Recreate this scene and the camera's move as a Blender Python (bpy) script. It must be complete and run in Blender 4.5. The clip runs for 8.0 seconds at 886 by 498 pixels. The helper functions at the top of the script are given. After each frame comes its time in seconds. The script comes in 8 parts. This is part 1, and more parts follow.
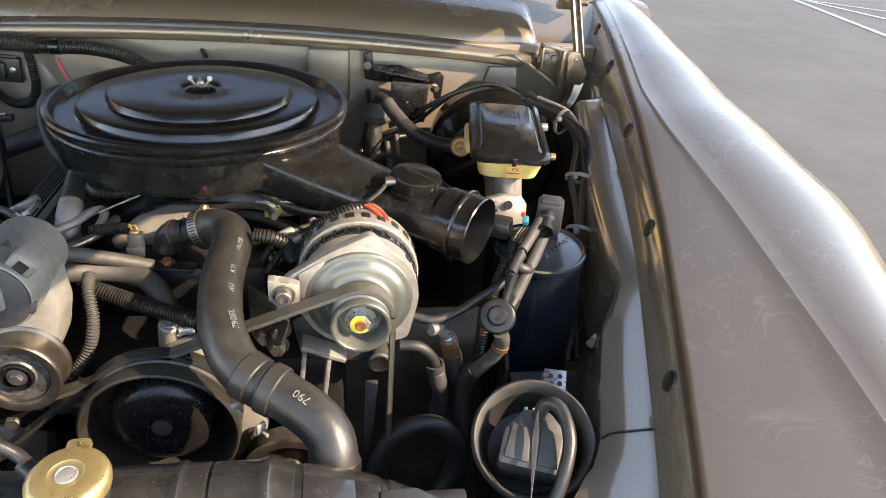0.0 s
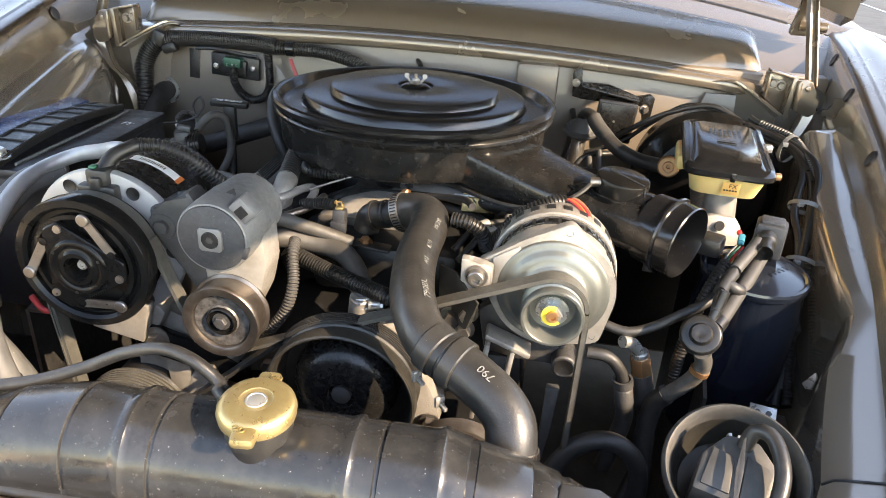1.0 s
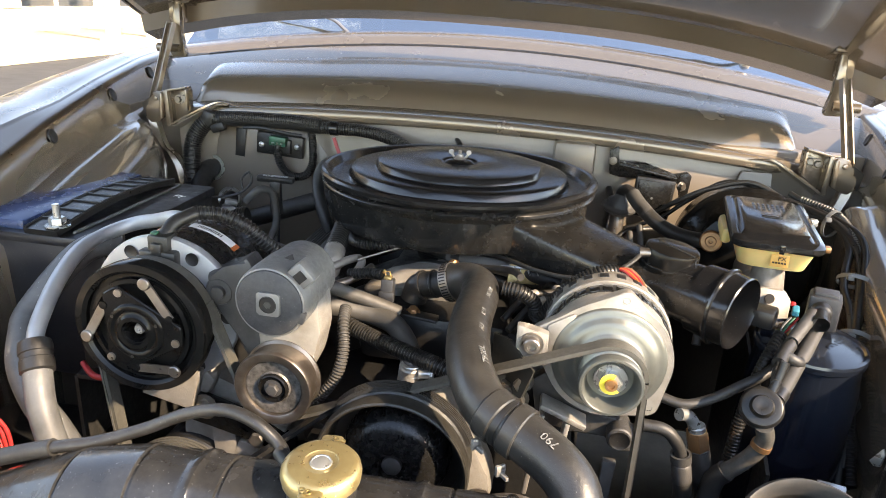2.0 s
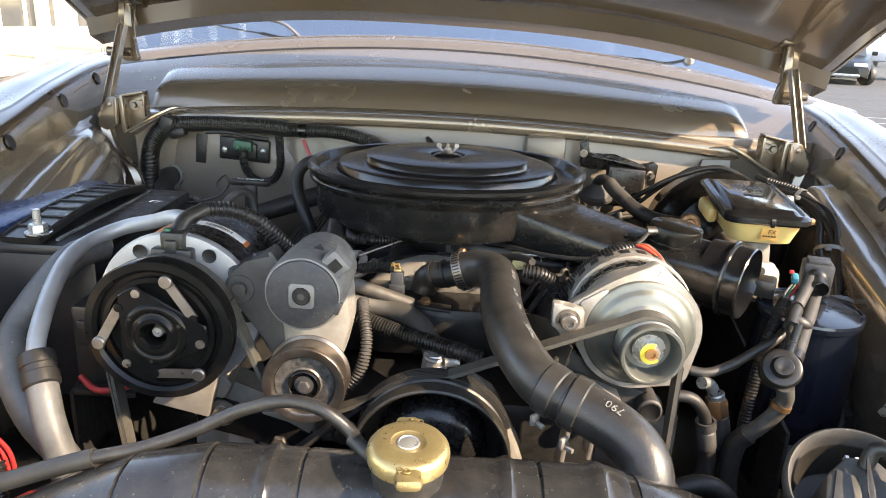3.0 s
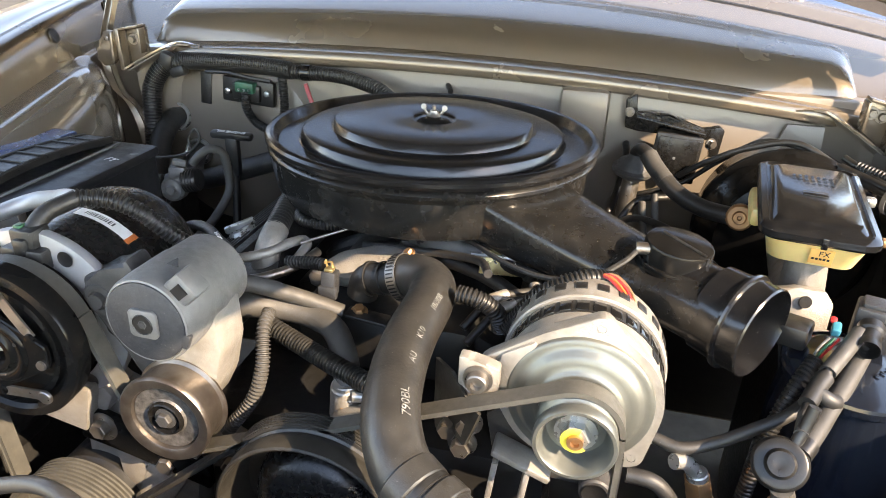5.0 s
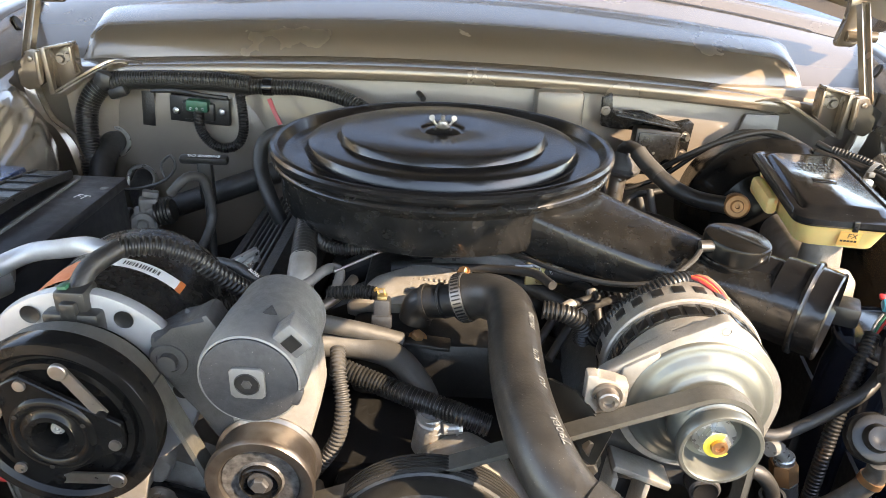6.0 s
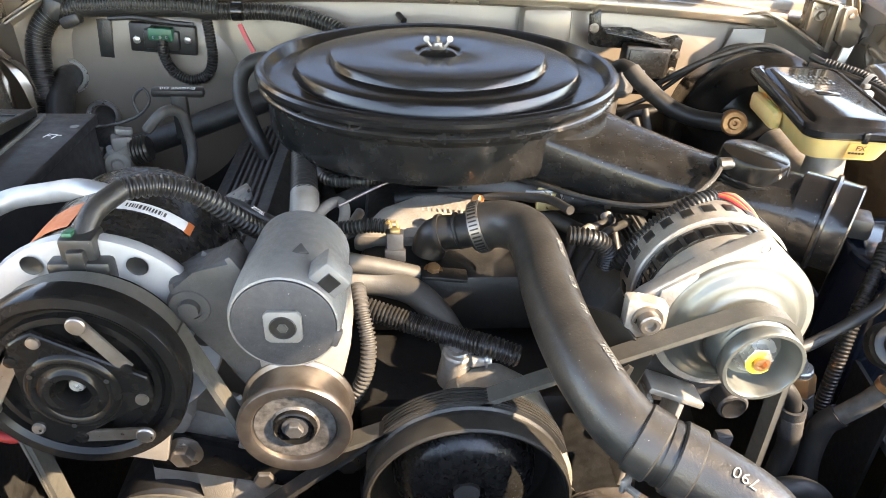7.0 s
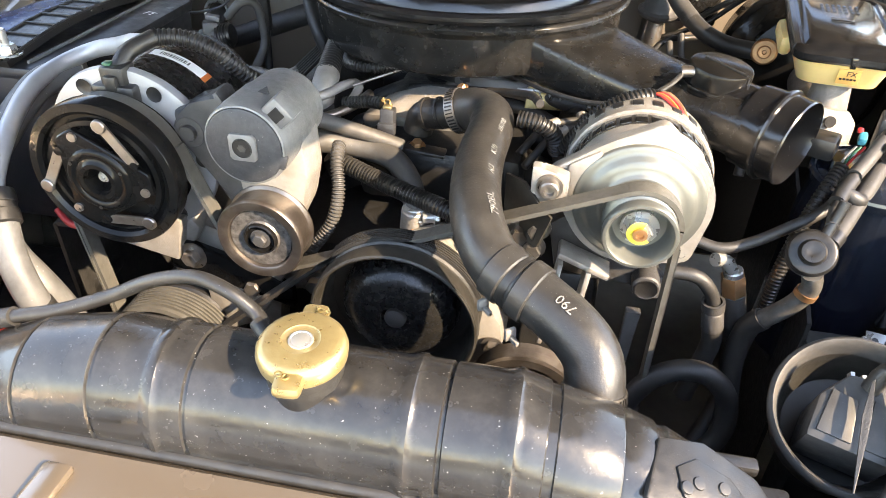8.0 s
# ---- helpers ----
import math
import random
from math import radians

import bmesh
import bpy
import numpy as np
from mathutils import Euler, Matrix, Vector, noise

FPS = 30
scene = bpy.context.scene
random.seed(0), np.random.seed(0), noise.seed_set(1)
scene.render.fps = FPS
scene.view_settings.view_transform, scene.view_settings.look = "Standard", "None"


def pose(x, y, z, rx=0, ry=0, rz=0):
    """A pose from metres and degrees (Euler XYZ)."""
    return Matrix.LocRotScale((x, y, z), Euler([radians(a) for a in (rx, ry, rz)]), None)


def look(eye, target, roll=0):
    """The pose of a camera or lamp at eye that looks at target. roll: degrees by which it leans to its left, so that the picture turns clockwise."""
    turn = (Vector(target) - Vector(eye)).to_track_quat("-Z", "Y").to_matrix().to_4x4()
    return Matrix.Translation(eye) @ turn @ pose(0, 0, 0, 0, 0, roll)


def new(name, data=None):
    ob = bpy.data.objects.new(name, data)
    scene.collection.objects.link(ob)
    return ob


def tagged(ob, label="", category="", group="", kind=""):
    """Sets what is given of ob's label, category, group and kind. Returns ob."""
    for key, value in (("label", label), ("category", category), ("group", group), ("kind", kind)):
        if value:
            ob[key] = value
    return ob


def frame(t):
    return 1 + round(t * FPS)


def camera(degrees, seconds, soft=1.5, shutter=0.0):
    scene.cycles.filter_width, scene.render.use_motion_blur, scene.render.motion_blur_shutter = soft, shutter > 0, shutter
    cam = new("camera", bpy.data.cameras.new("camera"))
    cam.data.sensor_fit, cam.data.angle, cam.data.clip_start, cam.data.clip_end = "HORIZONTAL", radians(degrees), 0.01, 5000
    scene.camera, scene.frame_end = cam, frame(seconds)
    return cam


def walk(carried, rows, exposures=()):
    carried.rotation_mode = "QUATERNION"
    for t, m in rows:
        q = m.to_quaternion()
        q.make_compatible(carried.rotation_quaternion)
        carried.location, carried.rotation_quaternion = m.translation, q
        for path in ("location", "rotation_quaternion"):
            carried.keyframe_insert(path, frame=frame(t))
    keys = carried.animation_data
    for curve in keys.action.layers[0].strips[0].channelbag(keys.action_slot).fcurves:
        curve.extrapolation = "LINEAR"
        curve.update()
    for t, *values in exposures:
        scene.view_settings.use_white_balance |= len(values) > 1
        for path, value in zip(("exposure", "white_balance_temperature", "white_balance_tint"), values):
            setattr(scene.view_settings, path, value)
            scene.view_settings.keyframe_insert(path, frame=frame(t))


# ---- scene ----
cam = camera(64.4, 8.0, soft=0.7)
PATH = [
    (0, (0.197, 0.018, 1.278), (0.48, 1.729, 0.281), 4.3),
    (0.5, (0.17, 0.027, 1.238), (0.129, 1.776, 0.268), 3.9),
    (1, (0.175, 0.013, 1.2), (-0.035, 1.794, 0.315), 3.5),
    (1.5, (0.178, 0.01, 1.181), (-0.111, 1.838, 0.423), 3.3),
    (1.7, (0.168, 0.006, 1.186), (-0.133, 1.849, 0.471), 3.2),
    (2.8, (0.039, -0.022, 1.15), (-0.058, 1.881, 0.54), 2.7),
    (3, (0.022, -0.021, 1.143), (-0.018, 1.883, 0.534), 2.7),
    (3.5, (0.144, 0.042, 1.158), (0.163, 1.942, 0.532), 2.5),
    (4, (0.22, 0.11, 1.165), (0.127, 1.949, 0.384), 2.5),
    (4.5, (0.223, 0.176, 1.187), (-0.053, 1.963, 0.333), 2.4),
    (5, (0.203, 0.192, 1.189), (-0.186, 1.953, 0.324), 2.2),
    (5.2, (0.167, 0.174, 1.179), (-0.237, 1.93, 0.311), 2.3),
    (6.3, (-0.028, 0.208, 1.192), (0.121, 2.011, 0.339), 2.1),
    (6.5, (-0.044, 0.213, 1.183), (0.151, 2.006, 0.318), 2.2),
    (7, (-0.048, 0.221, 1.174), (0.082, 1.935, 0.151), 1.9),
    (7.5, (0.034, 0.174, 1.175), (0.001, 1.786, -0.008), 1.8),
    (8, (0.143, 0.099, 1.166), (-0.152, 1.712, 0.021), 1.3),
]
walk(cam, [(t, look(eye, target, roll)) for t, eye, target, roll in PATH],
     [(t, ev + 0.19, 8650, 17) for t, ev in ((0.0, 2.56), (0.5, 2.78), (1.0, 2.84), (1.5, 2.78), (3.0, 2.68), (4.0, 2.84), (5.0, 3.02), (6.5, 3.16), (7.0, 3.52), (7.5, 3.64), (8.0, 3.32))])

# ---- light ----
SUN = Vector((1.32, -0.66, 0.98)).normalized()
SUN_ELEV = math.asin(SUN.z)
world = bpy.data.worlds.new("world")
scene.world = world
world.use_nodes = True
wn = world.node_tree
sky = wn.nodes.new("ShaderNodeTexSky")
sky.sky_type, sky.sun_disc = "NISHITA", False
sky.sun_elevation, sky.sun_rotation = SUN_ELEV, math.atan2(SUN.x, SUN.y)
sky.air_density, sky.dust_density, sky.ozone_density = 1.0, 0.2, 1.6
wn.nodes["Background"].inputs["Strength"].default_value = 0.15
wn.links.new(sky.outputs["Color"], wn.nodes["Background"].inputs["Color"])
sun = new("sun", bpy.data.lights.new("sun", "SUN"))
sun.data.energy, sun.data.angle, sun.data.color = 2.02, radians(0.5), (1.0, 0.91, 0.77)
sun.matrix_world = look(SUN * 20, (0, 0, 0))
scene.view_settings.exposure = 1.55


# ---- materials ----
def mat(name, c1, c2=None, scale=40, rough=0.5, rvar=0.1, metal=0.0, bump=0.0, bscale=300, coat=0.0, dust=0.0,
        dcol=(0.42, 0.40, 0.37), dscale=900, stain=0.0, scol=(0.2, 0.17, 0.14), vary=0.0, smear=0.0, **extra):
    m = bpy.data.materials.new(name)
    m.use_nodes = True
    nt = m.node_tree
    N, L = nt.nodes, nt.links
    p = N["Principled BSDF"]
    tc = N.new("ShaderNodeTexCoord")

    def noise_at(s, detail=4.0, rou=0.55):
        n = N.new("ShaderNodeTexNoise")
        n.inputs["Scale"].default_value, n.inputs["Detail"].default_value, n.inputs["Roughness"].default_value = s, detail, rou
        L.new(tc.outputs["Object"], n.inputs["Vector"])
        return n

    def ramp(src, lo, hi, a=0.0, b=1.0):
        r = N.new("ShaderNodeMapRange")
        for key, v in (("From Min", lo), ("From Max", hi), ("To Min", a), ("To Max", b)):
            r.inputs[key].default_value = v
        L.new(src, r.inputs["Value"])
        return r.outputs["Result"]

    def mixc(f, a, b):
        x = N.new("ShaderNodeMix")
        x.data_type = "RGBA"
        for sock, v in ((x.inputs[0], f), (x.inputs[6], a), (x.inputs[7], b)):
            if isinstance(v, (int, float)):
                sock.default_value = v
            elif isinstance(v, tuple):
                sock.default_value = (*v, 1)
            else:
                L.new(v, sock)
        return x.outputs[2]

    big = noise_at(scale)
    c2 = c2 or tuple(v * 0.72 for v in c1)
    col = mixc(ramp(big.outputs["Fac"], 0.35, 0.68), c1, c2)
    if vary:
        oi = N.new("ShaderNodeObjectInfo")
        col = mixc(ramp(oi.outputs["Random"], 0, 1, 0, vary), col, c2)
    rsrc = ramp(noise_at(scale * 3.1, 5).outputs["Fac"], 0.3, 0.7, max(0.02, rough - rvar), min(1, rough + rvar))
    if stain:
        st = ramp(noise_at(scale * 0.45, 6, 0.7).outputs["Fac"], 0.5, 0.72, 0, stain)
        col = mixc(st, col, scol)
    if smear:
        # finger and cloth marks: thin wandering bands in a few patches
        sn = noise_at(11.0, 1.5)
        sn.inputs["Distortion"].default_value = 2.2
        up = ramp(sn.outputs["Fac"], 0.485, 0.50)
        down = ramp(sn.outputs["Fac"], 0.50, 0.53, 1.0, 0.0)
        patch = ramp(noise_at(7.0, 2).outputs["Fac"], 0.50, 0.60, 0, smear)
        m1, m2 = N.new("ShaderNodeMath"), N.new("ShaderNodeMath")
        m1.operation = m2.operation = "MULTIPLY"
        L.new(up, m1.inputs[0])
        L.new(down, m1.inputs[1])
        L.new(m1.outputs[0], m2.inputs[0])
        L.new(patch, m2.inputs[1])
        col = mixc(m2.outputs[0], col, (0.62, 0.57, 0.50))
    if dust:
        d = ramp(noise_at(dscale, 2).outputs["Fac"], 0.715, 0.765, 0, dust)
        film = ramp(noise_at(scale * 1.7, 6, 0.7).outputs["Fac"], 0.45, 0.8, 0, dust * 0.06)
        ad = N.new("ShaderNodeMath")
        ad.operation, ad.use_clamp = "ADD", True
        L.new(d, ad.inputs[0])
        L.new(film, ad.inputs[1])
        col = mixc(ad.outputs[0], col, dcol)
        ad2 = N.new("ShaderNodeMath")
        ad2.operation, ad2.use_clamp = "MULTIPLY_ADD", True
        L.new(ad.outputs[0], ad2.inputs[0])
        ad2.inputs[1].default_value = 0.6
        L.new(rsrc, ad2.inputs[2])
        rsrc = ad2.outputs[0]
    L.new(col, p.inputs["Base Color"])
    L.new(rsrc, p.inputs["Roughness"])
    p.inputs["Metallic"].default_value = metal
    p.inputs["Coat Weight"].default_value = coat
    p.inputs["Coat Roughness"].default_value = 0.06
    if bump:
        b = N.new("ShaderNodeBump")
        b.inputs["Strength"].default_value, b.inputs["Distance"].default_value = min(1.0, bump), 0.002
        L.new(noise_at(bscale, 6, 0.6).outputs["Fac"], b.inputs["Height"])
        L.new(b.outputs["Normal"], p.inputs["Normal"])
    for key, v in extra.items():
        p.inputs[key.replace("_", " ")].default_value = v
    return m


M_PAINT = mat("taupe_metallic_paint", (0.185, 0.149, 0.113), (0.172, 0.139, 0.105), 3, 0.27, 0.006, 0.55, 0.0, coat=0.65)
# the body's taupe again, darkened to temper the sky light on the fenders
M_FENDER = mat("smeared_darkened_taupe", (0.112, 0.084, 0.059), (0.103, 0.077, 0.054), 3, 0.29, 0.03, 0.7, 0.0, coat=0.35, stain=0.03, scol=(0.5, 0.46, 0.40), smear=0.05)
M_BAY = mat("taupe_bay_paint", (0.255, 0.210, 0.165), (0.234, 0.193, 0.152), 5, 0.22, 0.006, 0.58, 0.0, coat=1.0, stain=0.0)
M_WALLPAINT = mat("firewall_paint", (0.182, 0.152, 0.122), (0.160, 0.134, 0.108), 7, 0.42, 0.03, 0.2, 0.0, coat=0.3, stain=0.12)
M_GLOSS = mat("gloss_black_enamel", (0.0055, 0.0055, 0.0060), (0.0077, 0.0077, 0.0083), 30, 0.21, 0.05, 0.0, 0.02, 60, coat=0.12, dust=0.4, dscale=700)
M_GLOSSDUSTY = mat("dusty_black_enamel", (0.0072, 0.0072, 0.0072), (0.0110, 0.0105, 0.0099), 25, 0.24, 0.06, 0.0, 0.03, 120, coat=0.15, dust=0.5, dscale=650, Specular_IOR_Level=0.4)
M_PLASTIC = mat("black_plastic", (0.0095, 0.0095, 0.0098), (0.0175, 0.0168, 0.0158), 40, 0.38, 0.1, 0.0, 0.08, 500, dust=0.3)
M_TANK = mat("radiator_tank_plastic", (0.0135, 0.0135, 0.0138), (0.0215, 0.0212, 0.0208), 26, 0.20, 0.09, 0.0, 0.22, 34, dust=0.6, dscale=480, stain=0.35, scol=(0.060, 0.058, 0.055))
M_RUBBER = mat("black_rubber", (0.0140, 0.0137, 0.0131), (0.0235, 0.0222, 0.0205), 45, 0.50, 0.1, 0.0, 0.12, 700, dust=0.35)
M_HOSE = mat("coolant_hose_rubber", (0.0143, 0.0138, 0.0132), (0.0242, 0.0226, 0.0204), 30, 0.38, 0.09, 0.0, 0.14, 420, dust=0.6, dscale=850)
M_DUSTYHOSE = mat("dusty_grey_rubber", (0.036, 0.0345, 0.032), (0.052, 0.049, 0.045), 40, 0.6, 0.1, 0.0, 0.12, 500, dust=0.3)
M_LOOM = mat("split_loom_plastic", (0.0100, 0.0098, 0.0095), (0.0185, 0.0175, 0.0162), 60, 0.36, 0.1, 0.0, 0.0, dust=0.2, Specular_IOR_Level=0.4)
M_BELT = mat("belt_rubber", (0.066, 0.063, 0.054), (0.048, 0.046, 0.040), 60, 0.58, 0.1, 0.0, 0.1, 700, dust=0.3)
M_CAST = mat("cast_aluminium", (0.32, 0.30, 0.27), (0.23, 0.213, 0.19), 45, 0.46, 0.1, 0.45, 0.35, 420, dust=0.2, stain=0.4, scol=(0.25, 0.21, 0.17))
M_CASTGREY = mat("grey_cast_housing", (0.050, 0.049, 0.048), (0.070, 0.068, 0.066), 60, 0.52, 0.1, 0.35, 0.30, 700, dust=0.25)
M_SLATE = mat("slate_plastic_cover", (0.020, 0.022, 0.026), (0.033, 0.035, 0.039), 160, 0.5, 0.1, 0.0, 0.25, 1200, dust=0.45, dscale=700)
M_SHIELD = mat("satin_zinc_shield", (0.165, 0.171, 0.155), (0.140, 0.146, 0.132), 45, 0.40, 0.08, 0.68, 0.05, 240, coat=0.1, dust=0.08)
M_ZINC = mat("bright_zinc_plate", (0.44, 0.44, 0.42), (0.36, 0.36, 0.34), 35, 0.30, 0.08, 0.7, 0.05, 200, dust=0.08)
M_STEEL = mat("worn_steel", (0.30, 0.285, 0.265), (0.23, 0.205, 0.18), 50, 0.36, 0.1, 0.9, 0.1, 500, stain=0.35, scol=(0.20, 0.14, 0.10))
M_PULLEY = mat("brown_worn_pulley_steel", (0.205, 0.182, 0.160), (0.140, 0.120, 0.104), 60, 0.36, 0.08, 0.9, 0.08, 300, stain=0.3, scol=(0.16, 0.10, 0.07))
M_BRASS = mat("yellow_zinc_brass", (0.44, 0.35, 0.17), (0.36, 0.27, 0.12), 50, 0.34, 0.1, 0.75, 0.15, 350, stain=0.9, scol=(0.40, 0.31, 0.19))
M_COPPER = mat("copper_brass_fitting", (0.50, 0.27, 0.13), (0.40, 0.23, 0.12), 70, 0.4, 0.1, 0.85, 0.1, 400)
M_CHROME = mat("chrome", (0.75, 0.75, 0.74), (0.7, 0.7, 0.7), 20, 0.09, 0.03, 1.0)
M_RESERVOIR = mat("yellowed_translucent_plastic", (0.70, 0.51, 0.22), (0.62, 0.45, 0.18), 30, 0.45, 0.08, 0.0, 0.05, 200, Subsurface_Weight=0.25, Subsurface_Scale=0.01)
M_LID = mat("gloss_rubber_lid", (0.0050, 0.0054, 0.0060), (0.0080, 0.0080, 0.0086), 40, 0.11, 0.04, 0.0, 0.06, 200, coat=0.15, dust=0.3, dscale=500)
M_DRUM = mat("compressor_black_paint", (0.0077, 0.0077, 0.0077), (0.0121, 0.0116, 0.0110), 50, 0.26, 0.08, 0.0, 0.08, 300, dust=0.2, Specular_IOR_Level=0.35)
M_CLUTCH = mat("clutch_black_steel", (0.005, 0.005, 0.005), (0.009, 0.0085, 0.008), 50, 0.17, 0.05, 0.0, 0.03, 400, dust=0.06, Specular_IOR_Level=0.15)
M_DISH = mat("dull_black_pressing", (0.016, 0.0150, 0.0125), (0.026, 0.024, 0.020), 40, 0.42, 0.1, 0.0, 0.1, 200, dust=0.2)
M_BAREALU = mat("satin_aluminium_tube", (0.36, 0.37, 0.38), (0.30, 0.31, 0.32), 30, 0.44, 0.08, 0.5, 0.05, 200, dust=0.1)
M_GREYHOSE = mat("spotted_grey_hose", (0.092, 0.093, 0.092), (0.064, 0.065, 0.065), 50, 0.5, 0.1, 0.0, 0.1, 300, dust=0.7, dscale=260, dcol=(0.5, 0.52, 0.52))
M_SPECK = mat("speckled_worn_steel", (0.16, 0.15, 0.14), (0.05, 0.047, 0.043), 190, 0.42, 0.1, 0.5, 0.2, 500)
M_SPECKLE = mat("stained_pale_rubber", (0.085, 0.080, 0.070), (0.036, 0.034, 0.030), 90, 0.55, 0.1, 0.0, 0.15, 400, dust=0.3, stain=0.8, scol=(0.09, 0.055, 0.03))
M_TAPE = mat("black_tape", (0.0110, 0.0110, 0.0110), (0.0193, 0.0182, 0.0165), 80, 0.42, 0.1, 0.0, 0.3, 250, dust=0.25)
M_WHITE = mat("white_print", (0.20, 0.20, 0.19), (0.03, 0.03, 0.03), 260, 0.6)
M_LABEL = mat("white_label_paper", (0.70, 0.70, 0.68), (0.62, 0.62, 0.6), 60, 0.5)
M_ORANGE = mat("orange_label", (0.56, 0.135, 0.03), (0.50, 0.12, 0.03), 60, 0.5)
M_YELLOWLBL = mat("yellow_label", (0.76, 0.41, 0.12), (0.68, 0.36, 0.11), 60, 0.5)
M_RED = mat("red_plastic", (0.38, 0.022, 0.022), (0.30, 0.016, 0.016), 60, 0.4)
M_TEAL = mat("teal_plastic", (0.025, 0.20, 0.26), (0.02, 0.15, 0.2), 60, 0.4)
M_GREEN = mat("green_plastic", (0.012, 0.09, 0.05), (0.01, 0.07, 0.04), 60, 0.4)
M_YELLOW = mat("yellow_paint_mark", (0.75, 0.60, 0.05), (0.65, 0.5, 0.08), 120, 0.45)
M_ZIP = mat("grey_cable_tie", (0.13, 0.135, 0.135), (0.10, 0.105, 0.105), 60, 0.45)
M_TENSION = mat("grey_cast_tensioner", (0.180, 0.178, 0.172), (0.140, 0.139, 0.135), 60, 0.5, 0.1, 0.3, 0.25, 700, dust=0.2)
M_BUCKET = mat("dull_grey_bucket_paint", (0.060, 0.059, 0.056), (0.042, 0.041, 0.039), 40, 0.5, 0.1, 0.2, 0.1, 300, dust=0.2, stain=0.3)
M_DARK = mat("dirty_black_iron", (0.0065, 0.0065, 0.0066), (0.0125, 0.0119, 0.0112), 30, 0.44, 0.12, 0.0, 0.25, 120, dust=0.12)
# pale grey for dusty hose sleeves; on the pan it bounces light upwards
M_PAN = mat("dusty_pale_grey", (0.16, 0.155, 0.145), (0.10, 0.096, 0.09), 14, 0.7, 0.1, 0.0, 0.1, 120, dust=0.2, stain=0.4)
M_BLUEBLACK = mat("navy_black_plastic", (0.006, 0.008, 0.013), (0.008, 0.011, 0.017), 30, 0.15, 0.04, 0.0, 0.02, 300, coat=0.2, dust=0.05)
M_COVER = mat("blue_battery_cover", (0.035, 0.060, 0.14), (0.030, 0.052, 0.12), 20, 0.25, 0.06, 0.0, 0.0, dust=0.15)
M_BATTERY = mat("battery_case", (0.0110, 0.0121, 0.0154), (0.0165, 0.0171, 0.0198), 30, 0.38, 0.1, 0.0, 0.05, 300, dust=0.3)
M_ASPHALT = mat("asphalt", (0.046, 0.0455, 0.044), (0.060, 0.059, 0.057), 1.2, 0.85, 0.08, 0.0, 0.6, 60, dust=0.35, dscale=45, dcol=(0.25, 0.24, 0.23))
M_LINE = mat("faded_blue_white_line", (0.26, 0.29, 0.32), (0.17, 0.19, 0.21), 3, 0.7)
M_CONCRETE = mat("sunlit_concrete", (0.55, 0.47, 0.33), (0.48, 0.42, 0.32), 2, 0.8)
M_STUCCO = mat("cream_stucco", (0.66, 0.58, 0.46), (0.6, 0.53, 0.43), 2, 0.85, bump=0.2, bscale=60)
M_COLUMN = mat("white_column_paint", (0.80, 0.78, 0.74), (0.74, 0.72, 0.69), 3, 0.6)
M_SHOPGLASS = mat("shop_glass", (0.05, 0.06, 0.07), (0.08, 0.08, 0.08), 1.0, 0.08, 0.02, coat=0.5)
M_CARBLACK = mat("black_car_paint", (0.010, 0.012, 0.012), (0.014, 0.016, 0.016), 5, 0.35, 0.04, coat=0.1, Specular_IOR_Level=0.25)
M_CARBLUE = mat("pale_blue_silver_paint", (0.30, 0.36, 0.46), (0.27, 0.33, 0.43), 5, 0.3, 0.04, 0.5, coat=0.8)
M_LENS = mat("lamp_lens", (0.7, 0.66, 0.6), (0.6, 0.57, 0.52), 20, 0.15, 0.04)
M_FOLIAGE = mat("autumn_foliage", (0.20, 0.11, 0.035), (0.10, 0.085, 0.03), 3, 0.8)

M_GLASS = bpy.data.materials.new("windshield_glass")
M_GLASS.use_nodes = True
gp = M_GLASS.node_tree.nodes["Principled BSDF"]
gp.inputs["Base Color"].default_value = (0.10, 0.13, 0.16, 1)
gp.inputs["Roughness"].default_value, gp.inputs["Transmission Weight"].default_value, gp.inputs["IOR"].default_value = 0.02, 1.0, 1.8
gp.inputs["Coat Weight"].default_value, gp.inputs["Coat IOR"].default_value, gp.inputs["Coat Roughness"].default_value = 1.0, 2.9, 0.02


# ---- mesh tools ----
def thing(name, at, label="", category="", group="", kind=""):
    ob = new(name)
    ob.location = at
    ob.empty_display_size = 0.02
    return tagged(ob, label, category, group, kind)


def origin_of(ob):
    o = Vector((0, 0, 0))
    while ob is not None:
        o += ob.location
        ob = ob.parent
    return o


def finish(bm, name, material, smooth=38):
    me = bpy.data.meshes.new(name)
    bm.normal_update()
    bmesh.ops.recalc_face_normals(bm, faces=bm.faces)
    bm.to_mesh(me)
    bm.free()
    me.materials.append(material)
    if smooth:
        me.polygons.foreach_set("use_smooth", [True] * len(me.polygons))
        me.set_sharp_from_angle(angle=radians(smooth))
    return me


def part(name, bm, material, parent, label="", smooth=38):
    """One mesh, drawn in the place's own coordinates, under a thing or under a part."""
    bmesh.ops.translate(bm, verts=bm.verts, vec=-origin_of(parent))
    ob = new(name, finish(bm, name, material, smooth))
    ob.parent = parent
    return tagged(ob, label)


def solo(name, bm, material, at, label, category, group="", kind="", smooth=38):
    """A thing that is one mesh."""
    bmesh.ops.translate(bm, verts=bm.verts, vec=-Vector(at))
    ob = new(name, finish(bm, name, material, smooth))
    ob.location = at
    return tagged(ob, label, category, group, kind)


def B():
    return bmesh.new()


def add(bm, verts, faces):
    vs = [bm.verts.new(v) for v in verts]
    for f in faces:
        try:
            bm.faces.new([vs[i] for i in f])
        except ValueError:
            pass
    return vs


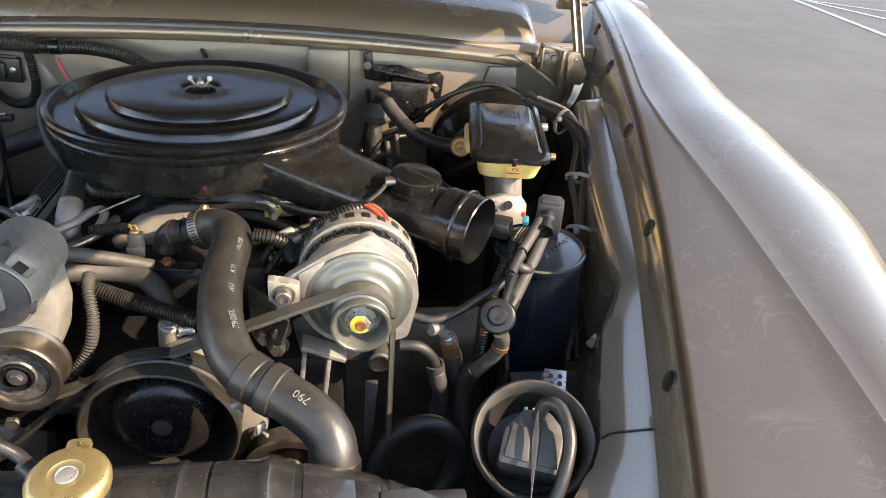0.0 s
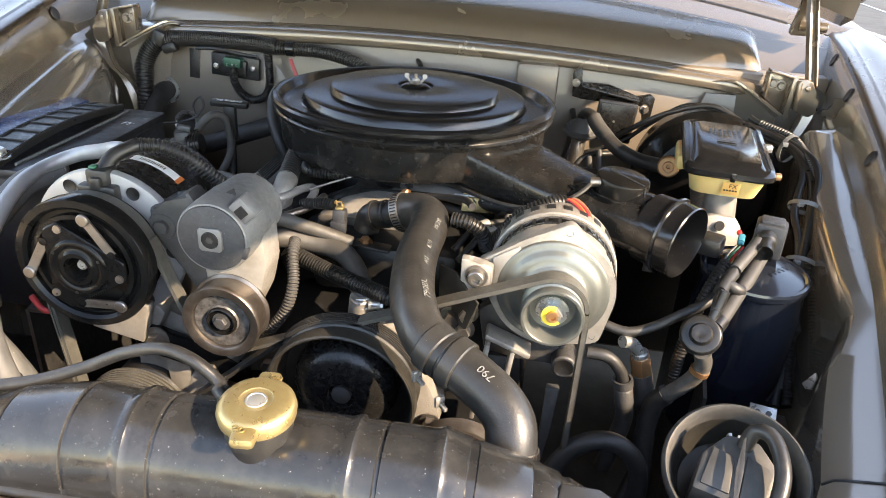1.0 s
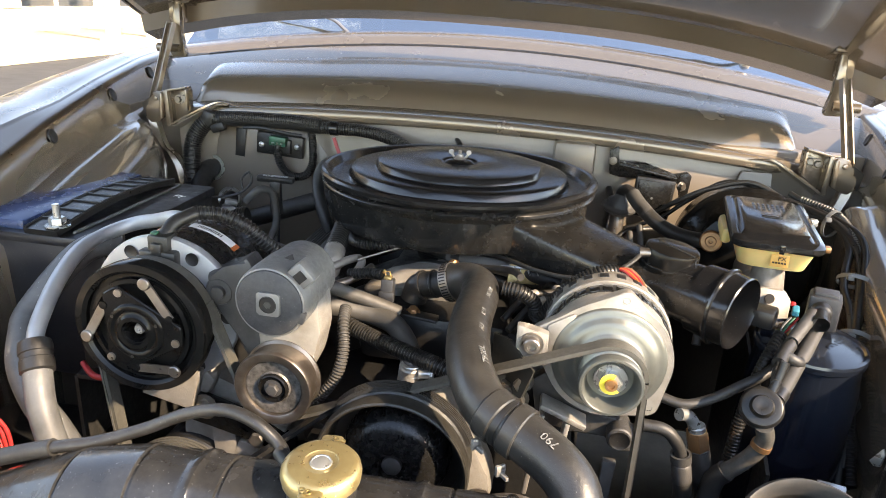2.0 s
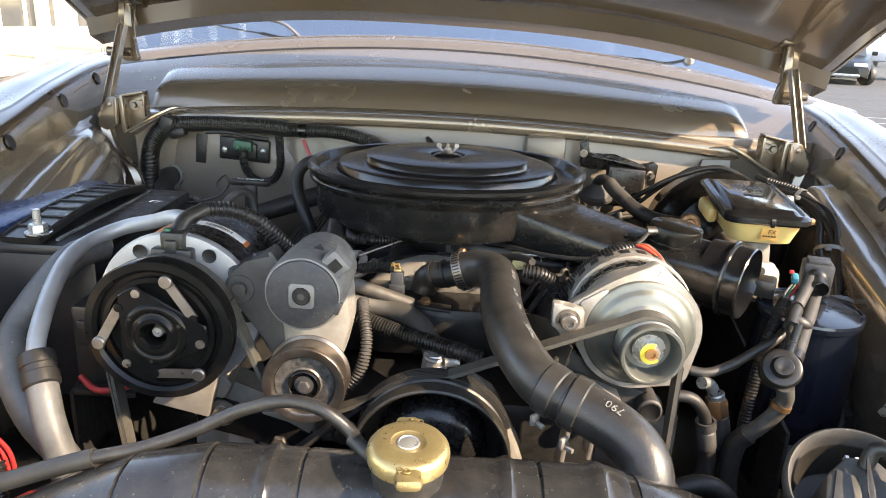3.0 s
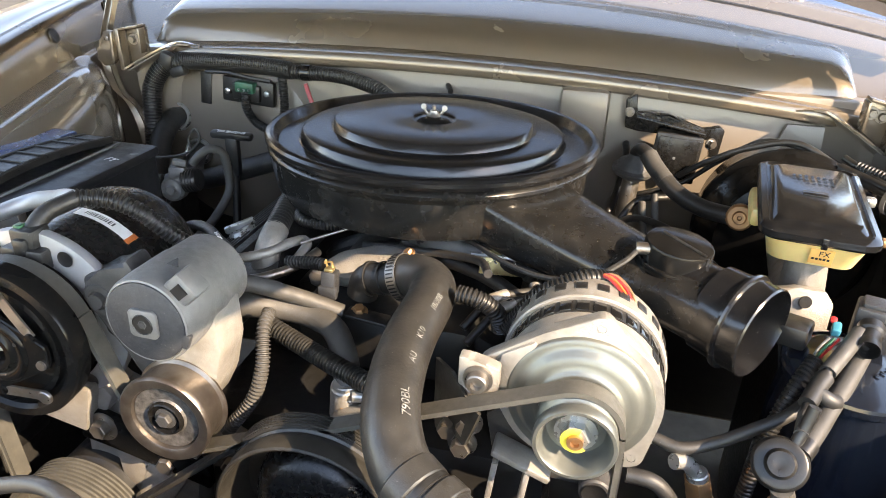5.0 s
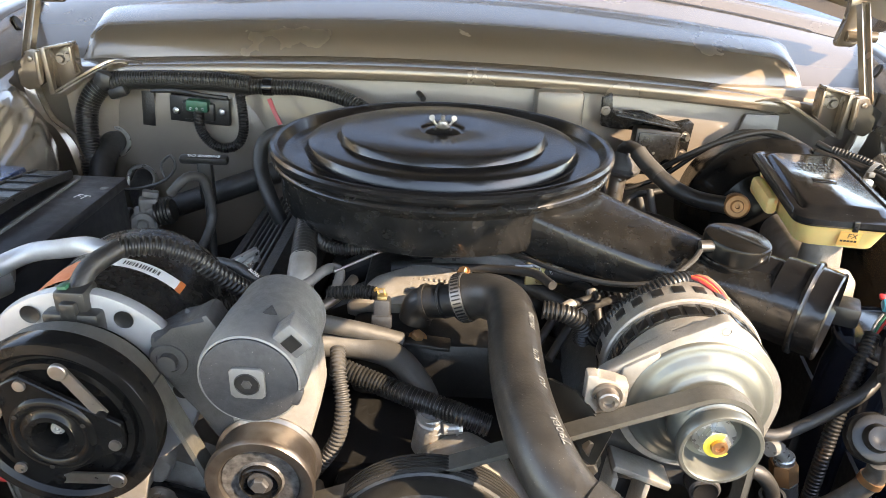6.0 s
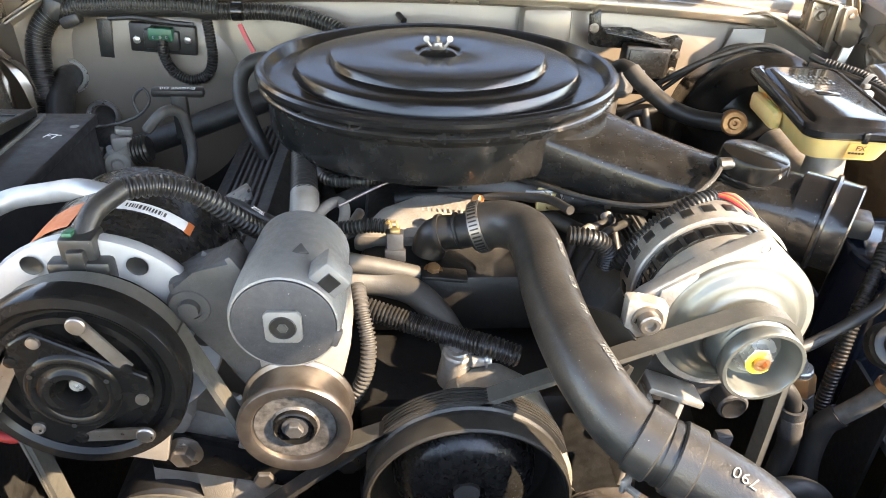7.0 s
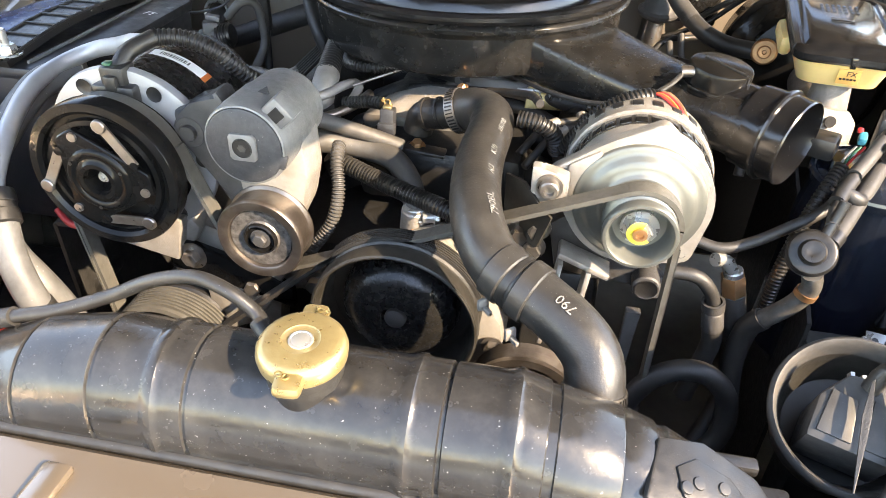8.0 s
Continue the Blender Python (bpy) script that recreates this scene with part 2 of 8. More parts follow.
def basis(axis, up=(0, 0, 1)):
    a = Vector(axis).normalized()
    u = Vector(up)
    if abs(a.dot(u)) > 0.98 * u.length:
        u = Vector((1, 0, 0)) if abs(a.x) < 0.9 else Vector((0, 1, 0))
    x = u.cross(a).normalized()
    return x, a.cross(x).normalized(), a


def bx(bm, c, size, rz=0.0, rx=0.0, ry=0.0, bev=0.0, taper=1.0):
    """A box with bevelled edges, its top scaled by taper."""
    g = bmesh.ops.create_cube(bm, size=1.0)
    vs = g["verts"]
    for v in vs:
        k = taper if v.co.z > 0 else 1.0
        v.co = Vector((v.co.x * size[0] * k, v.co.y * size[1] * k, v.co.z * size[2]))
    m = pose(*c, rx, ry, rz)
    if bev:
        es = list({e for v in vs for e in v.link_edges})
        r = bmesh.ops.bevel(bm, geom=es, offset=bev, segments=2, affect="EDGES", profile=0.5)
        vs = list({v for f in r["faces"] for v in f.verts} | {v for v in vs if v.is_valid})
    for v in vs:
        v.co = m @ v.co
    return bm


def lathe(bm, at, axis, prof, seg=40, up=(0, 0, 1), start=0.0, turn=360.0):
    """Turn a profile of (along the axis, radius) round an axis."""
    x, y, a = basis(axis, up)
    at = Vector(at)
    full = turn >= 359.9
    n = seg if full else seg + 1
    rings = []
    for h, r in prof:
        if r <= 1e-6 and full:
            rings.append([bm.verts.new(at + a * h)])
            continue
        ring = []
        for i in range(n):
            t = radians(start + turn * i / seg)
            ring.append(bm.verts.new(at + a * h + (x * math.cos(t) + y * math.sin(t)) * r))
        rings.append(ring)
    for p, q in zip(rings, rings[1:]):
        for i in range(seg):
            j = (i + 1) % n
            if len(p) == 1 and len(q) > 1:
                bm.faces.new((p[0], q[i], q[j]))
            elif len(q) == 1 and len(p) > 1:
                bm.faces.new((p[i], q[0], p[j]))
            elif len(p) > 1:
                bm.faces.new((p[i], q[i], q[j], p[j]))
    return bm


def cyl(bm, p0, p1, r0, r1=None, seg=20, bev=0.0):
    """A closed rod from p0 to p1 with softened ends."""
    p0, p1 = Vector(p0), Vector(p1)
    r1 = r0 if r1 is None else r1
    h = (p1 - p0).length
    b = bev or min(r0, r1, h) * 0.12
    return lathe(bm, p0, p1 - p0, [(0, 0), (0, r0 - b), (b, r0), (h - b, r1), (h, r1 - b), (h, 0)], seg)


def smooth_path(pts, step):
    """Points along a Catmull-Rom curve, at about even steps."""
    P = [Vector(p) for p in pts]
    P = [P[0] * 2 - P[1]] + P + [P[-1] * 2 - P[-2]]
    dense = []
    for i in range(1, len(P) - 2):
        a, b, c, d = P[i - 1:i + 3]
        n = max(4, int((c - b).length / step * 3))
        for k in range(n):
            t = k / n
            dense.append(0.5 * (2 * b + (c - a) * t + (2 * a - 5 * b + 4 * c - d) * t * t + (3 * b - a - 3 * c + d) * t ** 3))
    dense.append(P[-2])
    length = sum((q - p).length for p, q in zip(dense, dense[1:]))
    n = max(2, int(length / step))
    out, acc, i, want = [dense[0]], 0.0, 0, length / n
    for k in range(1, n):
        while i < len(dense) - 2 and acc + (dense[i + 1] - dense[i]).length < want * k:
            acc += (dense[i + 1] - dense[i]).length
            i += 1
        seg_l = (dense[i + 1] - dense[i]).length or 1e-9
        out.append(dense[i].lerp(dense[i + 1], min(1, (want * k - acc) / seg_l)))
    out.append(dense[-1])
    return out


def sweep(bm, path, radii, seg=14, cap=True, flat=1.0, up=(0, 0, 1)):
    """A skin along path points with a radius at each; flat squashes it along up."""
    rings, x = [], None
    for i, p in enumerate(path):
        a = (path[min(i + 1, len(path) - 1)] - path[max(i - 1, 0)])
        a = a.normalized() if a.length > 1e-9 else Vector((0, 0, 1))
        if x is None:
            x = basis(a, up)[0]
        x = (x - a * x.dot(a)).normalized()
        y = a.cross(x)
        r = radii[i]
        rings.append([bm.verts.new(p + (x * math.cos(t) + y * math.sin(t) * flat) * r)
                      for t in (2 * math.pi * k / seg for k in range(seg))])
    for p, q in zip(rings, rings[1:]):
        for i in range(seg):
            j = (i + 1) % seg
            bm.faces.new((p[i], p[j], q[j], q[i]))
    if cap:
        bm.faces.new(rings[0][::-1])
        bm.faces.new(rings[-1])
    return bm


def tube(bm, pts, r, seg=14, step=0.006, flat=1.0):
    path = smooth_path(pts, step)
    return sweep(bm, path, [r] * len(path), seg, True, flat)


def loom(bm, pts, r, pitch=0.0042, depth=0.0011, seg=14):
    """Corrugated conduit."""
    path = smooth_path(pts, pitch / 4)
    radii = [r if k % 4 < 2 else r - depth for k in range(len(path))]
    return sweep(bm, path, radii, seg)


def slab(bm, outline, axis, at, thick, bev=0.0, up=(0, 0, 1)):
    """A plate: a 2D outline in the plane across axis, thick along it (centred)."""
    x, y, a = basis(axis, up)
    at = Vector(at)
    lo = [bm.verts.new(at + x * u + y * v - a * thick / 2) for u, v in outline]
    hi = [bm.verts.new(at + x * u + y * v + a * thick / 2) for u, v in outline]
    fs = [bm.faces.new(lo[::-1]), bm.faces.new(hi)]
    n = len(lo)
    for i in range(n):
        fs.append(bm.faces.new((lo[i], lo[(i + 1) % n], hi[(i + 1) % n], hi[i])))
    if bev:
        bmesh.ops.bevel(bm, geom=list({e for f in fs for e in f.edges}), offset=bev, segments=2, affect="EDGES", profile=0.5)
    return bm


def ribbon(bm, pts, normals, width, thick, across):
    """A flat strap along pts; across is the width's way, normals the way its outer face looks."""
    w = Vector(across).normalized() * width / 2
    prev = None
    for p, n in zip(pts, normals):
        p, n = Vector(p), Vector(n).normalized() * thick / 2
        ring = [bm.verts.new(q) for q in (p - w - n, p + w - n, p + w + n, p - w + n)]
        if prev:
            for i in range(4):
                bm.faces.new((prev[i], prev[(i + 1) % 4], ring[(i + 1) % 4], ring[i]))
        else:
            bm.faces.new(ring[::-1])
        prev = ring
    bm.faces.new(prev)
    return bm


def sheet(bm, rows, thick=0.0, both=True):
    """A skin through rows of points, with thickness."""
    grid = [[bm.verts.new(p) for p in row] for row in rows]
    fs = []
    for a, b in zip(grid, grid[1:]):
        for i in range(len(a) - 1):
            fs.append(bm.faces.new((a[i], a[i + 1], b[i + 1], b[i])))
    if thick:
        bm.normal_update()
        bmesh.ops.solidify(bm, geom=fs, thickness=thick)
    return bm


def hexbolt(bm, p, axis, r=0.007, h=0.006, washer=0.0):
    x, y, a = basis(axis)
    p = Vector(p)
    lathe(bm, p, a, [(0, 0), (0, r), (h * 0.85, r), (h, r * 0.86), (h, 0)], 6)
    lathe(bm, p, a, [(-0.0005, 0), (-0.0005, r * (1.45 + washer)), (0.0012, r * (1.45 + washer)), (0.0014, 0)], 18)
    return bm


def words(name, text, size, at, axis, up, material, parent, thick=0.0002, spin=0.0):
    """Printed characters of the built-in font, laid on a surface that faces axis."""
    cu = bpy.data.curves.new(name, "FONT")
    cu.body, cu.size, cu.align_x, cu.align_y, cu.extrude, cu.resolution_u = text, size, "CENTER", "CENTER", thick, 2
    tmp = bpy.data.objects.new(name, cu)
    scene.collection.objects.link(tmp)
    dg = bpy.context.evaluated_depsgraph_get()
    me = bpy.data.meshes.new_from_object(tmp.evaluated_get(dg))
    bpy.data.objects.remove(tmp)
    a = Vector(axis).normalized()
    u = Vector(up)
    y = (u - a * u.dot(a)).normalized()
    m = Matrix((y.cross(a), y, a)).transposed().to_4x4()
    me.transform(Matrix.Translation(Vector(at) - origin_of(parent)) @ m @ pose(0, 0, 0, 0, 0, spin))
    me.materials.clear()
    me.materials.append(material)
    ob = new(name, me)
    ob.parent = parent
    return ob

F = (0, -1, 0)


def lerp(a, b, t):
    return a + (b - a) * t


def curve_at(knots, y):
    """Piecewise-smooth values at y from knots (y, v1, v2, ...)."""
    if y <= knots[0][0]:
        a, b = knots[0], knots[1]
    elif y >= knots[-1][0]:
        a, b = knots[-2], knots[-1]
    else:
        a, b = next((p, q) for p, q in zip(knots, knots[1:]) if p[0] <= y <= q[0])
    t = (y - a[0]) / (b[0] - a[0])
    return [lerp(p, q, t) for p, q in zip(a[1:], b[1:])]


# The fender's inner flange: y, half width, height
FLANGE = [(0.10, 0.412, 0.735), (0.30, 0.470, 0.783), (0.517, 0.529, 0.834), (0.741, 0.585, 0.884), (0.954, 0.627, 0.931),
          (1.171, 0.666, 0.966), (1.352, 0.699, 0.988), (1.45, 0.716, 0.994), (1.80, 0.79, 1.0)]


def flange(side, y):
    """Half width and height; the car leans, so that its passenger side stands a little higher."""
    x, z = curve_at(FLANGE, y)
    return (x, z) if side > 0 else (x + 0.006, z + 0.024)


# ---- ground and surroundings ----
bm = B()
sheet(bm, [[(x, y, 0) for x in (-900, -60, -20, 0, 20, 60, 900)] for y in (-900, -60, -20, 0, 20, 60, 900)])
solo("ground", bm, M_ASPHALT, (0, 0, 0), "weathered grey asphalt car park", "ground", kind="structure")

for x0, y0, x1, y1, w in ((5.12, 4.6, 5.62, 14.0, 0.07), (5.36, 7.9, 6.6, 4.9, 0.07), (5.40, 9.3, 9.6, 9.9, 0.06), (5.45, 10.1, 10.5, 10.6, 0.06),
                          (5.50, 10.9, 11.5, 11.2, 0.06), (5.55, 11.7, 12.5, 11.9, 0.06), (4.4, 8.5, 6.4, 7.1, 0.05)):
    bm = B()
    d = Vector((x1 - x0, y1 - y0, 0))
    bx(bm, ((x0 + x1) / 2, (y0 + y1) / 2, 0.004), (d.length, w, 0.004), math.degrees(math.atan2(d.y, d.x)))
    solo("parking_line", bm, M_LINE, ((x0 + x1) / 2, (y0 + y1) / 2, 0.002), "faded pale blue painted parking line on asphalt", "road marking",
         "parking lines", smooth=0)


def storefront():
    """A single-storey shop with a raised walk and white columns."""
    walk_bm = bx(B(), (-9.2, 16, 0.06), (3.4, 26, 0.12), bev=0.02)
    solo("pavement", walk_bm, M_CONCRETE, (-9.2, 16, 0), "sunlit yellowish concrete walk before a shop", "pavement", kind="structure")
    t = thing("shop_building", (-12.5, 16, 0), "cream single-storey shop with wide glass windows", "building")
    wall = part("wall", bx(bx(bx(B(), (-12.6, 16, 3.1), (3.2, 26, 1.4), bev=0.02), (-12.6, 16, 0.32), (3.2, 26, 0.55), bev=0.02),
                              (-12.6, 4.0, 1.5), (3.2, 2.0, 3.0), bev=0.02), M_STUCCO, t)
    for k in range(7):
        y = 6.6 + k * 3.4
        part("pier", bx(B(), (-12.55, y, 1.5), (3.1, 0.55, 1.9), bev=0.01), M_STUCCO, t)
        w = part("window", bx(B(), (-11.35, y + 1.7, 1.5), (0.06, 2.8, 1.85)), M_SHOPGLASS, t, "dark reflecting shop window")
        for dy in (-1.4, 0, 1.4):
            part("mullion", bx(B(), (-11.3, y + 1.7 + dy, 1.5), (0.09, 0.07, 1.85), bev=0.005), M_COLUMN, w)
    part("roof", bx(B(), (-11.2, 16, 3.95), (6.2, 26.6, 0.3), bev=0.03), M_STUCCO, t)
    part("sign_board", bx(B(), (-10.98, 14.2, 2.6), (0.08, 2.4, 0.45), bev=0.01), M_RED, t, "red sign board with no legible words")
    for k in range(6):
        y = 12.7 + k * 1.55 if k < 2 else 12.7 + 1.55 + (k - 1) * 3.2
        bm = B()
        cyl(bm, (-8.35, y, 0.12), (-8.35, y, 3.85), 0.13, seg=20)
        bx(bm, (-8.35, y, 0.16), (0.34, 0.34, 0.1), bev=0.01)
        solo("column", bm, M_COLUMN, (-8.35, y, 0.12), "white painted round column carrying the shop's canopy", "column", "shop columns")


storefront()


def wheel(parent, c, r, side):
    w = part("wheel", lathe(B(), c, (side, 0.25 * side, 0), [(-0.1, 0), (-0.1, r * 0.9), (-0.06, r), (0.06, r), (0.1, r * 0.9), (0.1, r * 0.66), (0.07, r * 0.62)], 28), M_RUBBER, parent)
    bm = lathe(B(), c, (side, 0.25 * side, 0), [(0.07, r * 0.63), (0.085, r * 0.6), (0.06, r * 0.45), (0.075, r * 0.18), (0.085, 0)], 24)
    part("rim", bm, M_ZINC, w)


def sports_car():
    """A small black open two-seater, seen from its front."""
    c = Vector((11.4, 22.6, 0))
    t = thing("sports_car", c, "small black open two-seater sports car parked on asphalt", "car")
    m = Matrix.Translation(c) @ pose(0, 0, 0, 0, 0, -28)
    body = B()
    rows = []
    for y, hw, zt, zb in ((-1.85, 0.55, 0.50, 0.28), (-1.75, 0.78, 0.58, 0.2), (-1.3, 0.83, 0.70, 0.2), (-0.6, 0.84, 0.80, 0.2),
                          (0.3, 0.84, 0.84, 0.2), (1.2, 0.84, 0.84, 0.22), (1.9, 0.72, 0.76, 0.3)):
        rows.append([m @ Vector((x, y, z)) for x, z in ((-hw, zb), (-hw * 1.02, zt * 0.75), (-hw * 0.9, zt * 0.97), (-hw * 0.4, zt), (0, zt + 0.01),
                                                       (hw * 0.4, zt), (hw * 0.9, zt * 0.97), (hw * 1.02, zt * 0.75), (hw, zb))])
    sheet(body, rows)
    for ends in (rows[0], rows[-1]):
        add(body, ends, [tuple(range(9))])
    part("body", body, M_CARBLACK, t)
    ws = B()
    sheet(ws, [[m @ Vector(p) for p in ((-0.66, -0.55, 0.80), (0, -0.62, 0.82), (0.66, -0.55, 0.80))],
               [m @ Vector(p) for p in ((-0.56, -0.25, 1.14), (0, -0.3, 1.17), (0.56, -0.25, 1.14))]], 0.015)
    part("windscreen", ws, M_SHOPGLASS, t)
    for sx in (-1, 1):
        part("headlight", bx(B(), m @ Vector((0.56 * sx, -1.76, 0.56)), (0.34, 0.12, 0.11), -28, bev=0.03), M_LENS, t, "pale oval headlight")
        part("mirror", bx(B(), m @ Vector((0.86 * sx, -0.45, 0.88)), (0.16, 0.1, 0.12), -28, bev=0.03), M_CARBLACK, t)
        part("seat", bx(B(), m @ Vector((0.36 * sx, 0.45, 0.86)), (0.42, 0.2, 0.5), -28, bev=0.06), M_PLASTIC, t)
        for y in (-1.2, 1.15):
            wheel(t, m @ Vector((0.76 * sx, y, 0.29)), 0.29, sx)
    part("bumper_lip", bx(B(), m @ Vector((0, -1.84, 0.27)), (1.2, 0.1, 0.09), -28, bev=0.03), M_ZINC, t)


sports_car()


def pickup():
    """A pale pickup truck, side on."""
    c = Vector((14.2, 25.4, 0))
    t = thing("pickup_truck", c, "pale blue-silver pickup truck parked on asphalt", "truck")
    m = Matrix.Translation(c) @ pose(0, 0, 0, 0, 0, -12)
    bm = B()
    bx(bm, m @ Vector((-1.3, 0, 0.95)), (2.6, 1.85, 0.72), -12, bev=0.06)
    bx(bm, m @ Vector((1.4, 0, 0.98)), (3.0, 1.85, 0.78), -12, bev=0.1)
    bx(bm, m @ Vector((1.0, 0, 1.60)), (2.0, 1.7, 0.62), -12, bev=0.12, taper=0.82)
    part("body", bm, M_CARBLUE, t)
    for x in (0.55, 1.45):
        part("window", bx(B(), m @ Vector((x, -0.82, 1.58)), (0.72, 0.08, 0.42), -12, rx=-10, bev=0.03), M_SHOPGLASS, t)
    for x in (-1.7, 2.0):
        for y in (-0.85, 0.85):
            wheel(t, m @ Vector((x, y, 0.38)), 0.38, 1 if y > 0 else -1)


pickup()


def tree(at, h, seed):
    rnd = random.Random(seed)
    t = thing("tree", at, "small tree in orange and green autumn leaf beyond the car park", "tree", "trees beyond the car park")
    a = Vector(at)
    bm = B()
    tube(bm, [a, a + Vector((0.1, 0, h * 0.4)), a + Vector((0, 0.1, h * 0.75))], 0.14, 8, 0.3)
    for k in range(6):
        d = Vector((rnd.uniform(-1, 1), rnd.uniform(-1, 1), 0.8)) * h * 0.28
        tube(bm, [a + Vector((0, 0, h * 0.42)), a + Vector((0, 0, h * 0.5)) + d * 0.5, a + Vector((0, 0, h * 0.5)) + d], 0.05, 6, 0.3)
    part("trunk", bm, M_DARK, t)
    bm = B()
    for k in range(700):
        v = Vector((rnd.gauss(0, 1), rnd.gauss(0, 1), rnd.gauss(0, 1)))
        v = v.normalized() * (rnd.random() ** 0.4)
        p = a + Vector((v.x * h * 0.42, v.y * h * 0.42, h * 0.68 + v.z * h * 0.36))
        x, y, n = basis(Vector((rnd.uniform(-1, 1), rnd.uniform(-1, 1), rnd.uniform(-1, 1) + 0.01)))
        s = rnd.uniform(0.1, 0.22)
        add(bm, [p - x * s, p - y * s * 0.5, p + x * s, p + y * s * 0.5], [(0, 1, 2, 3)])
    part("crown", bm, M_FOLIAGE, t, smooth=0)


for k, p in enumerate(((17.0, 38, 0), (22, 40, 0), (27, 37, 0), (12.5, 44, 0), (32, 42, 0))):
    tree(p, 5.2 - 0.4 * (k % 3), k)

# ---- the car's body ----
car = thing("car", (0, 1.3, 0), "taupe metallic car body with its hood open over the engine", "car")


# Fender crease: y, distance from the flange, height over it; apron: y, distance inboard of the flange
CREASE = [(0.10, 0.27, 0.026), (0.439, 0.18, 0.030), (0.661, 0.108, 0.034), (0.84, 0.054, 0.033), (0.935, 0.030, 0.029), (1.03, 0.018, 0.0245), (1.80, 0.014, 0.023)]
WIDTH = [(0.10, 0.32), (0.64, 0.285), (0.727, 0.278), (0.794, 0.267), (0.909, 0.220), (1.075, 0.168), (1.295, 0.127), (1.662, 0.084), (1.80, 0.08)]
APRON = [(0.10, 0.14), (0.447, 0.103), (0.473, 0.082), (0.497, 0.076), (0.549, 0.075), (0.607, 0.071), (0.645, 0.066), (0.670, 0.058), (0.690, 0.050), (0.712, 0.047), (0.79, 0.056),
         (0.913, 0.066), (1.143, 0.067), (1.153, 0.030), (1.80, 0.024)]


def apron_row(side, y):
    x, z = flange(side, y)
    inn = curve_at(APRON, y)[0]
    top = curve_at([(0.1, -0.044), (0.64, -0.042), (1.15, -0.046), (1.8, -0.06)], y)[0]
    shape = ((-0.0030, 0.0165), (-0.0075, 0.0100), (-0.0120, 0.0), (-0.0160, -0.0150), (-0.0190, top + 0.008), (-0.0210, top), (-max(0.022, inn * 0.66), top - 0.0020),
             (-max(0.023, inn * 0.87), top - 0.0040), (-max(0.024, inn * 0.97), top - 0.0100), (-inn - 0.001, top - 0.0260), (-inn - 0.008, -0.25), (-inn - 0.006, -0.50))
    return [(side * (x + dx), y, max(0.3, z + dz)) for dx, dz in shape]


def fender(side):
    ys = sorted([0.02 + 0.03 * k for k in range(61)] + [0.460, 0.485, 0.630, 0.645, 0.660, 0.675, 0.700, 0.712, 1.143, 1.148, 1.153])
    rows = []
    for y in ys:
        x, z = flange(side, y)
        c, h = curve_at(CREASE, y)
        prof = [(-0.0075, 0.0150), (-0.0050, 0.0195), (-0.0015, 0.0215), (0.004, 0.0225)] + [(lerp(0.004, c - 0.0035, k / 4), lerp(0.0225, h - 0.001, (k / 4) ** 0.9)) for k in (1, 2, 3, 4)]
        prof += [(c - 0.0012, h + 0.0004), (c + 0.0012, h + 0.0005), (c + 0.0035, h)]
        w = curve_at(WIDTH, y)[0]
        prof += [(lerp(c, w, k / 7), lerp(h, 0.002, (k / 7) ** 2) + 0.008 * math.sin(math.pi * k / 7)) for k in range(1, 8)]
        prof += [(w + 0.018, -0.02), (w + 0.034, -0.06), (w + 0.05, -0.15), (w + 0.056, -0.35), (w + 0.056, -0.55)]
        k = 1.0 if y > 0.3 else 0.6 + y * 1.33
        rows.append([(side * (x + dx * k), y, max(0.25, z + dz)) for dx, dz in prof])
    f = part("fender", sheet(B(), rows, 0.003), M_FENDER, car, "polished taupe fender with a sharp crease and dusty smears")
    # inner flange with its bolt holes, and the apron below it
    part("inner_flange", sheet(B(), [apron_row(side, y) for y in ys], 0.002), M_BAY, car)
    seam = [Vector(p) + Vector((-side * 0.0006, 0, 0.0016)) for p in apron_row(side, 0.499)[5:10]]
    part("apron_seam", ribbon(B(), seam, [(-side * 0.4, -0.2, 1)] * 5, 0.0022, 0.0034, (0, 1, 0)), M_DARK, car)
    for y in (1.352, 1.171, 0.954, 0.741, 0.517):
        x, z = flange(side, y)
        run = Vector((side * 0.225, 1, 0.17)).normalized()
        n = Vector((-side * 0.94, 0, 0.30))
        n = (n - run * n.dot(run)).normalized()
        bm = lathe(B(), (side * (x - 0.012), y, z), n, [(0.0032, 0), (0.0032, 0.0092), (0.0036, 0.0098), (0.0036, 0.0105), (0.0012, 0.012)], 20, up=(0, 1, 0))
        part("bolt_hole", bm, M_DARK, f, "dark round hole in the flange")
    # made-up black sheet inside the apron, keeps the bay's depths dark
    rows = [[(side * (0.395 + 0.10 * k / 8), 0.66 + 0.075 * k, z) for z in (0.735, 0.66, 0.55, 0.40, 0.31)] for k in range(9)]
    part("splash_shield", sheet(B(), rows, 0.004), M_RUBBER, car, "black sheet added to darken the side of the bay")


for side in (-1, 1):
    fender(side)


# raised pressing and wheelhouse on the passenger apron
def apron_pressing(side):
    rows = []
    for k in range(13):
        t = k / 12
        y = 0.78 + t * 0.48
        x, z = flange(side, y)
        bul = min(1.0, 1.5 * math.sin(math.pi * t) ** 0.7)
        rows.append([(side * (x - dx * (0.25 + 0.75 * bul)), y, z + dz) for dx, dz in
                     ((0.028, -0.046), (0.058, -0.052), (0.086, -0.064), (0.102, -0.085), (0.112, -0.125), (0.118, -0.20), (0.124, -0.36))])
    part("wheelhouse", sheet(B(), rows, 0.002), M_BAY, car)


apron_pressing(-1)


def cowl_z(x):
    return -0.13 * x * x - 0.014 * x


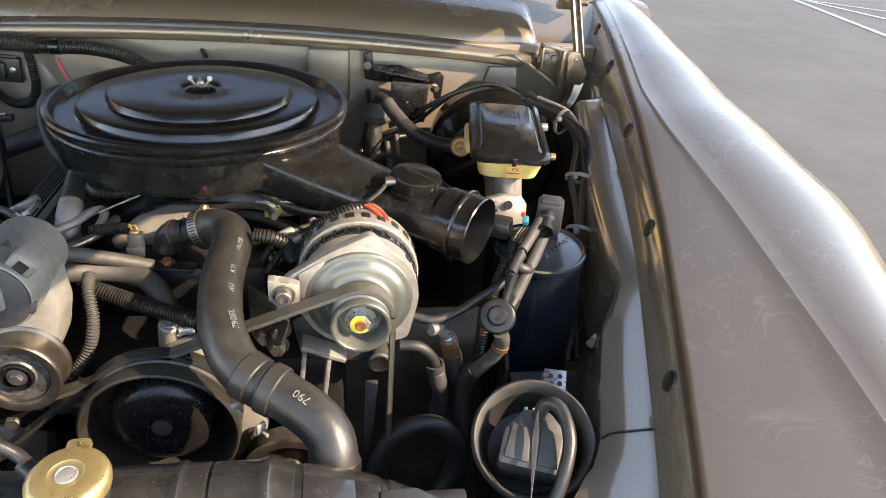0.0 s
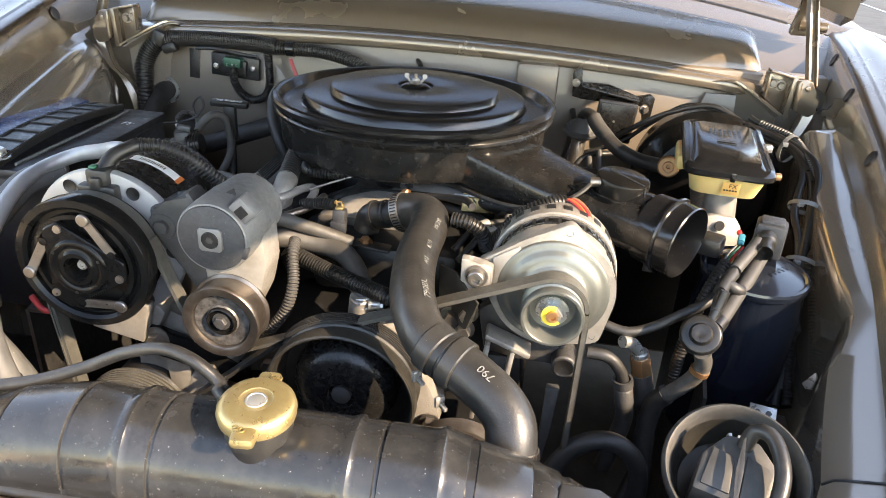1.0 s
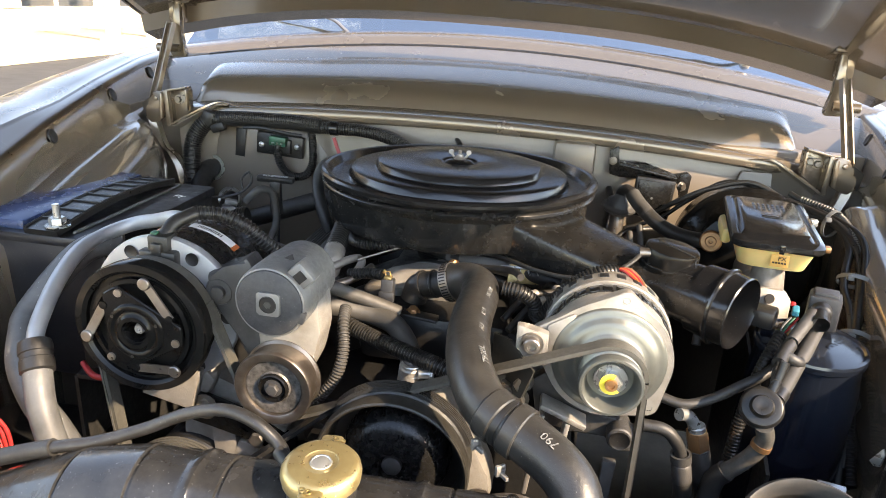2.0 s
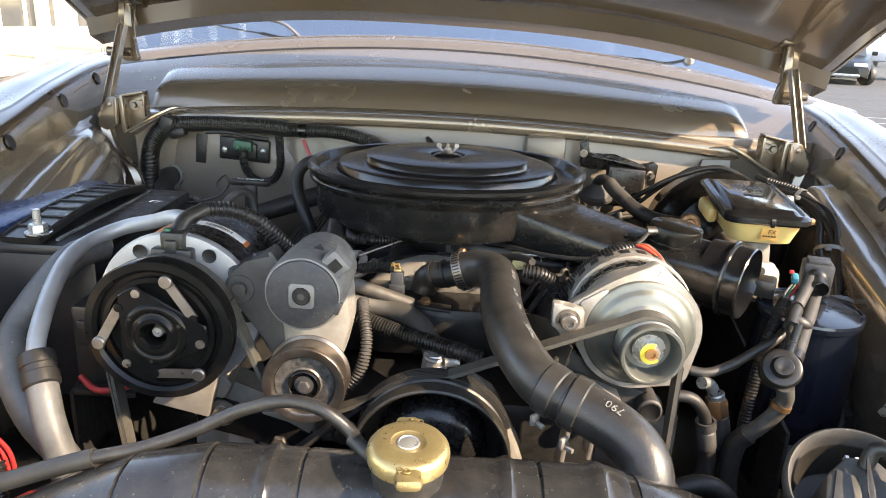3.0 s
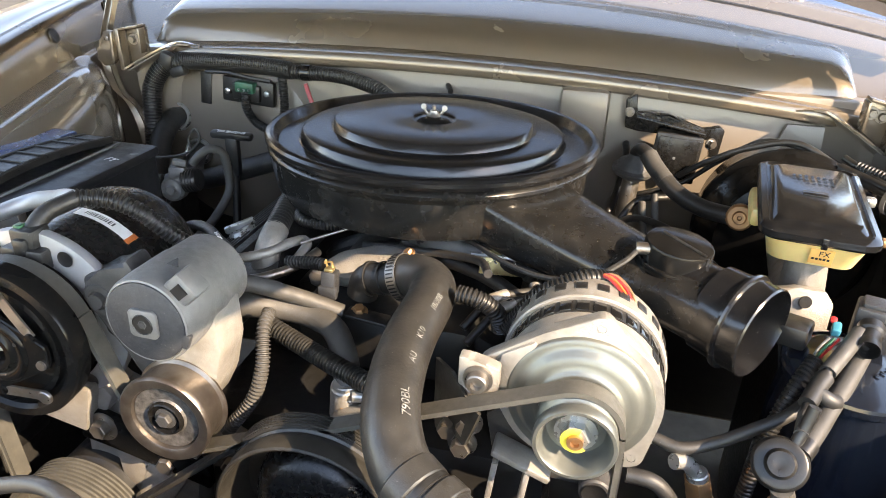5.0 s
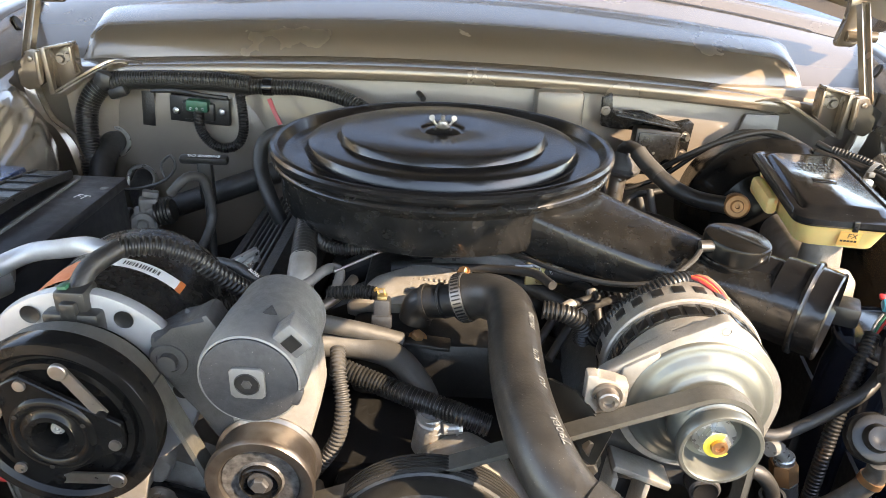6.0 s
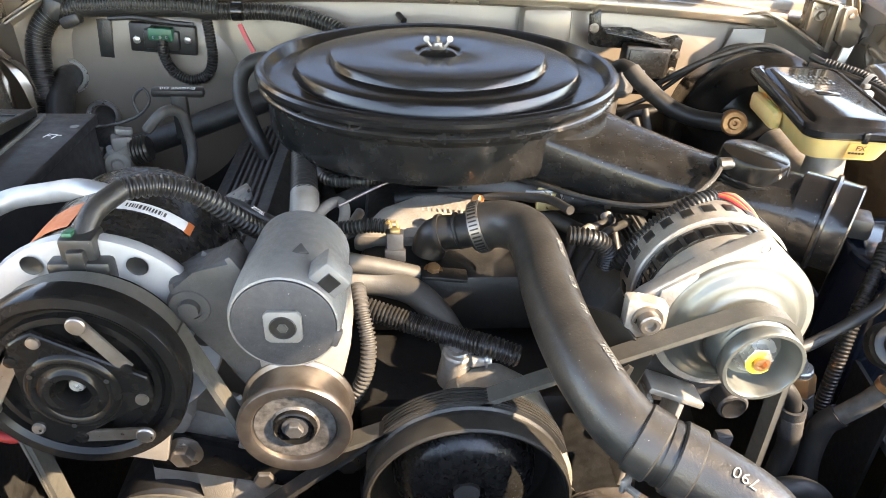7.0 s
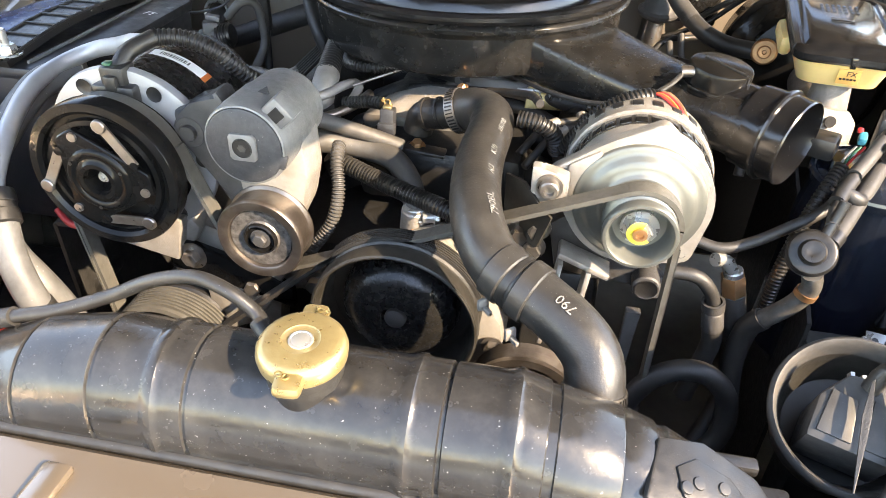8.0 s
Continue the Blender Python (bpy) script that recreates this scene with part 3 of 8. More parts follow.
def cowl():
    # lower flange strip across the bay
    rows = []
    for k in range(41):
        x = -0.60 + k * 0.03
        z = -0.028 * (x / 0.6) ** 2 - 0.012 * x
        rows.append([(x, 1.318, 0.956 + z), (x, 1.291, 0.957 + z), (x, 1.2868, 0.960 + z), (x, 1.2860, 0.966 + z), (x, 1.2866, 0.973 + z), (x, 1.2895, 0.977 + z), (x, 1.300, 0.980 + z), (x, 1.33, 0.983 + z)])
    part("cowl_flange", sheet(B(), rows, 0.002), M_PAINT, car)
    # raised panel with rounded ends
    rows = []
    n = 120
    for k in range(n + 1):
        u = -1 + 2 * k / n
        x = (0.565 if u > 0 else 0.578) * u
        e = min(1.0, (1 - abs(u)) * (16 if u > 0 else 30))
        e = math.sqrt(max(0.0, 1 - (1 - e) ** 2))
        cz = cowl_z(x)
        yb = 1.322
        yt = 1.50 - 0.20 * x * x
        row = []
        for v, lift in ((0, 0.0), (0.03, 0.012), (0.07, 0.020), (0.16, 0.026), (0.4, 0.026), (0.75, 0.022), (0.93, 0.012), (1.0, 0.0)):
            y = lerp(yb, yt, v)
            z = lerp(0.984 - 0.028 * (x / 0.6) ** 2 - 0.012 * x, 1.058 + cz, v)
            row.append((x, y - (1 - e) * 0.0, z + lift * e))
        rows.append(row)
    part("cowl_panel", sheet(B(), rows, 0.002), M_PAINT, car, "taupe raised cowl panel with rounded ends")
    # shoulder behind it up to the glass, and the dark seal
    rows = []
    for k in range(41):
        x = -0.80 + 0.04 * k
        cz = cowl_z(x)
        rows.append([(x, 1.315, 0.968 + cz * 0.7), (x, 1.42 - 0.1 * x * x, 1.018 + cz), (x, 1.52 - 0.2 * x * x, 1.062 + cz), (x, 1.585 - 0.2 * x * x, 1.084 + cz)])
    part("cowl_shoulder", sheet(B(), rows, 0.002), M_PAINT, car)
    rows = [[(x, 1.584 - 0.2 * x * x, 1.082 + cowl_z(x)), (x, 1.587 - 0.2 * x * x, 1.089 + cowl_z(x)), (x, 1.598 - 0.2 * x * x, 1.090 + cowl_z(x)), (x, 1.606 - 0.2 * x * x, 1.084 + cowl_z(x))]
            for x in [-0.64 + 0.032 * k for k in range(41)]]
    part("cowl_seal", sheet(B(), rows), M_DARK, car)
    rows = [[(x, 1.605 - 0.2 * x * x, 1.086 + cowl_z(x)), (x, 1.615 - 0.2 * x * x, 1.100 + cowl_z(x)), (x, 1.64 - 0.2 * x * x, 1.110 + cowl_z(x)), (x, 1.67 - 0.2 * x * x, 1.112 + cowl_z(x))]
            for x in [-0.84 + 0.042 * k for k in range(41)]]
    part("cowl_top", sheet(B(), rows, 0.002), M_PAINT, car)
    rows = [[(x, gy - 0.21 * x * x, gz + cowl_z(x)) for gy, gz in ((1.662, 1.106), (1.70, 1.131), (1.76, 1.173), (1.84, 1.232), (1.95, 1.318), (2.08, 1.43), (2.20, 1.55))] for x in [-0.72 + 0.072 * k for k in range(21)]]
    gl = part("windshield", sheet(B(), rows, 0.005), M_GLASS, car, "windshield glass reflecting blue sky")
    gl.visible_shadow = False
    part("dashboard", bx(B(), (0, 2.12, 0.95), (1.4, 0.6, 0.22), bev=0.05), M_DARK, car)
    bm = B()
    for sx in (-1, 1):
        tube(bm, [(sx * 0.70, 1.64, 1.07), (sx * 0.71, 1.735, 1.17), (sx * 0.66, 2.1, 1.53)], 0.016, 10, 0.05)
    tube(bm, [(-0.66, 2.1, 1.53), (0, 2.21, 1.57), (0.66, 2.1, 1.53)], 0.026, 10, 0.05)
    part("windshield_frame", bm, M_PAINT, car)
    part("roof", bx(B(), (0, 2.95, 1.50), (1.36, 1.5, 0.09), bev=0.04), M_PAINT, car)
    # unseen dark panel added behind the glass so the sky's reflection stands out
    part("cabin_back", bx(B(), (0, 3.3, 1.0), (1.6, 0.08, 1.1), bev=0.02), M_DARK, car)
    for sx in (-0.36, 0.36):
        part("seat", bx(bx(B(), (sx, 2.9, 0.85), (0.5, 0.16, 0.75), rx=-12, bev=0.06), (sx, 2.65, 0.58), (0.5, 0.5, 0.16), bev=0.06), M_PLASTIC, car)
    part("cabin_floor", bx(B(), (0, 2.9, 0.42), (1.6, 2.4, 0.06)), M_DARK, car)
    for sx in (-1, 1):
        part("door", bx(B(), (sx * 0.9, 2.6, 0.56), (0.1, 1.7, 0.75), bev=0.04), M_PAINT, car)
    for sx, x0 in ((-1, -0.36), (1, 0.52)):
        bm = B()
        tube(bm, [(x0, 1.640, 1.10), (x0 - 0.04, 1.64, 1.128), (x0 - 0.10, 1.65, 1.136)], 0.004, 8, 0.01)
        tube(bm, [(x0 - 0.10, 1.65, 1.138), (x0 - 0.30, 1.67, 1.146)], 0.0022, 6, 0.02)
        lathe(bm, (x0, 1.635, 1.085), (0, -0.3, 1), [(0, 0.012), (0.010, 0.011), (0.017, 0.006), (0.019, 0)], 16)
        part("wiper", bm, M_STEEL, car, "dull metal windshield wiper arm and its washer jet")


cowl()


part("antenna_base", lathe(B(), (-0.775, 1.55, 1.012), (0, 0, 1), [(-0.02, 0.018), (0.004, 0.017), (0.010, 0.010), (0.030, 0.008), (0.034, 0.004), (0.10, 0.003), (0.10, 0)], 20), M_CHROME, car, "chrome antenna base")


def firewall():
    bm = bx(B(), (0, 1.318, 0.67), (1.34, 0.03, 0.59), bev=0.004)
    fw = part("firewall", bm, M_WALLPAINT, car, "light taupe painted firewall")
    # added black panel and housing, to keep the gap behind the engine dark
    part("toe_board", bx(B(), (0, 1.31, 0.55), (1.2, 0.02, 0.34), bev=0.004), M_DARK, fw, "black panel added to darken the lower firewall")
    part("bell_housing", lathe(B(), (0.01, 1.22, 0.60), (0, 1, 0), [(-0.03, 0.0), (-0.03, 0.20), (0.02, 0.20), (0.09, 0.15)], 32), M_DARK, fw)
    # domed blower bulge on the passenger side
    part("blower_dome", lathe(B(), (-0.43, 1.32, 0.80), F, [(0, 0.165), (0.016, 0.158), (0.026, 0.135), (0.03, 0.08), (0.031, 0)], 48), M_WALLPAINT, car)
    for p, r in (((-0.535, 1.290, 0.842), 0.026), ((-0.497, 1.284, 0.782), 0.024)):
        part("grommet", lathe(B(), p, (0.15, -1, 0.25), [(-0.006, r), (0.004, r), (0.008, r * 0.92), (0.006, r * 0.75), (-0.004, r * 0.7)], 28), M_ZINC, fw, "bright metal collar")
    part("tape_strip", bx(B(), (-0.472, 1.290, 0.898), (0.020, 0.0016, 0.055), ry=5, bev=0.0006), M_TAPE, fw, "strip of black tape")
    # offset boxes beside the steering side
    part("wall_box", bx(B(), (0.175, 1.30, 0.905), (0.075, 0.06, 0.10), bev=0.010), M_WALLPAINT, fw)
    part("seam_panel", slab(B(), [(-0.13, 0.055), (0.10, 0.058), (0.13, 0.0), (0.13, -0.28), (-0.05, -0.28), (-0.16, -0.05)], F, (0.60, 1.297, 0.87), 0.006, 0.002), M_WALLPAINT, fw)
    for x in (-0.05, 0.06, 0.47):
        part("rivet", lathe(B(), (x, 1.3025, 0.80), F, [(0, 0.004), (0.0015, 0.003), (0.002, 0)], 10), M_STEEL, fw)


firewall()


# The open hood's side edge: y, height; it leans with the car
HOOD = [(0.0, 1.350), (0.296, 1.334), (0.50, 1.314), (0.75, 1.283), (1.0, 1.229), (1.16, 1.190), (1.36, 1.120), (1.50, 1.078)]
HOOD_LEAN = -0.024


def hood_edge(y):
    """Half width of the open hood, and its height at the edge."""
    x = curve_at(FLANGE, y)[0]
    return x + 0.016, curve_at(HOOD, y)[0]


def hood_crown(y):
    return 0.125 - 0.042 * min(1.0, max(0.0, (y - 0.5) / 0.8))


def hood():
    ys = [1.40 - 0.0541 * k for k in range(23)]

    def skin(drop, inset, thick):
        rows = []
        for y in ys:
            hw, z = hood_edge(y)
            hw -= inset
            row = []
            for k in range(-16, 17):
                u = k / 16
                x = u * hw
                crown = hood_crown(y) * (1 - abs(u) ** 2.6)
                row.append((x, y + 0.05 * (1 - u * u) * (1 if y > 1.3 else 0.6), z + HOOD_LEAN * x + crown - drop))
            rows.append(row)
        return sheet(B(), rows, thick)

    h = thing("hood", (0, 1.36, 1.06), "open taupe metallic hood propped on two hinges", "hood")
    part("outer_skin", skin(0.0, 0.0, 0.002), M_PAINT, h)
    part("inner_panel", skin(0.014, 0.034, 0.002), M_BAY, h, "pressed inner panel of the hood")
    # rear and side stiffening frame
    for y0, w, deep in ((1.375, 0.05, 0.034),):
        hw, z = hood_edge(y0)
        pts = [(u / 12 * (hw - 0.02), y0 + 0.05 * (1 - (u / 12) ** 2), z + HOOD_LEAN * u / 12 * hw + hood_crown(y0) * (1 - abs(u / 12) ** 2.6) - 0.017 - deep / 2) for u in range(-12, 13)]
        bm = B()
        ribbon(bm, pts, [(0, 0.3, -1)] * len(pts), w, deep, (0, 1, -0.36))
        part("rear_frame", bm, M_BAY, h)
    for side in (-1, 1):
        pts, lip = [], []
        for y in ys:
            hw, z = hood_edge(y)
            z += HOOD_LEAN * side * hw
            pts.append((side * (hw - 0.020), y, z - 0.004))
            lip.append((side * (hw - 0.004), y, z - 0.005))
        part("side_frame", ribbon(B(), pts, [(0, 0, -1)] * len(pts), 0.030, 0.008, (1, 0, 0)), M_BAY, h)
        part("edge_lip", ribbon(B(), lip, [(1, 0, 0)] * len(lip), 0.011, 0.005, (0, 0, 1)), M_PAINT, h)
        # arm, curled bracket and pivot of the hinge
        s = side
        lift = 0.0 if s > 0 else 0.022

        def plate(bm, outline, y, thick, bev, axis=F):
            pts = [(s * u, v + lift) for u, v in outline]
            return slab(bm, pts if s > 0 else pts[::-1], axis, (0, y, 0), thick, bev)

        bm = plate(B(), [(0.590, 0.972), (0.552, 0.980), (0.550, 0.938), (0.587, 0.911)], 1.258, 0.004, 0.001)
        plate(bm, [(0.596, 0.974), (0.588, 0.975), (0.585, 0.908), (0.594, 0.906)], 1.246, 0.026, 0.0015)
        bx(bm, (s * 0.571, 1.246, 0.9775 + lift), (0.040, 0.024, 0.004), ry=s * 12, bev=0.001)
        bx(bm, (s * 0.5515, 1.246, 0.958 + lift), (0.004, 0.024, 0.040), bev=0.001)
        hinge = part("hinge_base", bm, M_PAINT, h, "pressed steel hinge base bolted to the cowl side")
        for x, z in ((0.577, 0.956), (0.563, 0.960)):
            bm = B()
            hexbolt(bm, (s * x, 1.2555, z + lift), F, 0.0062, 0.007, 0.009)
            part("bolt", bm, M_STEEL, hinge)
        # curled foot with the lower rivet
        bm = plate(B(), [(0.624, 0.968), (0.612, 0.972), (0.597, 0.971), (0.599, 0.928), (0.611, 0.914), (0.629, 0.909), (0.643, 0.920), (0.634, 0.938), (0.636, 0.948), (0.628, 0.949)], 1.246, 0.012, 0.004)
        plate(bm, [(0.602, 0.970), (0.595, 0.971), (0.597, 0.922), (0.605, 0.920)], 1.236, 0.020, 0.003)
        foot = part("hinge_foot", bm, M_PAINT, hinge)
        part("rivet", lathe(B(), (s * 0.616, 1.2395, 0.957 + lift), F, [(0, 0.0046), (0.0016, 0.0042), (0.0026, 0.002), (0.0026, 0)], 16), M_BAY, foot)
        # channel-shaped arm up to the hood
        a, b = Vector((s * 0.622, 1.250, 0.955 + lift)), Vector((s * 0.603, 1.298, 1.092 + lift))
        up = (b - a).normalized()
        n = Vector((0.35 * s, -1, 0.3))
        n = (n - up * n.dot(up)).normalized()
        side_way = up.cross(n)
        bm = ribbon(B(), [a, a.lerp(b, 0.5), b], [n] * 3, 0.016, 0.003, side_way)
        for d in (-0.0075, 0.0075):
            ribbon(bm, [q + side_way * d + n * 0.004 for q in (a, a.lerp(b, 0.5), b)], [side_way] * 3, 0.009, 0.0022, n)
        part("hinge_arm", bm, M_PAINT, hinge)
        # goose-neck bracket under the hood, with its pivot
        bm = plate(B(), [(0.594, 1.132), (0.608, 1.134), (0.610, 1.096), (0.613, 1.060), (0.622, 1.036), (0.616, 1.029), (0.590, 1.029), (0.587, 1.036), (0.598, 1.070)], 1.318, 0.012, 0.003)
        bx(bm, (s * 0.630, 1.325, 1.135 + lift), (0.10, 0.06, 0.010), rx=-12, bev=0.003)
        bx(bm, (s * 0.612, 1.336, 1.112 + lift), (0.030, 0.022, 0.040), bev=0.005)
        part("hood_bracket", bm, M_PAINT, hinge)
        part("pivot", cyl(B(), (s * 0.598, 1.308, 1.046 + lift), (s * 0.642, 1.304, 1.046 + lift), 0.0080, seg=18), M_PAINT, hinge)
        # dark plate stands in for the darkness of the opening behind the foot
        part("apron_slot", plate(B(), [(0.655, 0.944), (0.624, 0.964), (0.622, 0.922), (0.650, 0.914)], 1.258, 0.004, 0.0), M_DARK, car)
        # folded flange that runs from the hinge down the corner of the bay
        pts = smooth_path([(s * x, 1.252 - 0.02 * k / 6, z + lift) for k, (x, z) in enumerate(((0.632, 0.925), (0.626, 0.900), (0.612, 0.868), (0.590, 0.852), (0.572, 0.820), (0.562, 0.775), (0.553, 0.725)))], 0.012)
        part("corner_flange", ribbon(B(), pts, [(-s * 0.5, -1, 0.1)] * len(pts), 0.022, 0.004, (s, -0.3, 0.35)), M_BAY, car)
        part("flange_fold", ribbon(B(), [p + Vector((-s * 0.012, -0.004, -0.002)) for p in pts], [(-s, -0.2, 0.0)] * len(pts), 0.010, 0.003, (s * 0.2, -1, 0)), M_BAY, car)
        # folded brace from the cowl's corner down to the hinge base
        pts = smooth_path([(s * 0.472, 1.288, 0.947 + lift), (s * 0.507, 1.278, 0.953 + lift), (s * 0.525, 1.264, 0.947 + lift), (s * 0.556, 1.246, 0.929 + lift), (s * 0.584, 1.236, 0.912 + lift)], 0.008)
        part("cowl_brace", ribbon(B(), pts, [(s * 0.55, -0.25, 0.8)] * len(pts), 0.006, 0.003, (0.15 * s, 1, 0.1)), M_BAY, hinge)
        # side panel that drops from the brace to the firewall's corner
        rows = [[p + Vector((0, 0.004, -0.004)), p + Vector((0, 0.020, -0.006)), p + Vector((0, 0.026, -0.012)), p + Vector((0, 0.030, -0.07)), p + Vector((0, 0.034, -0.15))] for p in pts[3:]]
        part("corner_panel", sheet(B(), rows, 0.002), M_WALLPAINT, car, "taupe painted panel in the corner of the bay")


hood()


def front_structure():
    # upper panel ahead of the radiator, rubber seal, ledge and an added pan below
    rows = []
    for k in range(31):
        x = -0.48 + 0.032 * k
        rows.append([(x, 0.372, 0.748), (x, 0.3705, 0.764), (x, 0.365, 0.769), (x, 0.30, 0.772), (x, 0.20, 0.764), (x, 0.10, 0.745), (x, 0.0, 0.70), (x, -0.06, 0.60), (x, -0.07, 0.35)])
    up = part("front_panel", sheet(B(), rows, 0.002), M_PAINT, car, "taupe painted panel ahead of the radiator")
    for x in (-0.16, 0.05):
        part("pressed_rib", bx(B(), (x, 0.265, 0.7715), (0.022, 0.17, 0.010), bev=0.004), M_PAINT, up)
    bm = B()
    tube(bm, [(-0.46, 0.3765, 0.765), (0, 0.3755, 0.766), (0.40, 0.3755, 0.766)], 0.0048, 10, 0.02)
    part("rubber_seal", bm, M_RUBBER, car)
    part("tray_ledge", bx(B(), (0.452, 0.672, 0.688), (0.09, 0.06, 0.010), rx=8, bev=0.002), M_BUCKET, car)
    # added pan: blocks light from below and bounces some into the bay
    part("under_pan", bx(B(), (0, 0.75, 0.30), (1.5, 1.5, 0.02)), M_PAN, car)
    for sx in (-1, 1):
        wheel(car, (sx * 0.72, 0.72, 0.34), 0.34, sx)


front_structure()

# ---- the engine's large parts ----
def engine_block():
    t = thing("engine_block", (0.02, 0.95, 0.35), "dirty black V8 engine block under its accessories", "engine")
    part("block", bx(B(), (0.02, 0.96, 0.56), (0.36, 0.52, 0.34), bev=0.02), M_DARK, t)
    part("timing_cover", bx(bx(B(), (0.0, 0.695, 0.60), (0.17, 0.03, 0.24), bev=0.012), (0.0, 0.68, 0.66), (0.10, 0.03, 0.08), bev=0.012), M_DARK, t)
    for s in (-1, 1):
        bm = B()
        bx(bm, (-0.010 + s * 0.205, 0.98, 0.770), (0.115, 0.46, 0.07), ry=s * 30, bev=0.014)
        vc = part("valve_cover", bm, M_CASTGREY, t, "grey ribbed valve cover")
        for k in range(6):
            u = 0.036 - 0.0115 * k
            part("rib", bx(B(), (-0.010 + s * (0.2225 - 0.866 * u), 0.98, 0.8012 + 0.5 * u), (0.0050, 0.41, 0.0065), ry=s * 30, bev=0.0014), M_CASTGREY, vc)
    bm = B()
    bx(bm, (0.01, 0.95, 0.775), (0.19, 0.34, 0.07), bev=0.015)
    im = part("intake_manifold", bm, M_DARK, t)
    for k in range(4):
        for s in (-1, 1):
            part("runner", bx(B(), (0.01 + s * 0.10, 0.83 + 0.09 * k, 0.765), (0.09, 0.05, 0.05), ry=s * 25, bev=0.012), M_DARK, im)
    bm = B()
    slab(bm, [(-0.075, -0.028), (-0.045, 0.012), (-0.005, 0.030), (0.05, 0.030), (0.075, 0.012), (0.085, -0.028)], (0, -0.45, 1), (-0.02, 0.862, 0.822), 0.03, 0.008, up=(0, 1, 0.3))
    cast = part("cast_manifold_front", bm, M_CAST, t, "rough light alloy casting with raised foundry marks")
    rnd = random.Random(4)
    for k in range(14):
        part("foundry_mark", bx(B(), (-0.040 + 0.0058 * k, 0.866 - 0.0008 * k, 0.8389), (0.0026, 0.0046, 0.0008), rz=rnd.uniform(-14, 14), rx=22, bev=0.0003), M_CAST, cast)


engine_block()


def air_cleaner():
    c = (0, 1.03, 0.9405)
    t = thing("air_cleaner", (0, 1.03, 0.85), "round glossy black air cleaner with a side snorkel", "air cleaner")
    Z = Vector((0, 0.020, 1)).normalized()
    base = lathe(B(), c, Z, [(-0.077, 0.0), (-0.077, 0.10), (-0.076, 0.150), (-0.073, 0.180), (-0.067, 0.191), (-0.058, 0.194), (-0.026, 0.1955), (-0.022, 0.199),
                             (-0.0185, 0.2035), (-0.0145, 0.2045), (-0.012, 0.203), (-0.010, 0.200), (-0.010, 0.180)], 96)
    part("housing", base, M_GLOSSDUSTY, t)
    lid = lathe(B(), c, Z, [(-0.0105, 0.198), (-0.008, 0.2045), (-0.004, 0.2068), (0.000, 0.2068), (0.003, 0.2045), (0.0042, 0.2005), (0.0030, 0.1965), (-0.002, 0.194), (-0.008, 0.1905),
                            (-0.0090, 0.186), (-0.0085, 0.1665), (-0.0075, 0.1648), (0.0025, 0.1620), (0.0040, 0.1608), (0.0048, 0.1585), (0.0056, 0.150), (0.0058, 0.1275), (0.0066, 0.1262),
                            (0.0142, 0.1232), (0.0156, 0.1218), (0.0162, 0.119), (0.0166, 0.075), (0.0160, 0.032), (0.0152, 0.029), (0.0128, 0.0265), (0.0128, 0.0235), (0.0165, 0.019), (0.0185, 0.013), (0.0185, 0)], 128)
    lid_ob = part("lid", lid, M_GLOSS, t, "glossy black stepped steel lid", smooth=24)
    w = (0, 1.03, 0.957)
    nut = B()
    lathe(nut, w, Z, [(0, 0.009), (0.002, 0.009), (0.006, 0.0058), (0.009, 0.0052), (0.010, 0)], 16)
    for s in (-1, 1):
        tube(nut, [(s * 0.005, 1.03, 0.9605), (s * 0.008, 1.03, 0.9615), (s * 0.0108, 1.03, 0.9645), (s * 0.0124, 1.03, 0.968)], 0.0018, 8, 0.002)
        lathe(nut, (s * 0.0132, 1.03, 0.9695), (0.3 * s, -1, 0.3), [(-0.0012, 0), (-0.0012, 0.0036), (0.0012, 0.0036), (0.0012, 0)], 14)
    cyl(nut, (0, 1.03, 0.962), (0, 1.03, 0.9725), 0.0026, seg=10)
    part("wing_nut", nut, M_STEEL, lid_ob, "dull steel wing nut")
    # snorkel: oblong at the housing, round at its mouth
    a, b = Vector((0.115, 0.925, 0.897)), Vector((0.336, 0.778, 0.873))
    path = [a.lerp(b, k / 14) for k in range(15)]
    d = (b - a).normalized()
    side = Vector((-d.y, d.x, 0)).normalized()
    bm = B()
    rings = []
    for k, p in enumerate(path):
        u = k / 14
        hw = lerp(0.066, 0.040, min(1, u * 1.15))
        hh = lerp(0.030, 0.026, u / 0.7) if u < 0.7 else lerp(0.026, 0.034, (u - 0.7) / 0.3)
        p = p - Vector((0, 0, 0.005 * math.sin(math.pi * min(1, u * 1.1))))
        sq = lerp(0.30, 0.85, u)
        ring = []
        for i in range(28):
            ang = 2 * math.pi * i / 28
            cx, sy = math.cos(ang), math.sin(ang)
            ring.append(bm.verts.new(p + side * (hw * math.copysign(abs(cx) ** sq, cx)) + Vector((0, 0, 1)) * (hh * math.copysign(abs(sy) ** sq, sy))))
        rings.append(ring)
    for p, q in zip(rings, rings[1:]):
        for i in range(28):
            bm.faces.new((p[i], p[(i + 1) % 28], q[(i + 1) % 28], q[i]))
    sn = part("snorkel", bm, M_GLOSSDUSTY, t, "black snorkel duct with speckled dust")
    part("joint_seam", ribbon(B(), [a + d * 0.022 + side * 0.058 * math.cos(v) + Vector((0, 0, 0.031)) * math.sin(v) for v in [math.pi * k / 10 for k in range(11)]],
                              [(side * math.cos(v) + Vector((0, 0, 1)) * math.sin(v)) for v in [math.pi * k / 10 for k in range(11)]], 0.004, 0.003, d), M_STEEL, sn)
    m = b + d * 0.004
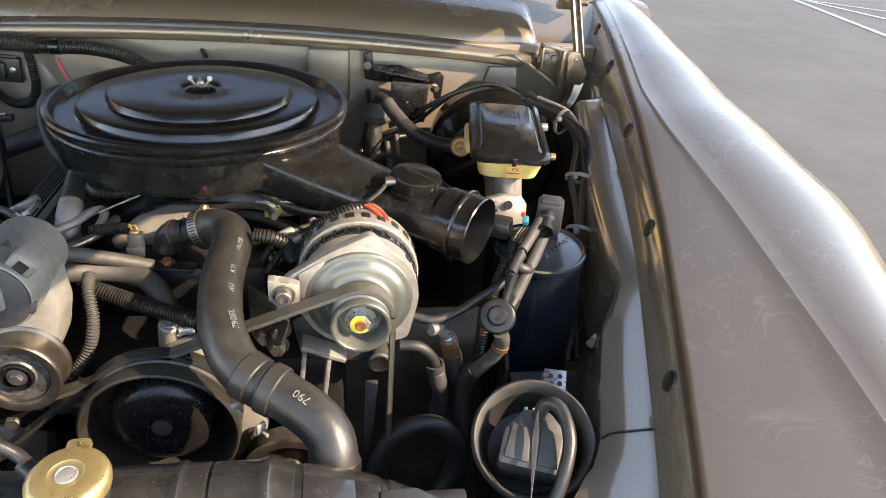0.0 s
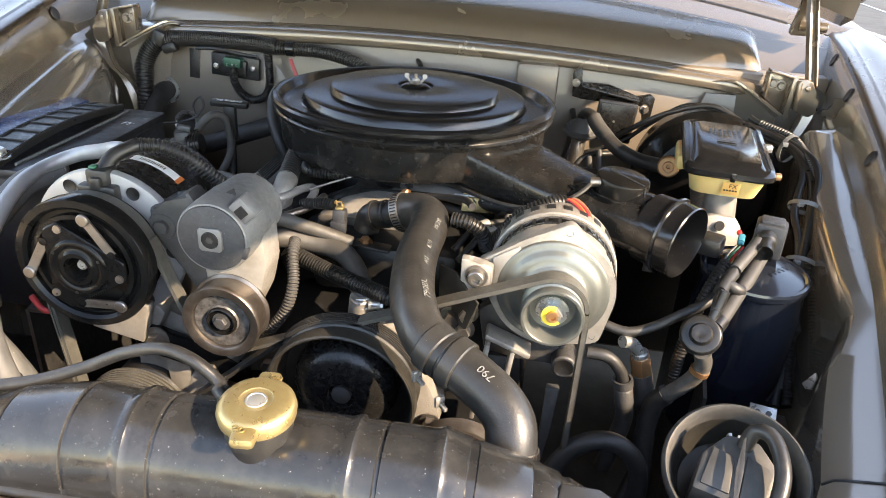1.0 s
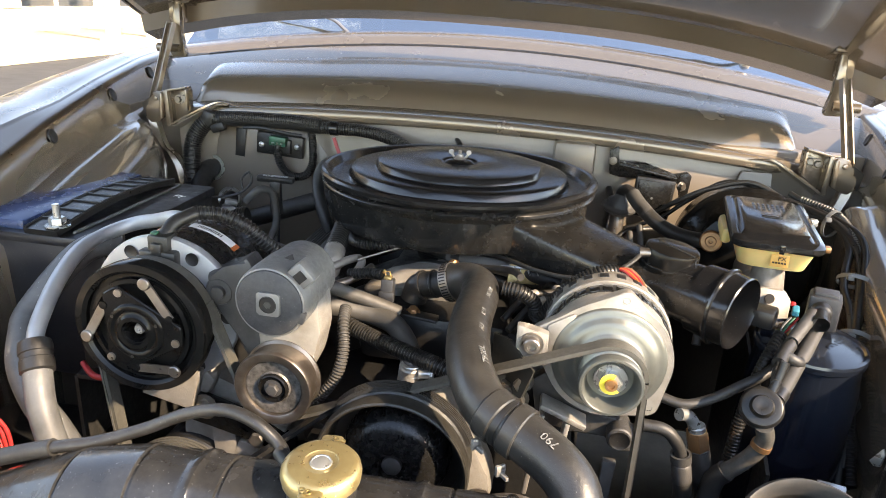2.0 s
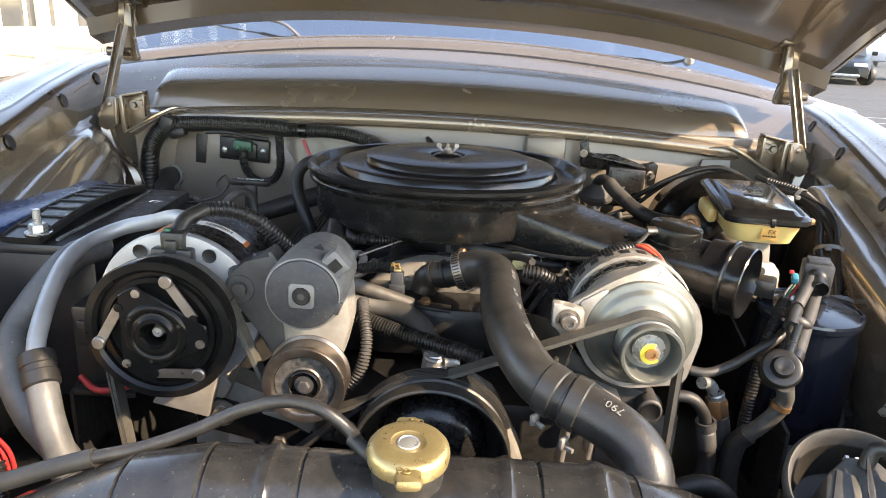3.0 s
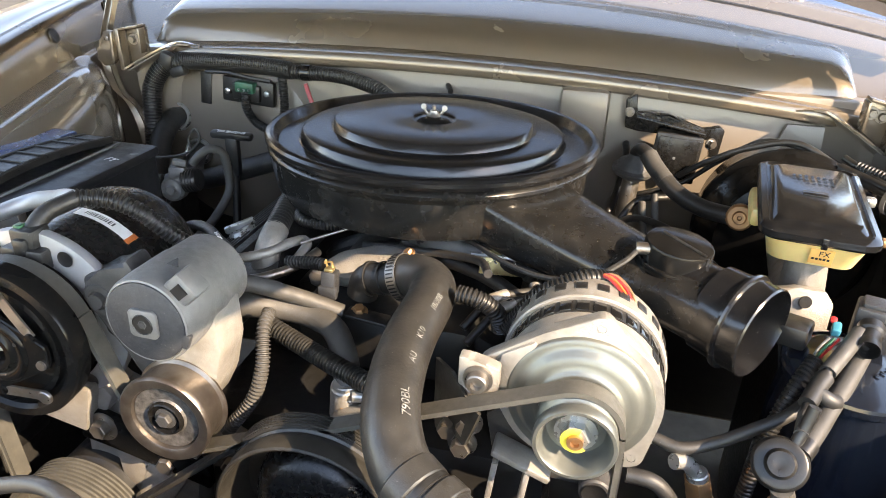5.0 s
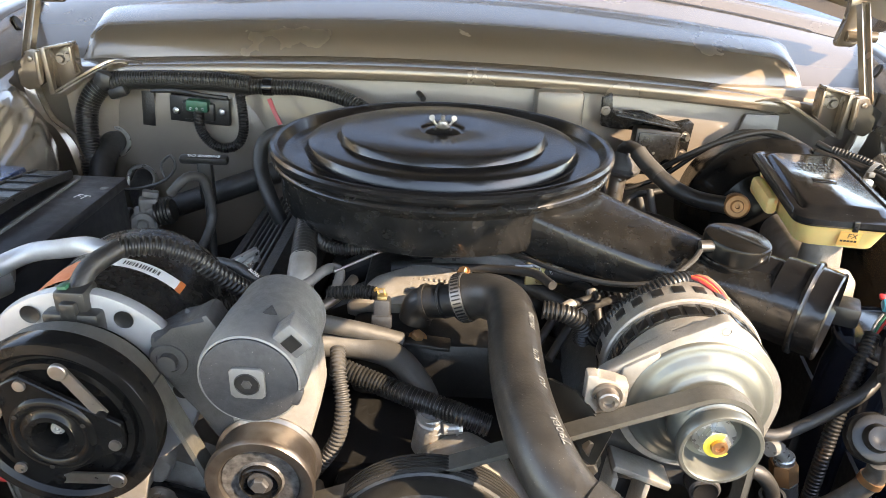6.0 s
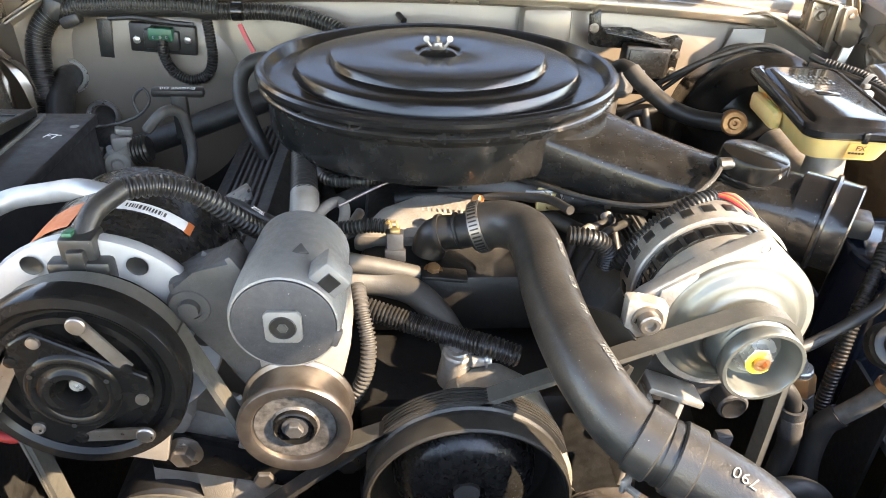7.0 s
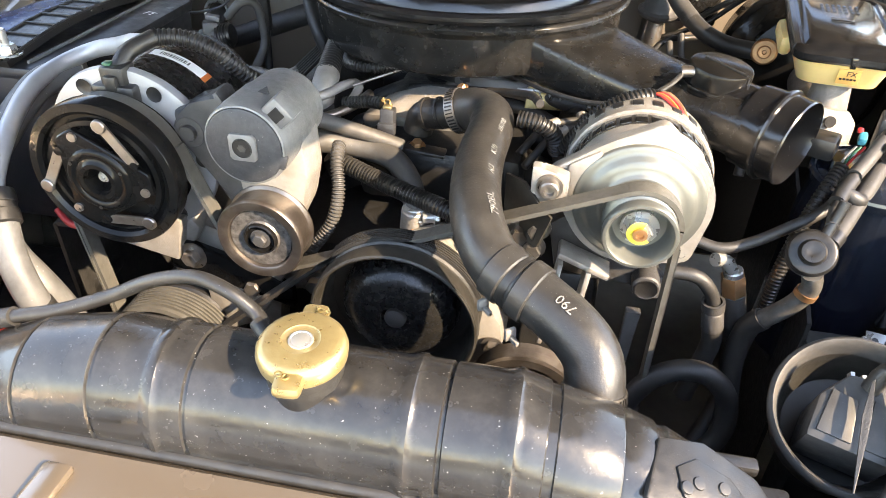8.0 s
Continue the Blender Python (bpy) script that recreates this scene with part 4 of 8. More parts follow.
    part("mouth_ring", lathe(B(), m, Vector((0.79, -0.61, -0.06)), [(-0.022, 0.037), (-0.02, 0.041), (0.004, 0.042), (0.005, 0.0455), (0.0075, 0.0462), (0.0095, 0.0452), (0.0105, 0.0425), (0.026, 0.0418), (0.028, 0.0428), (0.0295, 0.0415), (0.006, 0.0375), (-0.05, 0.036), (-0.052, 0)], 56), M_GLOSS, sn)
    q = Vector((0.289, 0.815, 0.9225))
    n = Vector((0.10, -0.06, 1)).normalized()
    disc = lathe(B(), q, n, [(-0.040, 0.026), (-0.026, 0.0300), (-0.023, 0.0345), (-0.0205, 0.0352), (-0.0185, 0.0345), (-0.0180, 0.0318), (-0.0030, 0.0315), (-0.0008, 0.0306), (0.0, 0.0290), (0.0004, 0.0)], 56)
    vm = part("vacuum_motor", disc, M_CLUTCH, sn, "round black vacuum motor cover with a slot")
    d2 = Vector((0.75, -0.66, -0.12)).normalized()
    w2 = n.cross(d2).normalized()
    part("slot", ribbon(B(), [q + n * 0.0005 - d2 * 0.020, q + n * 0.0005 + d2 * 0.029], [n, n], 0.0034, 0.0012, w2), M_DARK, vm)
    part("notch", ribbon(B(), [q + d2 * 0.0314 - n * 0.001, q + d2 * 0.0322 - n * 0.017], [d2, d2], 0.0034, 0.0012, w2), M_DARK, vm)
    part("lip", lathe(B(), q - n * 0.0235, n, [(-0.0012, 0.033), (-0.0012, 0.0368), (0.0012, 0.0368), (0.0012, 0.033)], 48), M_CLUTCH, vm)
    part("nipple", tube(B(), [(0.272, 0.802, 0.9165), (0.262, 0.804, 0.9170), (0.250, 0.804, 0.9160)], 0.0058, 12), M_STEEL, vm)
    hosepts = [(0.254, 0.806, 0.9165), (0.238, 0.788, 0.906), (0.208, 0.776, 0.891), (0.168, 0.788, 0.881), (0.125, 0.825, 0.873), (0.085, 0.872, 0.867), (0.05, 0.90, 0.862)]
    part("vacuum_line", tube(B(), hosepts, 0.0027, 8), M_RUBBER, vm)
    bm = B()
    lathe(bm, (0.02, 1.03, 0.85), Z, [(-0.05, 0.075), (0.0, 0.085), (0.01, 0.09)], 40)
    part("neck", bm, M_DARK, t)


air_cleaner()


def hull(cloud):
    """The convex outline round 2D points, anticlockwise."""
    pts = sorted(set((round(u, 6), round(v, 6)) for u, v in cloud))

    def half(seq):
        out = []
        for p in seq:
            while len(out) > 1 and (out[-1][0] - out[-2][0]) * (p[1] - out[-2][1]) - (out[-1][1] - out[-2][1]) * (p[0] - out[-2][0]) <= 0:
                out.pop()
            out.append(p)
        return out[:-1]

    return half(pts) + half(pts[::-1])


def alternator():
    c = Vector((0.215, 0.65, 0.848))
    t = thing("alternator", (0.215, 0.70, 0.80), "silver alternator with a bright pressed front shield", "alternator")
    y0 = 0.652
    at = (c.x, y0, c.z)
    prof = [(-0.006, 0.0575), (0.0012, 0.0575), (0.0024, 0.0570), (0.0032, 0.0558), (0.0038, 0.0530), (0.0044, 0.0505), (0.0056, 0.0488), (0.0082, 0.0462), (0.0096, 0.0442), (0.0106, 0.0400), (0.0114, 0.0360),
            (0.0124, 0.0345), (0.0138, 0.0332), (0.0144, 0.0310), (0.0146, 0.020), (0.0146, 0.012)]
    part("front_shield", lathe(B(), at, F, prof, 96), M_SHIELD, t, "bright zinc front shield with pressed steps", smooth=60)
    # cast front bracket: a drum, and a face plate that runs straight between its ears
    body = lathe(B(), at, (0, 1, 0), [(0.002, 0.055), (0.002, 0.0640), (0.0275, 0.0640), (0.029, 0.0625), (0.029, 0.055)], 72)
    cloud = [(0.0640 * math.cos(radians(5 * k)), 0.0640 * math.sin(radians(5 * k))) for k in range(72)]
    for a, r, e in ((82, 0.0672, 0.0090), (167, 0.0700, 0.0130), (-46, 0.0672, 0.0090)):
        cloud += [(r * math.cos(radians(a)) + e * math.cos(radians(30 * k)), r * math.sin(radians(a)) + e * math.sin(radians(30 * k))) for k in range(12)]
    slab(body, hull(cloud), F, (c.x, y0 + 0.0075, c.z), 0.013, 0.0016)
    front = part("front_housing", body, M_CAST, t)
    for ang in (82, -46):
        a = radians(ang)
        part("ear_hole", lathe(B(), (c.x + math.cos(a) * 0.0672, y0 + 0.0014, c.z + math.sin(a) * 0.0672), F, [(0, 0), (0, 0.0030), (0.0008, 0.0034)], 14), M_DARK, front)
    # vent windows in the front bracket's rim
    for k in range(6):
        a = -30 + 13 * k
        q = radians(a)
        part("vent", bx(B(), (c.x + math.cos(q) * 0.0638, y0 + 0.0215, c.z + math.sin(q) * 0.0632), (0.0030, 0.0095, 0.0090), ry=-a, bev=0.0008), M_DARK, front)
    # black stator band between the two castings
    part("stator", lathe(B(), (c.x, y0, c.z), (0, 1, 0), [(0.028, 0.055), (0.0285, 0.0645), (0.046, 0.0645), (0.048, 0.055)], 64), M_PLASTIC, t, "black stator ring")
    for k in range(30):
        a = radians(12 * k)
        part("stator_rib", bx(B(), (c.x + math.cos(a) * 0.0642, y0 + 0.0372, c.z + math.sin(a) * 0.0642), (0.0022, 0.0155, 0.0102), ry=-12 * k, bev=0.0007), M_LID, t)
    rear = lathe(B(), (c.x, y0, c.z), (0, 1, 0), [(0.0465, 0.056), (0.0465, 0.0668), (0.048, 0.0682), (0.080, 0.0672), (0.096, 0.058), (0.104, 0.03), (0.104, 0)], 64)
    rh = part("rear_housing", rear, M_CAST, t)
    for k in range(24):
        a = radians(15 * k + 8)
        part("vent", bx(B(), (c.x + math.cos(a) * 0.0668, y0 + 0.065, c.z + math.sin(a) * 0.0668), (0.0036, 0.011, 0.0098), ry=-(15 * k + 8), bev=0.0008), M_DARK, rh)
    # grooved pulley with a cupped front
    py = 0.634
    prof = [(0, 0.012), (0, 0.0285), (0.001, 0.0305), (0.004, 0.0305)]
    for k in range(6):
        prof += [(0.0045 + 0.0034 * k, 0.0305), (0.0062 + 0.0034 * k, 0.0275)]
    prof += [(0.0255, 0.0300), (0.029, 0.0310), (0.0355, 0.0310), (0.0368, 0.0300), (0.0368, 0.0276), (0.035, 0.0262), (0.020, 0.0246), (0.016, 0.022), (0.0150, 0.010)]
    pl = part("pulley", lathe(B(), (c.x, py, c.z), F, prof, 64), M_SHIELD, t, "bright grooved pulley with a cupped face")
    hub = lathe(B(), (c.x, py, c.z), F, [(0.0148, 0.0155), (0.019, 0.0150), (0.0205, 0.0135), (0.0205, 0.009)], 40)
    part("washer", hub, M_ZINC, pl)
    nut = B()
    hexbolt(nut, (c.x, py - 0.0200, c.z), F, 0.0112, 0.010)
    part("shaft_nut", nut, M_ZINC, pl, "zinc shaft nut with yellow paint")
    part("paint_mark", lathe(B(), (c.x, py - 0.0302, c.z), F, [(0.0002, 0.0110), (0.0006, 0.0104), (0.0006, 0.006), (0, 0.0052)], 24, start=70, turn=250), M_YELLOW, pl)
    part("paint_mark", lathe(B(), (c.x, py - 0.0206, c.z), F, [(0.0002, 0.0148), (0.0006, 0.0140), (0.0006, 0.0115)], 24, start=160, turn=120), M_YELLOW, pl)
    part("shaft", lathe(B(), (c.x, py - 0.030, c.z), F, [(0, 0.0062), (0.004, 0.006), (0.004, 0.0035), (0.001, 0.003), (0.001, 0)], 18), M_COPPER, pl)
    # mounting ear and its socket screw
    e = Vector((0.137, 0.634, 0.866))
    bm = B()
    slab(bm, [(-0.016, -0.018), (0.014, -0.018), (0.016, -0.006), (0.016, 0.010), (0.006, 0.014), (-0.006, 0.014), (-0.008, 0.017), (-0.016, 0.017)], F, (e.x, e.y + 0.006, e.z), 0.012, 0.0016)
    slab(bm, [(0.010, -0.016), (0.034, -0.020), (0.048, 0.010), (0.040, 0.030), (0.014, 0.014)], F, (e.x, y0 + 0.008, e.z), 0.020, 0.003)
    ear = part("mounting_ear", bm, M_CAST, t)
    bm = lathe(B(), e, F, [(0.0, 0.0118), (0.0025, 0.0118), (0.0025, 0.0088), (0.009, 0.0084), (0.010, 0.0072), (0.010, 0.0046), (0.006, 0.0042), (0.006, 0)], 24)
    part("mounting_bolt", bm, M_STEEL, ear)
    wires = thing("charging_wires", (0.232, 0.735, 0.905), "bundle of thin red wires on the alternator", "wires")
    for k in range(4):
        d = 0.0024 * k
        part("wire", tube(B(), [(0.212 + d, 0.744, 0.912), (0.224 + d, 0.736, 0.9165 + d * 0.4), (0.236 + d, 0.722 + d, 0.913), (0.243 + d, 0.712 + d, 0.905), (0.247 + d, 0.708 + d, 0.894)], 0.0013, 6), (M_RED, M_ORANGE, M_RED, M_COPPER)[k], wires)


alternator()


def alternator_bracket():
    t = thing("alternator_bracket", (0.2, 0.66, 0.70), "cast alloy alternator bracket with ribs and bolts", "bracket")
    bm = B()
    slab(bm, [(-0.055, 0.030), (-0.040, 0.042), (0.0, 0.005), (0.045, -0.004), (0.062, -0.018), (0.060, -0.042), (0.046, -0.044), (0.030, -0.024), (-0.005, -0.028), (-0.045, -0.02)], F, (0.195, 0.678, 0.775), 0.016, 0.003)
    part("arm", bm, M_CASTGREY, t, "dark cast arm behind the belt")
    for x, z, h in ((0.150, 0.735, 0.10), (0.178, 0.742, 0.075)):
        part("web", bx(B(), (x, 0.648, z), (0.005, 0.028, h), ry=6, bev=0.0012), M_CAST, t)
    part("web", bx(B(), (0.176, 0.646, 0.786), (0.052, 0.026, 0.006), ry=22, bev=0.0015), M_CAST, t)
    part("web", slab(B(), [(-0.006, 0.04), (0.008, 0.04), (0.004, -0.02), (-0.004, -0.09), (-0.008, -0.09)], F, (0.228, 0.640, 0.700), 0.010, 0.0015), M_CASTGREY, t)
    lug = part("lug", cyl(B(), (0.238, 0.690, 0.757), (0.238, 0.652, 0.757), 0.0135, seg=24), M_CASTGREY, t)
    part("bore", lathe(B(), (0.238, 0.6515, 0.757), F, [(0.0, 0), (0.0, 0.009), (0.001, 0.0105)], 20), M_DARK, lug)
    for p in ((0.131, 0.635, 0.822), (0.128, 0.632, 0.803), (0.115, 0.64, 0.812)):
        bm = B()
        hexbolt(bm, p, F, 0.0085, 0.012)
        cyl(bm, p, (p[0], p[1] + 0.05, p[2]), 0.007, seg=10)
        part("bolt", bm, M_STEEL, t)
    # bent black shield between the hose and the mounting ear
    edge = [((0.099, 0.665, 0.858), (0.100, 0.660, 0.798)), ((0.108, 0.652, 0.862), (0.108, 0.648, 0.800)), ((0.117, 0.641, 0.864), (0.120, 0.636, 0.803)), ((0.130, 0.630, 0.852), (0.128, 0.626, 0.806)), ((0.143, 0.622, 0.842), (0.134, 0.620, 0.812))]
    bm = B()
    sheet(bm, [[Vector(a).lerp(Vector(b), k / 5) for a, b in edge] for k in range(6)], 0.003)
    part("side_shield", bm, M_DISH, t, "bent black sheet-metal shield beside the belt")


alternator_bracket()


def compressor():
    c = Vector((-0.263, 0.0, 0.847))
    t = thing("ac_compressor", (-0.263, 0.70, 0.77), "black air-conditioning compressor with a three-armed clutch", "compressor")
    drum = lathe(B(), (c.x, 0.655, c.z), (0, 1, 0), [(0.0, 0.070), (0.004, 0.0775), (0.03, 0.079), (0.115, 0.079), (0.13, 0.074), (0.137, 0.05), (0.137, 0)], 72)
    dr = part("drum", drum, M_DRUM, t)
    ring = lathe(B(), (c.x, 0.648, c.z), F, [(-0.008, 0.070), (-0.007, 0.0835), (-0.002, 0.085), (0.003, 0.0835), (0.004, 0.079), (0.004, 0.045)], 72)
    rg = part("front_head", ring, M_BAREALU, t, "satin aluminium front head")
    for a in (60, 118, 178, 240, 300, 0):
        p = Vector((c.x + 0.0725 * math.cos(radians(a)), 0.6438, c.z + 0.0725 * math.sin(radians(a))))
        part("bolt_hole", lathe(B(), p, F, [(0.0006, 0), (0.0006, 0.0062), (0.0014, 0.0075)], 16), M_DARK, rg)
    # label with printed bars, wrapped on the drum
    def wrap(a0, a1, y0, y1, lift, material, name, parent):
        rows = [[(c.x + (0.079 + lift) * math.cos(radians(a)), y, c.z + (0.079 + lift) * math.sin(radians(a))) for y in (y0, y1)] for a in [lerp(a0, a1, k / 14) for k in range(15)]]
        return part(name, sheet(B(), rows), material, parent)
    lb = wrap(48, 88, 0.698, 0.712, 0.0004, M_LABEL, "label", dr)
    rnd = random.Random(2)
    a = 60.0
    while a < 82:
        w = rnd.uniform(0.4, 1.3)
        wrap(a, a + w, 0.702, 0.708, 0.0007, M_DARK, "bar", lb)
        a += w + rnd.uniform(0.4, 1.0)
    wrap(44, 48, 0.697, 0.713, 0.0006, M_ORANGE, "label_end", dr)
    wrap(104, 160, 0.674, 0.713, 0.0004, M_ORANGE, "warning_label", dr)
    # pulley and clutch
    prof = [(0, 0.030), (0, 0.062), (0.001, 0.0645)]
    for k in range(6):
        prof += [(0.002 + 0.0034 * k, 0.0645), (0.0037 + 0.0034 * k, 0.061)]
    prof += [(0.022, 0.0645), (0.0245, 0.0715), (0.041, 0.0725), (0.0435, 0.0712), (0.044, 0.0640), (0.041, 0.0605), (0.036, 0.060), (0.036, 0.0555), (0.041, 0.0545), (0.0415, 0.050), (0.037, 0.049), (0.034, 0.030), (0.034, 0.0135), (0.010, 0.0135)]
    part("pulley", lathe(B(), (c.x, 0.636, c.z), F, prof, 80), M_CLUTCH, t, "dull black grooved pulley")
    y = 0.589
    rows = []
    for n in range(91):
        a = radians(4 * n)
        rim = min(0.0505, 0.0338 / math.cos(radians((4 * n) % 120 - 60)))
        rows.append([(c.x + r * math.cos(a), y + dy, c.z + r * math.sin(a)) for r, dy in ((0.0118, -0.002), (rim - 0.0012, -0.002), (rim, -0.001), (rim, 0.002))])
    pt = part("clutch_plate", sheet(B(), rows), M_CLUTCH, t, "black three-lobed clutch plate")
    hub = lathe(B(), (c.x, y, c.z), F, [(0.001, 0.032), (0.0035, 0.0305), (0.0045, 0.028), (0.0045, 0.0245), (0.0032, 0.0225), (0.0036, 0.020), (0.0060, 0.0175), (0.0060, 0.0135), (0.001, 0.0122), (-0.004, 0.0120)], 48)
    hb = part("hub", hub, M_CLUTCH, pt)
    part("bore", lathe(B(), (c.x, y, c.z), F, [(-0.003, 0.0121), (-0.020, 0.0110), (-0.020, 0)], 32), M_CLUTCH, hb)
    nut = lathe(B(), (c.x, y + 0.011, c.z), F, [(-0.008, 0.0062), (0, 0.0062), (0.005, 0.0060), (0.008, 0.0046), (0.008, 0.0022), (0.006, 0.002), (0.006, 0)], 12)
    part("shaft_nut", nut, M_ZINC, hb)
    for k in range(3):
        base = radians((75, 192, 315)[k])
        tip = Vector((c.x + 0.0565 * math.cos(base), y - 0.001, c.z + 0.0565 * math.sin(base)))
        root = Vector((c.x + 0.042 * math.cos(base - radians(50)), y - 0.0005, c.z + 0.042 * math.sin(base - radians(50))))
        d = (tip - root)
        bm = B()
        ribbon(bm, [root, tip], [F, F], 0.0095, 0.002, Vector((d.z, 0, -d.x)))
        part("spring_arm", bm, M_STEEL, pt, "bare steel spring arm")
        part("rivet", lathe(B(), tip + Vector((0, -0.001, 0)), F, [(0, 0.0066), (0.0022, 0.0064), (0.0030, 0.0056), (0.0032, 0)], 20), M_STEEL, pt)
        part("rivet", lathe(B(), root + Vector((0, -0.001, 0)), F, [(0, 0.0045), (0.002, 0.0042), (0.0025, 0)], 14), M_CLUTCH, pt)
        a = base + radians(35)
        part("rivet", lathe(B(), (c.x + 0.044 * math.cos(a), y - 0.002, c.z + 0.044 * math.sin(a)), F, [(0, 0.0045), (0.002, 0.0042), (0.0025, 0)], 14), M_STEEL, pt)
        part("pin_hole", lathe(B(), (c.x + 0.0275 * math.cos(a + 0.6), y - 0.0057, c.z + 0.0275 * math.sin(a + 0.6)), F, [(0, 0.0018), (0.0004, 0.0018), (0.0004, 0)], 10), M_DARK, hb)
    # coil connector on top, and the clipped plug
    k = part("connector", bx(bx(bx(B(), (-0.262, 0.648, 0.922), (0.024, 0.022, 0.024), bev=0.003), (-0.262, 0.640, 0.908), (0.042, 0.014, 0.020), bev=0.003), (-0.262, 0.636, 0.918), (0.012, 0.008, 0.018), bev=0.002), M_PLASTIC, t, "black clip connector")
    part("connector_base", bx(B(), (-0.262, 0.643, 0.901), (0.040, 0.016, 0.010), bev=0.003), M_BAREALU, t)
    part("green_lock", bx(B(), (-0.268, 0.645, 0.9345), (0.007, 0.008, 0.004), bev=0.001), M_GREEN, k)


compressor()


def compressor_conduit():
    pts = [(-0.262, 0.650, 0.928), (-0.258, 0.666, 0.940), (-0.245, 0.690, 0.946), (-0.222, 0.702, 0.943), (-0.198, 0.709, 0.932), (-0.180, 0.717, 0.913), (-0.166, 0.728, 0.895), (-0.152, 0.745, 0.875), (-0.145, 0.77, 0.86)]
    t = thing("compressor_conduit", pts[0], "black corrugated wiring conduit with a taped end", "conduit")
    part("taped_end", tube(B(), pts[:3], 0.0080, 14), M_TAPE, t)
    part("conduit", loom(B(), pts[2:], 0.0086, 0.0044, 0.0014), M_LOOM, t)


compressor_conduit()


def tensioner():
    t = thing("belt_tensioner", (-0.12, 0.65, 0.78), "grey cast belt tensioner with a slate cover and worn pulley", "belt tensioner")
    ax = Vector((-0.03, -1, 0.0)).normalized()
    c = Vector((-0.123, 0.600, 0.891))
    body = lathe(B(), c, ax, [(-0.098, 0), (-0.098, 0.031), (-0.094, 0.0352), (-0.06, 0.0370), (-0.058, 0.0378), (-0.020, 0.0385), (-0.004, 0.0378), (0.0, 0.0366), (0.0008, 0.0352), (-0.001, 0.034)], 64)
    bx(body, (c.x + 0.031, 0.614, c.z + 0.030), (0.020, 0.022, 0.024), ry=-42, bev=0.003)
    bd = part("body", body, M_TENSION, t)
    part("square_hole", bx(B(), (c.x + 0.031, 0.6025, c.z + 0.030), (0.0105, 0.0014, 0.0105), ry=-42), M_DARK, bd)
    part("arrow_mark", slab(B(), [(-0.006, -0.004), (0.006, -0.004), (0, 0.006)], (0, -0.25, 1), (c.x + 0.01, 0.632, c.z + 0.0382), 0.0012, 0.0003, up=(0, 1, 0)), M_CASTGREY, bd)
    cov = part("cover", lathe(B(), c, ax, [(-0.002, 0.0346), (0.0012, 0.0343), (0.0018, 0.0334), (0.0018, 0)], 64), M_SLATE, t, "slate grey plastic cover disc")
    part("boss", slab(B(), [(0.0095, 0.0125), (0.0125, 0.0095), (0.0125, -0.0095), (0.0095, -0.0125), (-0.0095, -0.0125), (-0.0125, -0.0095), (-0.0125, 0.0095), (-0.0095, 0.0125)], ax, c + ax * 0.003, 0.0035, 0.001), M_TENSION, cov)
    part("socket", lathe(B(), c + ax * 0.005, ax, [(0.0, 0.0092), (0.0008, 0.0086), (0.0001, 0.0082), (0.0001, 0)], 24), M_DARK, cov)
    part("star_drive", lathe(B(), c + ax * 0.0052, ax, [(0.0, 0.0040), (0.0006, 0.0036), (0.0006, 0)], 6), M_CASTGREY, cov)
    part("tab", bx(B(), (c.x + 0.031, 0.6005, c.z - 0.011), (0.012, 0.006, 0.014), ry=20, bev=0.002), M_SLATE, cov)
    # cast arm down to the pulley
    bm = B()
    slab(bm, [(-0.026, 0.02), (-0.034, -0.02), (-0.030, -0.075), (-0.015, -0.10), (0.015, -0.10), (0.030, -0.07), (0.038, -0.035), (0.036, 0.0), (0.028, 0.025), (0, 0.035)], F, (c.x + 0.003, 0.655, c.z - 0.010), 0.045, 0.006)
    part("arm", bm, M_CAST, t)
    p = Vector((-0.124, 0.634, 0.792))
    pul = lathe(B(), p, F, [(0, 0.012), (0, 0.040), (0.001, 0.0425), (0.003, 0.0425), (0.005, 0.0395), (0.026, 0.0395), (0.028, 0.0425), (0.031, 0.0425), (0.033, 0.0410), (0.0328, 0.0345), (0.031, 0.0318), (0.0275, 0.0308), (0.0275, 0.030)], 72)
    pu = part("pulley", pul, M_PULLEY, t, "worn brownish steel pulley")
    part("face_disc", lathe(B(), p, F, [(0.0272, 0.0305), (0.0282, 0.030), (0.0272, 0.021), (0.026, 0.018), (0.028, 0.0165)], 56), M_SPECK, pu, "speckled dark inner disc")
    part("bearing_cup", lathe(B(), p, F, [(0.026, 0.0165), (0.031, 0.0158), (0.032, 0.0145), (0.029, 0.013), (0.0285, 0)], 40), M_CLUTCH, pu)
    bm = B()
    hexbolt(bm, p + Vector((0, -0.0288, 0)), F, 0.0068, 0.006)
    part("bolt", bm, M_CASTGREY, pu)


tensioner()


